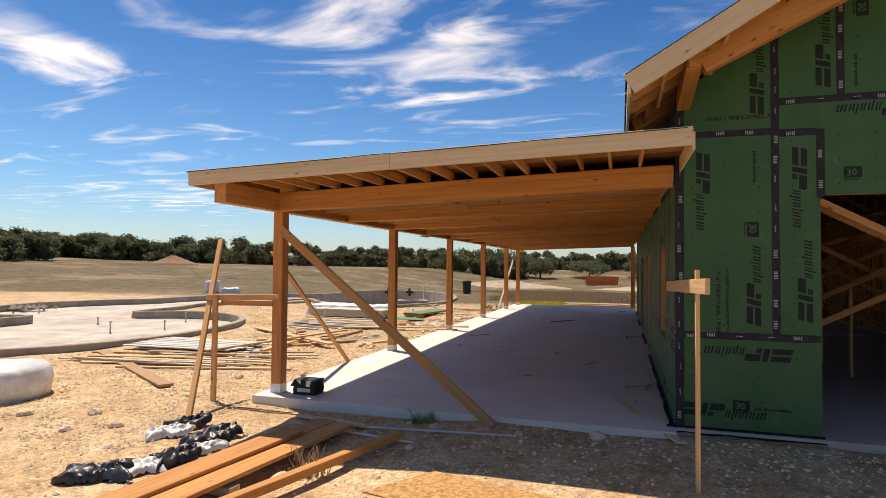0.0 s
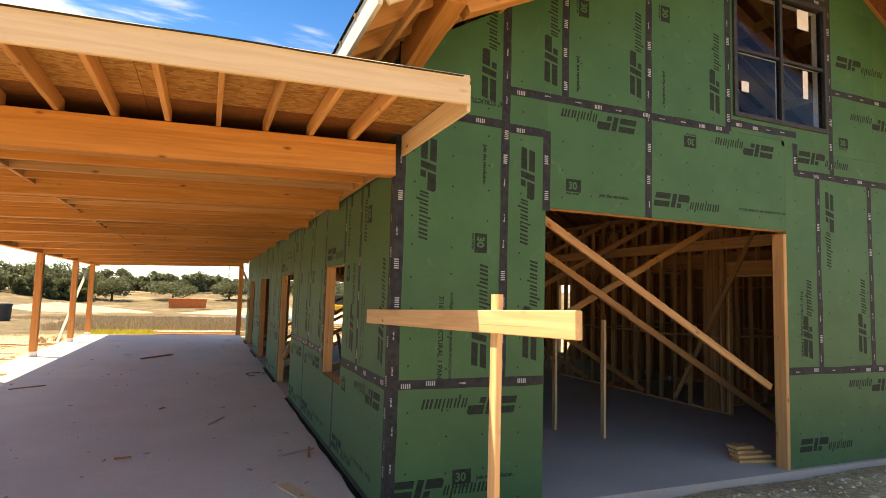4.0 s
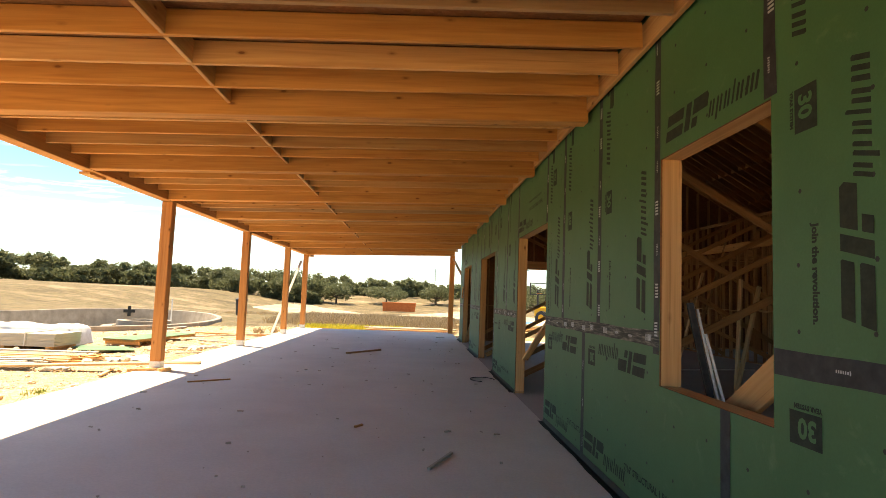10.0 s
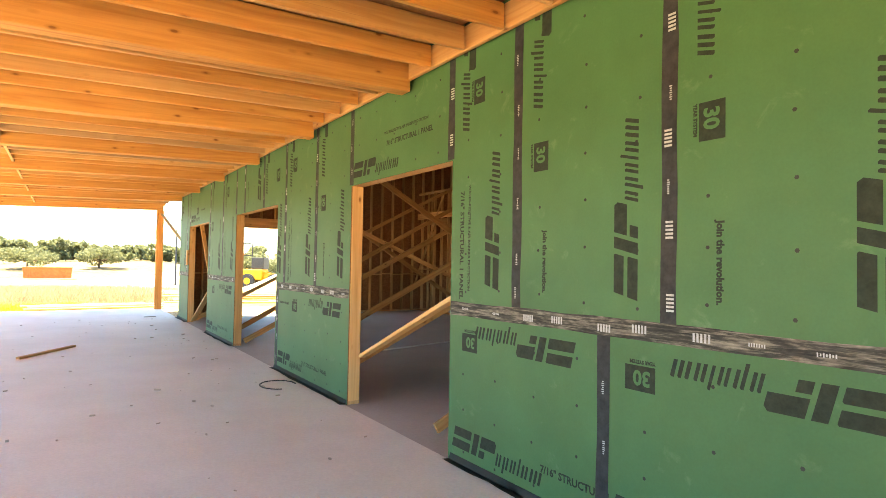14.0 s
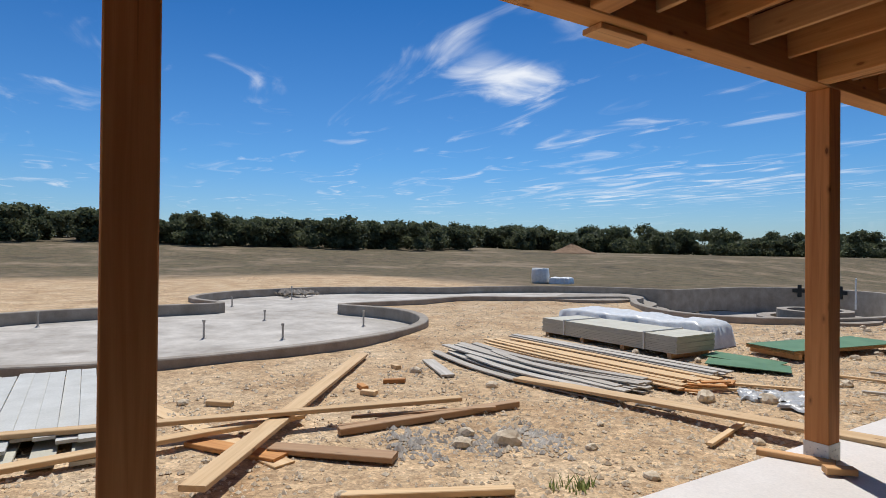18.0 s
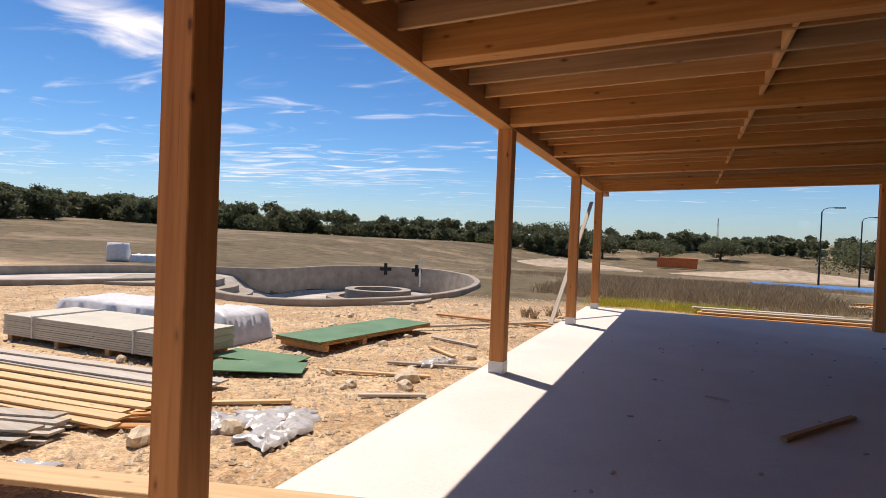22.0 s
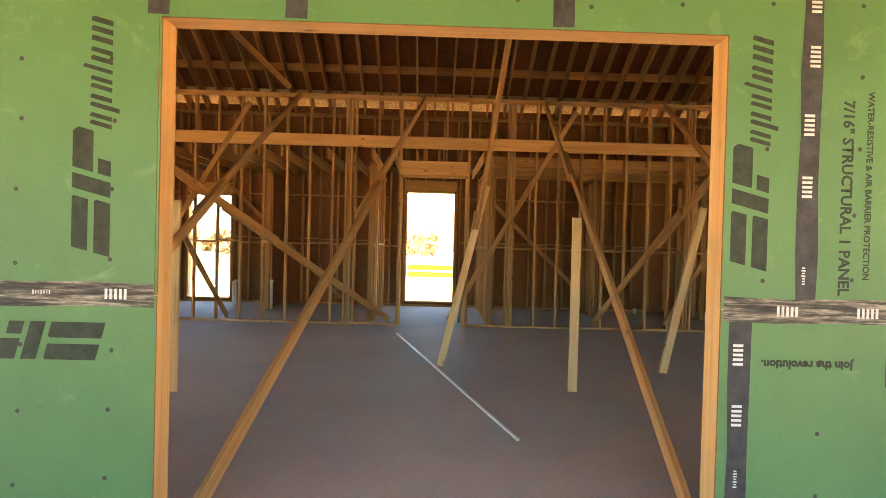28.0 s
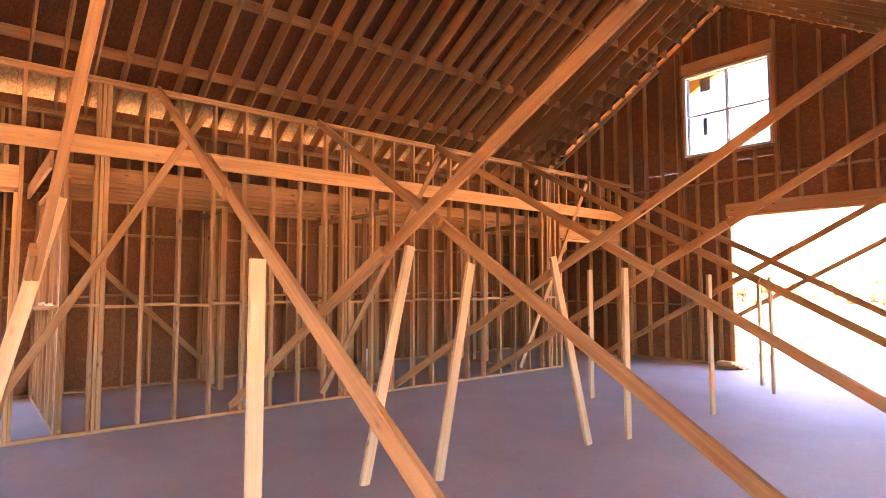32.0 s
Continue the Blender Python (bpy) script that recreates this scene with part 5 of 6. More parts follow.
for i in range(24):
    a = i / 23 * 4.4
    bmesh.ops.create_cube(bm, size=0.02, matrix=Matrix.Translation((-0.35 + 0.22 * math.cos(a), 10.0 + 0.28 * math.sin(a), 0.012)) @ Matrix.Rotation(a, 4, "Z") @ Matrix.Diagonal((0.6, 3.0, 0.6, 1)))
tagged(part("strap", bm, DARK_METAL), "loop of dark strap lying on the slab", "strap")
# diagonal braces of the end posts
lone("post_brace", "long pine board bracing the porch post to the ground", "brace", (-6.10, -0.09, 2.72), (-2.42, -0.52, -0.06), 0.038, 0.14, PINE, (0, 0, 1), "post braces")
lone("post_brace", "pine board bracing the porch post lengthwise", "brace", (-6.40, 0.12, 2.35), (-6.50, 3.35, -0.1), 0.038, 0.09, PINE, (1, 0, 0), "post braces")
lone("post_brace", "weathered grey board bracing the far porch post", "brace", (-6.36, 23.2, 2.75), (-6.62, 20.0, -0.05), 0.038, 0.09, GREY_WOOD, (1, 0, 0), "post braces")
lone("post_brace", "pine board bracing the last porch post to the wall", "brace", (-0.10, 23.2, 3.1), (0.35, 20.1, 1.75), 0.038, 0.09, PINE, (1, 0, 0), "post braces")
lone("splice_plate", "short pine plate under the girder joint", "plate", (-6.26, 7.45, beam_z(-6.26) - 0.02), (-6.26, 7.85, beam_z(-6.26) - 0.02), 0.15, 0.035, PINE)
for a, b in (((-6.55, 9.72, 0.02), (-6.05, 9.95, 0.02)), ((-6.02, 9.70, 0.04), (-5.88, 9.86, 0.04))):
    lone("post_shim", "wood offcut beside the post foot", "offcut", a, b, 0.09, 0.05, PINE, group="slab offcuts")
st = thing("marker_stake", "pine stake driven in the ground with a long cross rail", "stake", (0.05, -2.12, 0))
stick("stake", (0.02, -2.12, ground_z(0, -2.1) - 0.15), (0.02, -2.12, 2.12), 0.04, 0.09, CREAM, st, up=(0, 1, 0))
stick("rail", (0.0, -2.98, 1.98), (-0.06, 0.55, 1.87), 0.04, 0.14, CREAM, st)
# leaning stakes beside the first post
bt = thing("batter_board", "pine stakes joined by a short rail", "stakes", (-6.7, -0.8, 0))
stick("stake", (-6.71, -1.48, ground_z(-6.71, -1.48) - 0.1), (-7.68, 0.40, 2.58), 0.05, 0.09, PINE, bt, up=(1, 0, 0))
stick("stake", (-7.12, -0.42, ground_z(-7.1, -0.4) - 0.1), (-7.16, -0.36, 1.56), 0.05, 0.09, PINE, bt, up=(1, 0, 0))
stick("rail", (-7.36, -0.33, 1.57), (-6.03, -0.21, 1.60), 0.04, 0.09, PINE, bt)
stick("rail", (-7.12, -0.26, 1.49), (-6.20, -0.165, 1.49), 0.04, 0.09, PINE, bt)
# carton on the slab
ct = thing("carton", "crumpled black cardboard carton with open flaps", "carton", (-5.67, 0.12, 0))
bm = bmesh.new()
add_box(bm, (-0.2, -0.14, 0), (0.2, 0.14, 0.24))
bmesh.ops.subdivide_edges(bm, edges=bm.edges[:], cuts=2, use_grid_fill=True)
for v in bm.verts:
    v.co += Vector((noise.noise(v.co * 9), noise.noise(v.co * 9 + Vector((5, 0, 0))), 0.6 * noise.noise(v.co * 7 + Vector((0, 7, 0))))) * 0.03 * (v.co.z > 0.01)
part("body", bm, CARD, ct)
for s in (-1, 1):
    bm = bmesh.new()
    add_box(bm, (-0.19, 0, 0), (0.19, 0.13, 0.006), Matrix.Translation((0, s * 0.14, 0.235)) @ Matrix.Rotation(radians(-35 if s > 0 else 215), 4, "X"))
    part("flap", bm, CARD, ct)
box("label", (-0.12, -0.152, 0.05), (0.12, -0.146, 0.11), PVC, ct, "pale printed strip")


# ---- loose boards on the ground ----
def board(a, b, w, h, material, label, lift=0.02, za=None, zb=None, group="ground boards"):
    A = (a[0], a[1], (ground_z(*a) + lift + h / 2) if za is None else za)
    B = (b[0], b[1], (ground_z(*b) + lift + h / 2) if zb is None else zb)
    return lone("board", label, "board", A, B, w, h, material, group=group)


board((-4.69, -4.9), (-4.29, -1.29), 0.29, 0.045, FIR, "wide orange fir plank on the ground", 0.11)
board((-4.99, -4.9), (-4.59, -1.20), 0.29, 0.045, FIR, "wide orange fir plank on the ground", 0.11)
board((-5.02, -4.9), (-4.66, -1.95), 0.33, 0.045, FIR, "orange fir plank lying on another", 0.165)
board((-4.36, -4.9), (-3.42, -1.42), 0.11, 0.09, FIR, "orange fir length on the ground", 0.06)
board((-5.25, -3.4), (-4.35, -3.5), 0.14, 0.10, GREY_WOOD, "sleeper board under the planks", 0.0)
sheet = box("board_sheet", (-0.61, -1.22, 0), (0.61, 1.22, 0.012), OSB)
sheet.matrix_basis = Matrix.Translation((-1.5, -3.5, ground_z(-1.5, -3.5) + 0.03)) @ Matrix.Rotation(radians(-103), 4, "Z") @ Matrix.Rotation(radians(-9), 4, "Y")
tagged(sheet, "strand-board sheet lying on the dirt", "sheet")
for a, b, w, h, m in (((-4.6, -1.0), (-2.0, -0.95), 0.03, 0.02, STEEL), ((-5.3, -0.8), (-4.1, -1.0), 0.09, 0.04, SUNNED), ((-4.3, -1.25), (-3.2, -1.55), 0.02, 0.02, PVC), ((-13.1, 2.9), (-8.7, 0.25), 0.26, 0.05, WEATHERED)):
    board(a, b, w, h, m, "length of trim lying on the dirt" if m is not WEATHERED else "weathered plank propped on a board heap")
for k in range(20):
    t = k / 19
    x, y, turn, half = -10.6 + random.uniform(-1.0, 1.3), 1.7 + 2.3 * t + random.uniform(-0.3, 0.3), random.gauss(0.12, 0.13), random.uniform(1.0, 2.4)
    c, d = half * math.cos(turn), half * math.sin(turn)
    board((x - c, y - d), (x + c, y + d), random.choice((0.09, 0.09, 0.14)), 0.03, (SUNNED, GREY_WOOD, SUNNED, WEATHERED)[k % 4], "long board in a loose heap", 0.012 + 0.028 * (k % 3), group="board heap")
# crossed planks by the pool
board((-8.15, 5.55), (-12.9, 8.9), 0.20, 0.045, SUNNED, "wide pine plank lying across others", za=0.0, zb=-0.09)
board((-9.21, 8.49), (-10.33, 3.25), 0.12, 0.045, SUNNED, "long pine plank lying over another", za=0.03, zb=0.03)
board((-9.75, 6.85), (-9.4, 4.2), 0.14, 0.045, SUNNED, "pine plank lying under others", za=-0.06, zb=-0.05)
board((-9.19, 7.04), (-8.96, 9.1), 0.11, 0.07, WEATHERED, "reddish plank lying on the dirt", 0.01)
board((-9.30, 7.5), (-9.2, 8.3), 0.09, 0.05, WEATHERED, "reddish plank lying on the dirt", 0.01)
board((-9.04, 6.34), (-8.26, 7.19), 0.19, 0.05, WEATHERED, "brown weathered plank end", 0.02)
board((-9.64, 5.76), (-8.78, 6.35), 0.19, 0.045, FIR, "short orange plank under the others", 0.0)
board((-9.5, 7.3), (-8.9, 8.75), 0.06, 0.03, WEATHERED, "split brown board end on the dirt", 0.05)
board((-9.35, 7.1), (-9.1, 8.2), 0.05, 0.03, WEATHERED, "split brown board end on the dirt", 0.03)
board((-12.8, 5.0), (-8.65, 6.35), 0.20, 0.045, SUNNED, "pine plank lying under others", -0.02)
board((-7.75, 6.5), (-7.19, 7.64), 0.09, 0.05, SUNNED, "pine offcut on the dirt", 0.01)
for k, (x, y) in enumerate(((-10.9, 8.0), (-10.6, 7.9), (-11.0, 8.4), (-11.9, 9.0), (-10.2, 6.6), (-10.9, 6.1))):
    board((x, y), (x + 0.18, y + 0.12 * (k % 3)), 0.09, 0.06, (FIR, SUNNED)[k % 2], "small wood block on the dirt", 0.0, group="wood blocks")
board((-12.05, 9.72), (-10.75, 9.3), 0.20, 0.03, GREY_WOOD, "short grey board on the dirt", 0.02)
board((-10.1, 10.05), (-5.78, 11.0), 0.24, 0.04, SUNNED, "long pine plank reaching onto the slab", za=-0.08, zb=0.03)
board((-7.35, 10.85), (-7.1, 9.9), 0.06, 0.03, SUNNED, "pine offcut on the dirt", 0.02)
board((-8.9, 11.6), (-8.2, 12.2), 0.05, 0.03, SUNNED, "pine offcut on the dirt", 0.03)
board((-9.3, 20.2), (-6.5, 19.95), 0.09, 0.04, FIR, "long thin board by the slab", 0.03)
board((-9.2, 17.6), (-6.6, 20.6), 0.09, 0.04, GREY_WOOD, "long thin board by the slab", 0.06)
for k in range(6):
    board((-7.6 + random.uniform(-1, 0.5), 12.5 + k * 0.9), (-7.2 + random.uniform(-1, 0.6), 12.9 + k * 0.9), 0.07, 0.03, (SUNNED, GREY_WOOD)[k % 2], "short offcut on the stony dirt", 0.02)
for k in range(7):
    y = 24.6 + 0.18 * k
    board((-3.5 + random.uniform(-0.4, 0.3), y - 0.1), (-0.3 + random.uniform(-0.3, 0.6), y + 0.1), 0.24, 0.05, (FIR, SUNNED, GREY_WOOD)[k % 3], "plank in a low pile beyond the slab", 0.02 + 0.06 * (k % 3), group="plank pile")
for k in range(16):
    x, y, a = random.uniform(0.3, 4.5), random.uniform(25, 30), random.uniform(-0.6, 0.6)
    board((x, y), (x + 2.6 * math.cos(a), y + 2.6 * math.sin(a)), 0.14, 0.045, (SUNNED, FIR)[k % 2], "board in a tumbled pile beyond the slab", 0.05 + 0.05 * (k % 5), group="tumbled boards")
# fanned siding boards: a grey fan spreading from one end, yellow boards, then straight grey ones
def warped(a, b, w, h, material, label, lift, bow):
    """A thin board bowed sideways and up along its length, lying on the ground or on its neighbours."""
    bm, n = bmesh.new(), 10
    A, B = Vector((*a, ground_z(*a) + lift + 0.03)), Vector((*b, ground_z(*b) + lift))
    side = (B - A).cross(Vector((0, 0, 1))).normalized()
    rows = []
    for i in range(n + 1):
        t = i / n
        c = A.lerp(B, t) + side * bow * math.sin(math.pi * t) + Vector((0, 0, 0.05 * math.sin(math.pi * t) * abs(bow)))
        rows.append([bm.verts.new(c + side * p * w / 2 + Vector((0, 0, q * h / 2))) for p, q in ((-1, -1), (1, -1), (1, 1), (-1, 1))])
    for p, q in zip(rows, rows[1:]):
        for k in range(4):
            bm.faces.new((p[k], q[k], q[(k + 1) % 4], p[(k + 1) % 4]))
    bm.faces.new(rows[0][::-1])
    bm.faces.new(rows[-1])
    bmesh.ops.recalc_face_normals(bm, faces=bm.faces[:])
    tagged(part("board", bm, material), label, "board", "fanned boards")


for k in range(34):
    r = random.uniform(-0.12, 0.12)
    if k < 20:
        t = k / 19
        a, b, m = (-12.75 + r + 0.35 * (k % 4), 10.2 + 0.55 * t + 0.12 * (k % 3)), (-8.75 - 0.25 * t + r, 10.45 + 1.05 * t), GREY_WOOD
    elif k < 28:
        t = (k - 20) / 7
        a, b, m = (-12.75 + r, 11.3 + 0.75 * t), (-8.65 + 0.8 * r, 11.55 + 0.95 * t), SUNNED
    else:
        t = (k - 28) / 5
        a, b, m = (-13.0 + r, 12.15 + 0.45 * t), (-8.9 + r, 12.6 + 0.55 * t), GREY_WOOD
    warped(a, b, 0.15, 0.02, m, "yellow pine board in a fanned heap" if m is SUNNED else "grey weathered siding board in a fanned heap", 0.015 + 0.024 * (k % 6), random.uniform(0.05, 0.35) if k < 20 else random.uniform(-0.05, 0.12))
for k in range(6):
    board((-8.9 + 0.1 * k, 11.5 + 0.16 * k), (-8.45 + random.uniform(-0.1, 0.2), 11.75 + 0.17 * k), 0.10, 0.02, FIR, "broken orange board end at the heap", 0.03 + 0.025 * (k % 4), group="fanned boards")


def pack(name, label, at, size, turn, material, layers, category, edge=None):
    """A banded pack of sheets on runners."""
    th = thing(name, label, category, at)
    th.rotation_euler = (0, 0, turn)
    L, W, H = size
    for i in range(4 if edge is None else 2):
        x = -L / 2 + 0.15 + (L - 0.3) * i / 3
        box("runner", (x - 0.045, -W / 2, 0), (x + 0.045, W / 2, 0.09), PINE, th)
    h = (H - 0.1) / layers
    for i in range(layers):
        d = 0.02 * noise.noise(Vector((i * 3.3, at[0], 0)))
        box("sheet", (-L / 2 + d, -W / 2 + d * 0.6, 0.092 + i * h), (L / 2 + d, W / 2 + d * 0.6, 0.092 + (i + 1) * h - 0.003), edge if edge and i < layers - 1 else material, th)
    for x in (-L * 0.3, L * 0.3) if edge is None else ():
        box("band", (x - 0.012, -W / 2 - 0.025, 0.09), (x + 0.012, W / 2 + 0.025, H + 0.012), PVC, th, "white plastic band")
    return th


pack("siding_pack", "pack of grey-green primed siding boards on runners", (-11.75, 14.0, ground_z(-11.75, 14.0)), (3.35, 1.1, 0.40), radians(1), SIDING, 10, "lumber pack")
pack("sheathing_pack", "low stack of green sheathing sheets on the dirt", (-9.2, 16.65, ground_z(-9.2, 16.65)), (2.9, 0.95, 0.17), radians(80), GREEN_SUNLIT, 6, "panel stack", OSB)
for k in range(2):
    s = box("loose_sheet", (-0.6, -0.3, 0), (0.6, 0.3, 0.012), GREEN_SUNLIT)
    s.matrix_basis = Matrix.Translation(((-9.5, -9.1)[k], (14.5, 13.95)[k], ground_z(-9.2, 15) + 0.05 + 0.014 * k)) @ Matrix.Rotation((0.15, 0.5)[k], 4, "Z") @ Matrix.Rotation(0.02, 4, "Y")
    tagged(s, "green sheathing sheet lying loose on the dirt", "sheet", "loose sheets")


def wrapped(name, label, at, size, turn, film=None, about="wrinkled white plastic film"):
    """A long bundle under loose wrinkled plastic film."""
    th = thing(name, label, "bundle", at)
    th.rotation_euler = (0, 0, turn)
    L, W, H = size
    bm = bmesh.new()
    nx, ny = 44, 22
    grid = []
    for i in range(nx + 1):
        row = []
        for j in range(ny + 1):
            u, v = i / nx * 2 - 1, j / ny * 2 - 1
            e = max(abs(u) ** 18, abs(v) ** 11) if W >= 1 else max(abs(u) ** 7, abs(v) ** 5)
            z = H * (1 - e) ** 0.35 if e < 1 else 0
            p = Vector((u * L / 2, v * W / 2, z))
            k = Vector((p.x * 2.2, p.y * 2.2, 0))
            if W >= 1:
                p.z = max(0, p.z * (0.86 + 0.10 * noise.noise(k * 0.7) + 0.07 * abs(noise.noise(k * 3.1)) + 0.06 * abs(noise.noise(k * 7.0))))
            else:
                p.z = max(0, p.z * 0.65 + H * (0.8 * abs(noise.noise(k * 2.6)) + 0.4 * abs(noise.noise(k * 5.5)) + 0.12 * abs(noise.noise(k * 11.0))))
            p.y += 0.06 * noise.noise(k * 1.7 + Vector((9, 0, 0)))
            if W < 1:
                q = 1 + 0.7 * noise.noise(Vector((u * 1.6 + at[0], v * 1.6 + at[1], 3)))
                p.x, p.y = p.x * q, p.y * q
            row.append(bm.verts.new(p))
        grid.append(row)
    for i in range(nx):
        for j in range(ny):
            bm.faces.new((grid[i][j], grid[i + 1][j], grid[i + 1][j + 1], grid[i][j + 1])).smooth = True
    part("film", bm, film or WRAP, th, about)
    if W >= 1:
        box("core", (-L / 2 + 0.25, -W / 2 + 0.2, 0), (L / 2 - 0.25, W / 2 - 0.2, H * 0.6), PINE, th)
    return th


wrapped("wrapped_bundle", "bundle of boards under crumpled white plastic film", (-12.5, 15.4, ground_z(-12.5, 15.4)), (4.0, 1.1, 0.58), radians(1))
for x, y, L, W, turn in ((-7.55, 12.35, 0.75, 0.5, 0.5), (-7.25, 12.0, 0.55, 0.4, 1.4), (-7.95, 12.1, 0.5, 0.35, 2.2), (-7.3, 15.6, 0.5, 0.3, 1.2), (-8.3, 10.7, 0.45, 0.3, 0.2)):
    wrapped("plastic_scrap", "crumpled clear plastic scrap on the dirt", (x, y, ground_z(x, y)), (L, W, 0.07), turn, CLEAR_FILM, "dusty clear plastic film")


def sack(at, r, h, label, name="bulk_bag"):
    th = thing(name, label, "bag", at, "bulk bags")
    bm = bmesh.new()
    bmesh.ops.create_cone(bm, cap_ends=True, segments=28, radius1=r, radius2=r * 0.95, depth=h, matrix=Matrix.Translation((0, 0, h / 2)))
    bmesh.ops.subdivide_edges(bm, edges=bm.edges[:], cuts=5, use_grid_fill=True)
    for v in bm.verts:
        a = math.atan2(v.co.y, v.co.x)
        q = 1 + 0.10 * math.sin(v.co.z / h * 3.1) + 0.05 * noise.noise(Vector((a * 3, v.co.z * 6, at[0])))
        v.co.x, v.co.y = v.co.x * q, v.co.y * q
        if v.co.z > h * 0.9 and math.hypot(v.co.x, v.co.y) < r * 0.8:
            v.co.z -= 0.22 * h
    for f in bm.faces:
        f.smooth = True
    part("cloth", bm, WRAP, th, "white woven cloth")
    return th


sack((-10.75, -1.3, ground_z(-10.75, -1.3)), 0.72, 0.55, "slumped white bulk bag of sand on the dirt")
sack((-31.0, 28.8, ground_z(-31, 28.8)), 0.52, 0.95, "full white bulk bag standing beyond the pool")
wrapped("bag_heap", "slumped white bags beside the bulk bag", (-29.95, 29.6, ground_z(-29.95, 29.6)), (1.3, 1.0, 0.45), 0.5)
# plastic sacking by the planks
for x, y, L, W, turn, black in ((-5.98, -3.60, 0.55, 0.32, 0.5, True), (-5.72, -3.28, 0.42, 0.30, 0.9, False), (-5.58, -2.92, 0.40, 0.30, 1.1, True), (-5.52, -2.58, 0.45, 0.22, 0.9, False), (-5.72, -2.15, 0.55, 0.34, 1.3, True), (-6.38, -2.15, 0.45, 0.26, 0.8, False), (-6.42, -1.80, 0.5, 0.25, 1.2, True)):
    wrapped("plastic_sacking", "crumpled black plastic sack on the dirt" if black else "crumpled white plastic sack on the dirt", (x, y, ground_z(x, y)), (L * 1.15, W * 1.2, 0.15 if black else 0.12), turn, BLACK_PLASTIC if black else WRAP, "crumpled black plastic film" if black else "crumpled white plastic film")


# ---- pool under construction ----
def gradient(x, y, e=0.02):
    return Vector(((basin(x + e, y) - basin(x - e, y)) / (2 * e), (basin(x, y + e) - basin(x, y - e)) / (2 * e), 0))


def outline(level=1.0, step=0.3):
    """The pool's edge as a closed run of points."""
    x, y, pts = -13.0, 6.9, []
    for _ in range(700):
        for _k in range(4):
            g = gradient(x, y)
            d = (basin(x, y) - level) / max(g.length_squared, 1e-6)
            x, y = x - g.x * d, y - g.y * d
        pts.append(Vector((x, y, 0)))
        g = gradient(x, y).normalized()
        x, y = x - g.y * step, y + g.x * step
        if len(pts) > 20 and (Vector((x, y, 0)) - pts[0]).length < step * 0.8:
            break
    return pts


pool = thing("pool_shell", "grey concrete shell of an unfinished pool", "pool", kind="structure")
RIM = outline()
DEEP = lambda p: min(max((p.y - 19.4) / 1.2, 0), 1) * min(max((p.x + 22.6) / 1.5, 0), 1)


def ribbon(profile, material, name, label):
    """Sweeps a section of (outward, height) pairs round the rim; height may depend on the place."""
    bm, rings = bmesh.new(), []
    for p in RIM:
        g = gradient(p.x, p.y).normalized()
        rings.append([bm.verts.new((p.x + g.x * o, p.y + g.y * o, z(p))) for o, z in profile])
    for a, b in zip(rings, rings[1:] + rings[:1]):
        for i in range(len(profile) - 1):
            bm.faces.new((a[i], b[i], b[i + 1], a[i + 1]))
    bmesh.ops.recalc_face_normals(bm, faces=bm.faces[:])
    return part(name, bm, material, pool, label)


top = lambda p: 0.03 + 0.02 * noise.noise(p * 0.4)
floor_z = lambda p: -0.30 - 1.0 * DEEP(p)
ribbon([(-0.12, floor_z), (-0.115, lambda p: top(p) - 0.02), (-0.10, top), (0.10, top), (0.115, lambda p: top(p) - 0.02), (0.14, lambda p: -0.9)], CURB_CONC, "curb", "raised grey concrete curb")
bm = bmesh.new()
cellw = 0.5
for i in range(-64, -16):
    for j in range(-2, 86):
        x, y = i * cellw, j * cellw
        if basin(x + cellw / 2, y + cellw / 2) < 1.06:
            q = [bm.verts.new((a, b, floor_z(Vector((a, b, 0))) + 0.012 * noise.noise(Vector((a, b, 0))))) for a, b in ((x, y), (x + cellw, y), (x + cellw, y + cellw), (x, y + cellw))]
            bm.faces.new(q)
bmesh.ops.remove_doubles(bm, verts=bm.verts[:], dist=0.002)
part("basin_floor", bm, POOL_CONC, pool, "rough pale gunite floor")
# curved steps between channel and deep basin
for k in range(4):
    bm = bmesh.new()
    r0 = 2.5 + 0.5 * k
    ring = [(-21.2 + r0 * math.cos(a), 22.4 + r0 * math.sin(a)) for a in [radians(-75 + 8 * i) for i in range(22)]]
    lo = [bm.verts.new((x, y, -1.3)) for x, y in ring] + [bm.verts.new((-22.4, 22.6, -1.3))]
    hi = [bm.verts.new((x, y, -0.05 - 0.24 * k)) for x, y in ring] + [bm.verts.new((-22.4, 22.6, -0.05 - 0.24 * k))]
    bm.faces.new(hi)
    for a in range(len(lo)):
        b = (a + 1) % len(lo)
        bm.faces.new((lo[a], lo[b], hi[b], hi[a]))
    bmesh.ops.recalc_face_normals(bm, faces=bm.faces[:])
    part("step", bm, CURB_CONC, pool, "curved concrete pool step")
# near ring wall of the spa and the bench around it
for (cx, cy), r, h, w in (((-12.2, 22.6), 0.95, 0.14, 0.26), ((-12.1, 22.5), 1.5, -0.06, 0.35)):
    bm = bmesh.new()
    n = 40
    rows = []
    for i in range(n):
        a = 2 * math.pi * i / n
        d = Vector((math.cos(a), math.sin(a), 0))
        rows.append([bm.verts.new(Vector((cx, cy, z)) + d * q) for q, z in ((r - w, -0.4), (r - w, h), (r, h), (r, -0.5))])
    for a, b in zip(rows, rows[1:] + rows[:1]):
        for i in range(3):
            bm.faces.new((a[i], b[i], b[i + 1], a[i + 1]))
    part("spa_wall", bm, CURB_CONC, pool, "low round concrete wall")
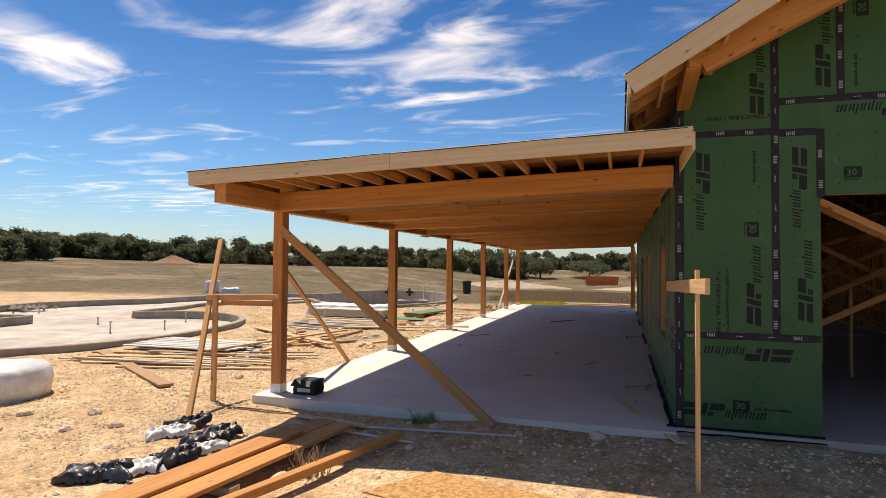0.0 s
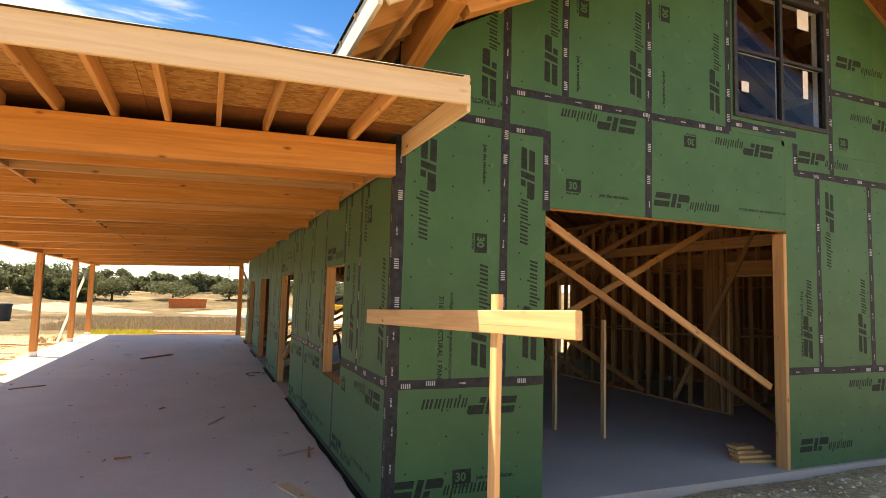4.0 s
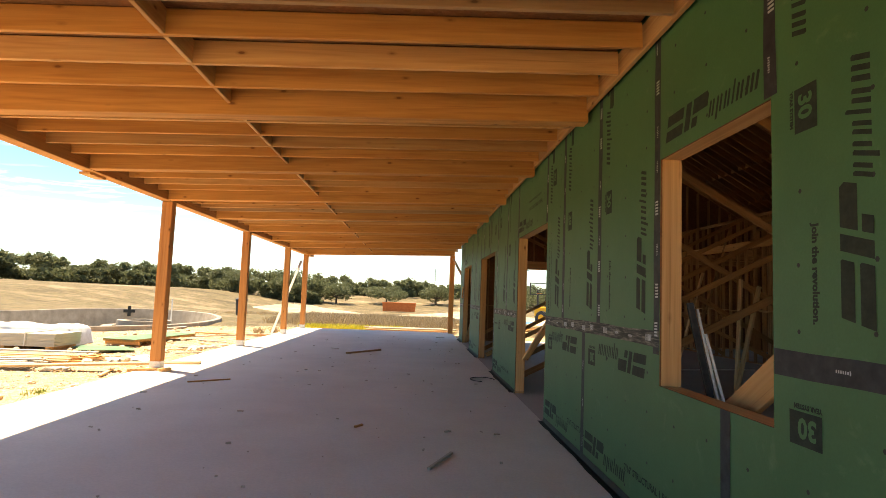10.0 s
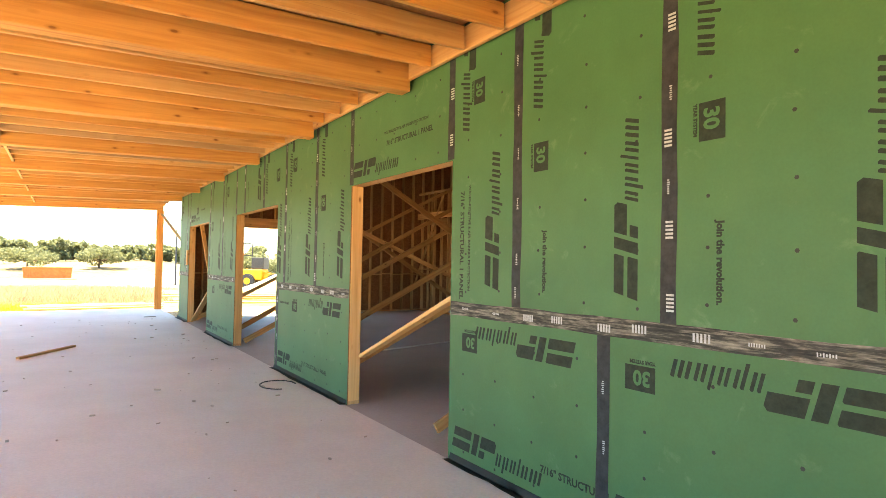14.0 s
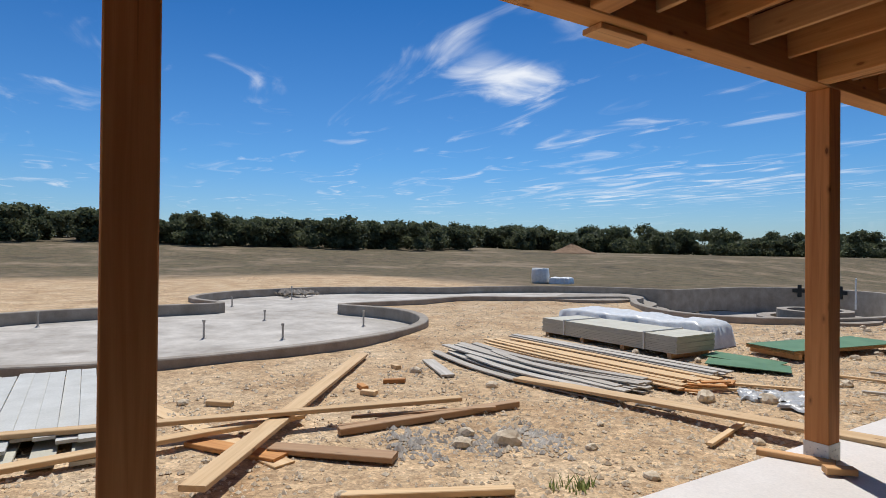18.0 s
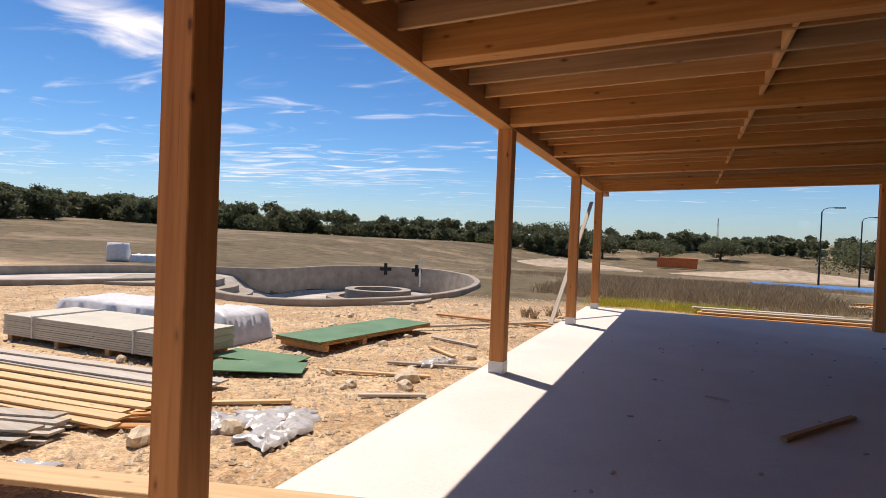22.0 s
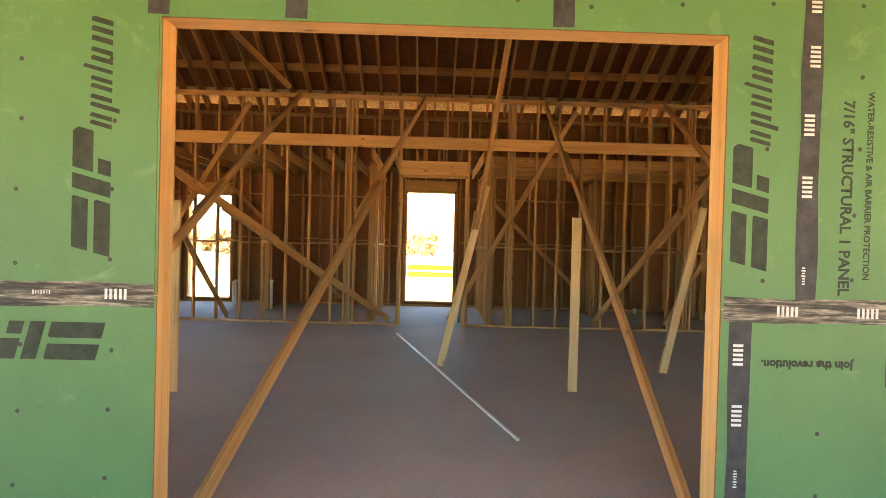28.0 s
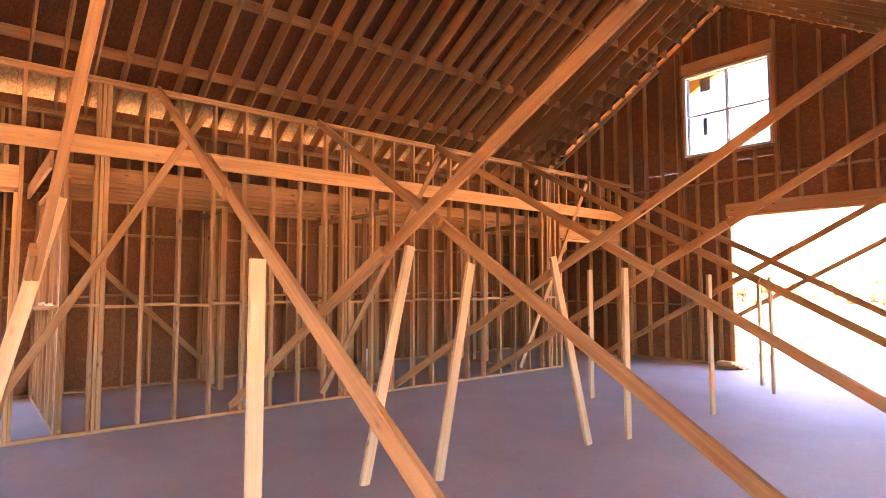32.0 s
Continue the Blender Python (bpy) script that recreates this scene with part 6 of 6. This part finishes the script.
# dark cross-shaped sleeves in the far wall
for x, y in ((-19.6, 36.6), (-17.4, 37.4)):
    g = None
    for _ in range(30):
        g = gradient(x, y)
        d = (basin(x, y) - 1) / max(g.length_squared, 1e-6)
        x, y = x - g.x * d, y - g.y * d
    n = g.normalized()
    m = Matrix.Translation((x - n.x * 0.19, y - n.y * 0.19, -0.12)) @ Matrix.Rotation(math.atan2(n.y, n.x) - math.pi / 2, 4, "Z")
    bm = bmesh.new()
    add_box(bm, (-0.32, -0.03, -0.09), (0.32, 0.03, 0.09), m)
    add_box(bm, (-0.09, -0.035, -0.32), (0.09, 0.035, 0.32), m)
    part("sleeve", bm, MEMBRANE, pool, "dark cross-shaped recess in the pool wall")
for x, y, h in ((-20.37, 9.16, 0.3), (-17.49, 7.09, 0.42), (-17.89, 11.12, 0.42), (-16.6, 8.6, 0.36), (-22.5, 5.6, 0.4), (-27.2, 12.0, 0.55), (-21.5, 3.8, 0.4), (-25.0, 9.2, 0.35)):
    bm = bmesh.new()
    bmesh.ops.create_cone(bm, cap_ends=True, segments=12, radius1=0.024, radius2=0.024, depth=h, matrix=Matrix.Translation((x, y, -0.3 + h / 2)))
    bmesh.ops.create_cone(bm, cap_ends=True, segments=12, radius1=0.034, radius2=0.034, depth=0.05, matrix=Matrix.Translation((x, y, -0.32 + h)))
    bmesh.ops.create_cone(bm, cap_ends=True, segments=10, radius1=0.07, radius2=0.04, depth=0.03, matrix=Matrix.Translation((x, y, -0.285)))
    tagged(part("standpipe", bm, POOL_CONC), "short grey pipe standing in the pool floor", "pipe", "standpipes")
lone("survey_stake", "thin pale stake by the pool", "stake", (-13.4, 28.0, -0.2), (-13.4, 28.0, 0.9), 0.05, 0.05, PVC, (1, 0, 0))


def lathe(sections, segments=20):
    bm = bmesh.new()
    rows = [[bm.verts.new((r * math.cos(2 * math.pi * i / segments), r * math.sin(2 * math.pi * i / segments), z)) for i in range(segments)] for r, z in sections]
    for a, b in zip(rows, rows[1:]):
        for i in range(segments):
            bm.faces.new((a[i], a[(i + 1) % segments], b[(i + 1) % segments], b[i]))
    bm.faces.new(rows[-1])
    bm.faces.new(rows[0][::-1])
    return bm


bn = thing("trash_bin", "dark plastic trash bin beyond the pool", "bin", (-12.9, 37.5, ground_z(-12.9, 37.5)))
part("body", lathe(((0.30, 0), (0.36, 0.95), (0.39, 0.97), (0.39, 1.02), (0.36, 1.02))), DARK_METAL, bn)
part("lid", lathe(((0.39, 1.022), (0.37, 1.08), (0.2, 1.12))), DARK_METAL, bn)

# ---- stones, gravel and weeds ----
rocks = []
for k in range(6):
    bm = bmesh.new()
    bmesh.ops.create_icosphere(bm, subdivisions=2, radius=1)
    for v in bm.verts:
        v.co *= 1 + 0.35 * noise.noise(v.co * 1.3 + Vector((k * 7, 0, 0))) + 0.12 * noise.noise(v.co * 3.5 + Vector((0, k * 5, 0)))
        v.co.z *= 0.62
    me = bpy.data.meshes.new("stone")
    bm.to_mesh(me)
    bm.free()
    me.materials.append(STONE)
    rocks.append(me)
rng = random.Random(5)
spots = [(-8.3, 7.9, 0.11), (-8.1, 8.3, 0.14), (-8.5, 8.1, 0.09), (-7.5, 6.5, 0.10), (-8.2, 11.5, 0.16), (-7.7, 12.0, 0.14), (-7.2, 14.4, 0.17), (-7.0, 14.0, 0.12), (-9.0, 12.4, 0.12), (-7.3, 6.2, 0.12),
         (-9.2, -2.0, 0.12), (-8.3, -1.6, 0.11), (-7.9, -2.4, 0.09), (-4.15, -3.0, 0.11), (-10.4, -2.2, 0.13), (-1.0, -0.62, 0.13), (-2.0, -0.8, 0.07), (-3.2, -0.7, 0.08)]
for k in range(120):
    spots.append((rng.uniform(-11.5, -6.75), rng.uniform(-3.0, 23.0), rng.uniform(0.03, 0.11)) if k < 85 else (rng.uniform(-7, 6), rng.uniform(-6.0, -0.5), rng.uniform(0.025, 0.07)))
for k, (x, y, r) in enumerate(spots):
    o = new("stone", rocks[k % 6])
    o.matrix_basis = Matrix.Translation((x, y, ground_z(x, y) + r * 0.25)) @ Matrix.Rotation(rng.uniform(0, 6), 4, "Z") @ Matrix.Diagonal((r, r * rng.uniform(0.6, 1), r, 1))
    tagged(o, "pale rough limestone lying on the dirt", "stone", "stones")


def scatter(count, place, size, seed):
    """Many small angular pebbles in one mesh."""
    g = np.random.RandomState(seed)
    base = np.array([(1, 0, 0), (-1, 0, 0), (0, 1, 0), (0, -1, 0), (0, 0, 0.7), (0, 0, -0.7)], float)
    tri = np.array([(0, 2, 4), (2, 1, 4), (1, 3, 4), (3, 0, 4), (2, 0, 5), (1, 2, 5), (3, 1, 5), (0, 3, 5)])
    pts, faces = [], []
    for _ in range(count):
        x, y = place(g)
        r = size[0] + (size[1] - size[0]) * g.rand() ** 3
        a = g.rand() * 6.28
        c, s = math.cos(a), math.sin(a)
        q = base * (0.7 + 0.6 * g.rand(6, 1)) * r
        q = np.stack((q[:, 0] * c - q[:, 1] * s, (q[:, 0] * s + q[:, 1] * c) * 0.8, q[:, 2]), 1) + (x, y, ground_z(x, y) + r * 0.1)
        faces.append(tri + len(pts) * 6)
        pts.append(q)
    me = bpy.data.meshes.new("gravel")
    me.from_pydata(np.concatenate(pts).tolist(), [], np.concatenate(faces).tolist())
    me.materials.append(STONE)
    return me


def by_slab(g):
    return (-6.5 - 5.5 * g.rand() ** 1.6, -3 + 27 * g.rand())


def before_gable(g):
    return (-8 + 15 * g.rand(), -0.35 - 5.5 * g.rand() ** 1.2)


def yard(g):
    return (-24 + 17 * g.rand(), -6 + 32 * g.rand())


def yard_open(g):
    for _ in range(20):
        x, y = yard(g)
        if basin(x, y) > 1.08:
            break
    return x, y


tagged(new("gravel", scatter(26000, by_slab, (0.006, 0.040), 1)), "loose stony gravel beside the slab", "gravel", kind="stuff")
tagged(new("gravel", scatter(8000, before_gable, (0.006, 0.035), 2)), "loose stony gravel before the gable", "gravel", kind="stuff")
tagged(new("gravel", scatter(16000, yard_open, (0.008, 0.040), 3)), "scattered stones on the yard", "gravel", kind="stuff")


def tuft_mesh(spots_fn, count, height, material, seed, blades=14):
    g = np.random.RandomState(seed)
    pts, faces = [], []
    for _ in range(count):
        x, y = spots_fn(g)
        z = ground_z(x, y)
        for _b in range(blades):
            a, lean, h, w = g.rand() * 6.28, 0.15 + 0.5 * g.rand(), height * (0.5 + 0.7 * g.rand()), 0.006 + 0.006 * g.rand()
            bx, by = x + (0.12 if count < 100 else 0.5) * (g.rand() - 0.5), y + (0.12 if count < 100 else 0.5) * (g.rand() - 0.5)
            dx, dy = math.cos(a), math.sin(a)
            n = len(pts)
            pts += [(bx - dy * w, by + dx * w, z), (bx + dy * w, by - dx * w, z), (bx + dx * lean * h * 0.5, by + dy * lean * h * 0.5, z + h * 0.65), (bx + dx * lean * h, by + dy * lean * h, z + h)]
            faces += [(n, n + 1, n + 2), (n + 1, n + 3, n + 2)]
    me = bpy.data.meshes.new("tufts")
    me.from_pydata(pts, [], faces)
    me.materials.append(material)
    return me


tagged(new("dry_weeds", tuft_mesh(lambda g: (-9 + 10 * g.rand(), 28 + 14 * g.rand()), 2600, 0.36, WEED, 11, 6)), "tall dry brown weeds beyond the slab", "weeds", kind="stuff")
tagged(new("yellow_weeds", tuft_mesh(lambda g: (-6.5 + 4.2 * g.rand(), 25.2 + 1.6 * g.rand()), 240, 0.22, FLOWER, 12, 14)), "low yellow flowering weeds beyond the slab", "weeds", kind="stuff")
tagged(new("dry_grass", tuft_mesh(lambda g: (-16 + 22 * g.rand(), 40 + 26 * g.rand()), 1500, 0.22, WEED, 14, 8)), "dry pasture grass in tufts", "grass", kind="stuff")
for k, (x, y, n) in enumerate(((-3.45, -0.42, 10), (-4.1, -2.45, 5), (-3.85, -2.75, 4), (-7.0, 8.1, 5), (-7.4, 21.5, 12), (-7.0, 22.2, 9))):
    tagged(new("weed_tuft", tuft_mesh(lambda g, x=x, y=y: (x + 0.25 * (g.rand() - 0.5) * (1 + n / 25), y + 0.25 * (g.rand() - 0.5) * (1 + n / 25)), n, 0.09 if k == 3 else 0.16 if k == 0 else 0.24, SPRIG if k in (0, 3) else WEED, 30 + k, 12)), "small green weed in the dirt" if k in (0, 3) else "dry weed tuft in the dirt", "weed", "weeds in the dirt")


# ---- trees ----
def leaf_cloud(g, centres, radii, per, size):
    """Small leaf sprays round each centre: an array of quads, denser towards the outside of the crown."""
    c = np.repeat(np.asarray(centres, float), per, 0)
    rad = np.repeat(np.asarray(radii, float), per, 0)
    d = g.normal(size=c.shape)
    d /= np.linalg.norm(d, axis=1, keepdims=True) + 1e-9
    o = c + d * rad * (0.45 + 0.6 * g.rand(len(c), 1))
    n = g.normal(size=c.shape)
    a = np.cross(n, (0.3, 0.5, 0.8))
    a /= np.linalg.norm(a, axis=1, keepdims=True) + 1e-9
    b = np.cross(n, a)
    b /= np.linalg.norm(b, axis=1, keepdims=True) + 1e-9
    s = size * (0.5 + 0.8 * g.rand(len(c), 1))
    return np.stack((o + a * s, o + b * s * 0.7, o - a * s * 0.9, o - b * s * 0.8), 1).reshape(-1, 3)


def quads(name, v, material):
    me = bpy.data.meshes.new(name)
    me.from_pydata(v.tolist(), [], np.arange(len(v)).reshape(-1, 4).tolist())
    me.materials.append(material)
    return new(name, me)


def tree(at, h, spread, seed, leaf=0.28, lobes=9, per=70):
    """An oak with a forked trunk, limbs and a lumpy crown of small leaf sprays."""
    g = np.random.RandomState(seed)
    th = thing("tree", "dark green live oak with a broad uneven crown", "tree", at, "field trees")
    bm = bmesh.new()

    def limb(p, q, r0, r1):
        ax = Vector(q) - Vector(p)
        m = Matrix.Translation((Vector(p) + Vector(q)) / 2) @ ax.to_track_quat("Z", "Y").to_matrix().to_4x4()
        bmesh.ops.create_cone(bm, cap_ends=True, segments=8, radius1=r0, radius2=r1, depth=ax.length, matrix=m)
    limb((0, 0, -0.4), (0.1, 0, h * 0.32), h * 0.045, h * 0.034)
    lumps = []
    for k in range(lobes):
        a = 6.28 * k / lobes + g.rand()
        d = spread * (0.25 + 0.45 * g.rand())
        c = (d * math.cos(a), d * math.sin(a), h * (0.28 + 0.5 * g.rand()))
        limb((0.1, 0, h * 0.30), c, h * 0.022, h * 0.006)
        lumps.append(c)
    part("trunk", bm, BARK, th)
    quads("crown", leaf_cloud(g, lumps, [(spread * 0.36, spread * 0.36, h * 0.24)] * lobes, per, leaf), LEAF).parent = th
    return th


for k, (x, y, h, s) in enumerate(((-38, 168, 9, 9), (-24, 165, 7, 7), (-10, 172, 6, 7), (26, 128, 9.5, 9), (33, 132, 7, 6.5), (5, 176, 6, 6), (46, 150, 7, 7), (-50, 160, 7, 8))):
    tree((x, y, ground_z(x, y) - 0.2), h, s, 50 + k, 0.24, 11, 330)


def woods(seed, count, place, label, tall=(3.9, 4.6), per=230, leaf=0.25, material=LEAF, name="woods"):
    """A far wood as one mass of many crowns of leaf sprays that reach down to the ground."""
    g = np.random.RandomState(seed)
    lumps, radii = [], []
    for _ in range(count):
        x, y = place(g)
        z, h = ground_z(x, y), tall[0] + tall[1] * g.rand() ** 1.4
        s = h * (0.42 + 0.2 * g.rand())
        for k in range(5):
            low = k < 2
            lumps.append((x + s * 0.55 * g.normal(), y + s * 0.55 * g.normal(), z + h * (0.24 if low else 0.50 + 0.24 * g.rand())))
            radii.append((s * 0.75, s * 0.75, h * 0.26) if low else (s * 0.55, s * 0.55, h * 0.22))
    core = leaf_cloud(g, lumps, [tuple(0.72 * q for q in r) for r in radii], per // 3, leaf * 2.4)
    return tagged(quads(name, np.concatenate((leaf_cloud(g, lumps, radii, per, leaf), core)), material), label, "woods" if material is LEAF else "brush", kind="stuff")


def arc(a0, a1, r0, r1):
    def place(g):
        a, r = radians(a0 + (a1 - a0) * g.rand()), r0 + (r1 - r0) * g.rand()
        return (r * math.cos(a), 8 + r * math.sin(a))
    return place


woods(71, 170, arc(100, 150, 150, 190), "dark green live oak wood along the field")
woods(72, 210, arc(148, 205, 112, 150), "dark green live oak wood along the field", (3.2, 3.6))
woods(73, 90, arc(55, 102, 185, 230), "distant live oak wood on the rise", per=110, leaf=0.32)
woods(74, 60, arc(-40, 40, 55, 80), "pale dry brush beyond the house", (1.6, 1.6), 60, 0.2, WEED, "dry_brush")
woods(75, 60, arc(-110, -40, 60, 95), "pale dry brush beyond the drive", (1.6, 1.6), 60, 0.2, WEED, "dry_brush")
ba = thing("barrier", "low yellow board barrier outside the back door", "barrier", (22, 12.6, ground_z(22, 12.6)))
box("board", (-0.03, -1.05, 0.12), (0.03, 1.05, 0.34), YELLOW, ba)
box("board", (-0.03, -1.05, 0.42), (0.03, 1.05, 0.64), YELLOW, ba)
for y in (-0.95, 0.95):
    box("post", (0.03, y - 0.04, 0), (0.09, y + 0.04, 0.66), PINE, ba)

# ---- far field: skip, court, lamps, loader, mound ----
sk = thing("skip", "rust-orange steel waste skip standing in the field", "skip", (-5.2, 138, ground_z(-5.2, 138)))
bm = bmesh.new()
add_box(bm, (-4, -1.2, 0.2), (4, 1.2, 2.2))
for v in bm.verts:
    v.co.x *= 1.0 if v.co.z > 1 else 0.95
part("tub", bm, RUST, sk)
for k in range(9):
    box("rib", (-3.8 + 0.95 * k - 0.06, -1.28, 0.25), (-3.8 + 0.95 * k + 0.06, -1.2, 2.15), RUST, sk)
box("rim", (-4.05, -1.3, 2.2), (4.05, 1.3, 2.32), RUST, sk)
ground_c = ground_z(8.4, 60)
court = box("court", (1.5, 52.5, ground_c - 0.2), (17.5, 66, ground_c + 0.10), COURT)
tagged(court, "blue painted sports court in the field", "court", kind="structure")
for k, (x, y) in enumerate(((7.1, 68.1), (11.9, 75.6))):
    lp = thing("street_lamp", "slim dark lamp post with a curved arm by the court", "lamp", (x, y, ground_z(x, y)), "court lamps")
    part("pole", lathe(((0.11, 0), (0.09, 0.3), (0.055, 7.0)), 10), DARK_METAL, lp)
    pts = [(0, 0, 7.0), (0.15, 0, 7.25), (0.5, 0, 7.38), (1.0, 0, 7.40)]
    for a, b in zip(pts, pts[1:]):
        o = stick("arm", a, b, 0.06, 0.06, DARK_METAL)
        o.parent = lp
    box("head", (0.95, -0.16, 7.34), (1.75, 0.16, 7.44), DARK_METAL, lp, "", 0.03)
hp = thing("basketball_hoop", "basketball hoop on a dark padded pole", "hoop", (10.4, 55.0, ground_z(10.4, 55.0)))
part("pole", lathe(((0.1, 0), (0.1, 3.4)), 10), DARK_METAL, hp)
part("pad", lathe(((0.24, 0), (0.24, 1.9)), 12), DARK_METAL, hp)
for nm, lo, hi in (("board_frame_top", (-0.92, -0.62, 3.98), (0.92, -0.56, 4.06)), ("board_frame_bottom", (-0.92, -0.62, 2.9), (0.92, -0.56, 2.98)), ("board_frame_left", (-0.92, -0.62, 2.98), (-0.84, -0.56, 3.98)), ("board_frame_right", (0.84, -0.62, 2.98), (0.92, -0.56, 3.98)), ("arm", (-0.06, -0.56, 3.3), (0.06, 0.06, 3.42)), ("target", (-0.3, -0.625, 3.1), (0.3, -0.615, 3.14))):
    box(nm, lo, hi, DARK_METAL, hp)
bm = bmesh.new()
for i in range(20):
    a = i * 0.314
    add_box(bm, (-0.04, -0.012, -0.012), (0.04, 0.012, 0.012), Matrix.Translation((0.23 * math.cos(a), -0.87 + 0.23 * math.sin(a), 3.05)) @ Matrix.Rotation(a + 1.57, 4, "Z"))
part("ring", bm, RUST, hp, "orange steel ring")
box("backboard", (-0.84, -0.6, 2.98), (0.84, -0.585, 3.98), GLASS, hp)
ld = thing("wheel_loader", "yellow wheel loader parked by the court", "loader", (10.9, 48.6, ground_z(10.9, 48.6)))
ld.rotation_euler = (0, 0, 0.9)
ld.scale = (0.78, 0.78, 0.78)
box("rear_body", (-0.9, 0.2, 0.8), (0.9, 2.6, 1.9), YELLOW, ld, "", 0.12)
box("front_body", (-0.6, -1.6, 0.7), (0.6, 0.2, 1.4), YELLOW, ld, "", 0.1)
box("cab", (-0.7, 0.1, 1.9), (0.7, 1.4, 3.1), DARK_METAL, ld, "dark glazed cab", 0.08)
bm = bmesh.new()
add_box(bm, (-1.2, -3.1, 0.2), (1.2, -2.1, 1.3))
for v in bm.verts:
    if v.co.z > 1 and v.co.y < -2.5:
        v.co.y += 0.6
part("bucket", bm, YELLOW, ld)
for sx in (-1, 1):
    o = stick("lift_arm", (sx * 0.5, 0.3, 1.6), (sx * 0.5, -2.3, 0.8), 0.15, 0.25, YELLOW)
    o.parent = ld
    for y in (-1.1, 1.6):
        bm = bmesh.new()
        bmesh.ops.create_cone(bm, cap_ends=True, segments=24, radius1=0.72, radius2=0.72, depth=0.5, matrix=Matrix.Translation((sx * 0.95, y, 0.72)) @ Matrix.Rotation(radians(90), 4, "Y"))
        bmesh.ops.bevel(bm, geom=[e for e in bm.edges if len(e.link_faces) == 2 and e.calc_face_angle(0) > 1], offset=0.08, segments=2, affect="EDGES")
        wh = part("wheel", bm, BLACK_PLASTIC, ld)
        bm = bmesh.new()
        bmesh.ops.create_cone(bm, cap_ends=True, segments=16, radius1=0.34, radius2=0.3, depth=0.06, matrix=Matrix.Translation((sx * 1.21, y, 0.72)) @ Matrix.Rotation(radians(90), 4, "Y"))
        part("rim", bm, YELLOW, wh)


def mound(name, at, rx, ry, h, label, material=STONE):
    bm = bmesh.new()
    n, m = 36, 12
    rows = []
    for j in range(m + 1):
        t = j / m
        rows.append([bm.verts.new((rx * (1 - t) * math.cos(6.2832 * i / n) * (1 + (0.2 if rx > 2 else 0.6) * noise.noise(Vector((math.cos(6.28 * i / n) * 2, math.sin(6.28 * i / n) * 2, at[0])))),
                                   ry * (1 - t) * math.sin(6.2832 * i / n), h * t ** 1.15 * (1 + 0.2 * noise.noise(Vector((i * 0.6, j * 0.5, at[1])))) - 0.3 * (j == 0))) for i in range(n)])
    for a, b in zip(rows, rows[1:]):
        for i in range(n):
            bm.faces.new((a[i], a[(i + 1) % n], b[(i + 1) % n], b[i]))
    bmesh.ops.remove_doubles(bm, verts=bm.verts[:], dist=0.001)
    o = part(name, bm, material)
    o.location = at
    return tagged(o, label, "mound")


mound("dirt_mound", (14.5, 40.0, ground_z(14.5, 40) - 0.1), 8, 6, 3.6, "tall pale heap of excavated rubble", STONE)
mound("dirt_mound", (-26, 118, ground_z(-26, 118)), 16, 5, 1.7, "low pale spoil heap in the field", SPOIL)
mound("dirt_mound", (-93, 92, ground_z(-93, 92)), 6, 4, 2.0, "brown spoil heap by the wood", CLAY)
mound("dirt_mound", (12, 120, ground_z(12, 120)), 20, 6, 1.8, "low pale spoil heap in the field", SPOIL)
me = scatter(160, lambda g: (-29.0 + 0.45 * g.normal(), 12.6 + 0.35 * g.normal()), (0.05, 0.22), 66)
me.materials[0] = CURB_CONC
tagged(new("rubble_heap", me), "small heap of grey rubble by the pool", "rubble", kind="stuff")
for k, (x, y) in enumerate(((-8.55, 7.55), (-8.05, 8.6), (-8.3, 8.0))):
    me = scatter(320, lambda g: (x + 0.22 * g.normal(), y + 0.14 * g.normal()), (0.012, 0.05), 60 + k)
    me.materials[0] = POOL_CONC
    tagged(new("mortar_crumbs", me), "crumbled grey mortar lying on the dirt", "rubble", kind="stuff")
# green-grey siding planks stacked at the edge of the yard
for k in range(9):
    board((-13.3 + 0.12 * (k % 3), 3.7 + 0.175 * k), (-10.05 + 0.1 * (k % 4), 3.75 + 0.17 * k), 0.17, 0.03, PALE_SIDING, "pale grey siding plank in a loose stack", 0.10 + 0.012 * (k % 3), group="siding planks")
for k in range(5):
    board((-12.9, 3.8 + 0.28 * k), (-9.75 + 0.08 * k, 3.7 + 0.3 * k), 0.19, 0.035, SIDING, "grey siding plank at the bottom of a stack", 0.02, group="siding planks")
ms = thing("radio_mast", "thin lattice radio mast far off", "mast", (6, 215, ground_z(6, 215)))
for sx, sy in ((-0.5, -0.5), (0.5, -0.5), (0, 0.6)):
    o = stick("leg", (sx, sy, 0), (sx * 0.2, sy * 0.2, 11), 0.07, 0.07, DARK_METAL)
    o.parent = ms
for k in range(9):
    o = stick("lattice", (-0.45 + 0.04 * k, -0.45, 1.2 * k), (0.45 - 0.04 * k, -0.45, 1.2 * k + 1.2), 0.05, 0.05, DARK_METAL)
    o.parent = ms
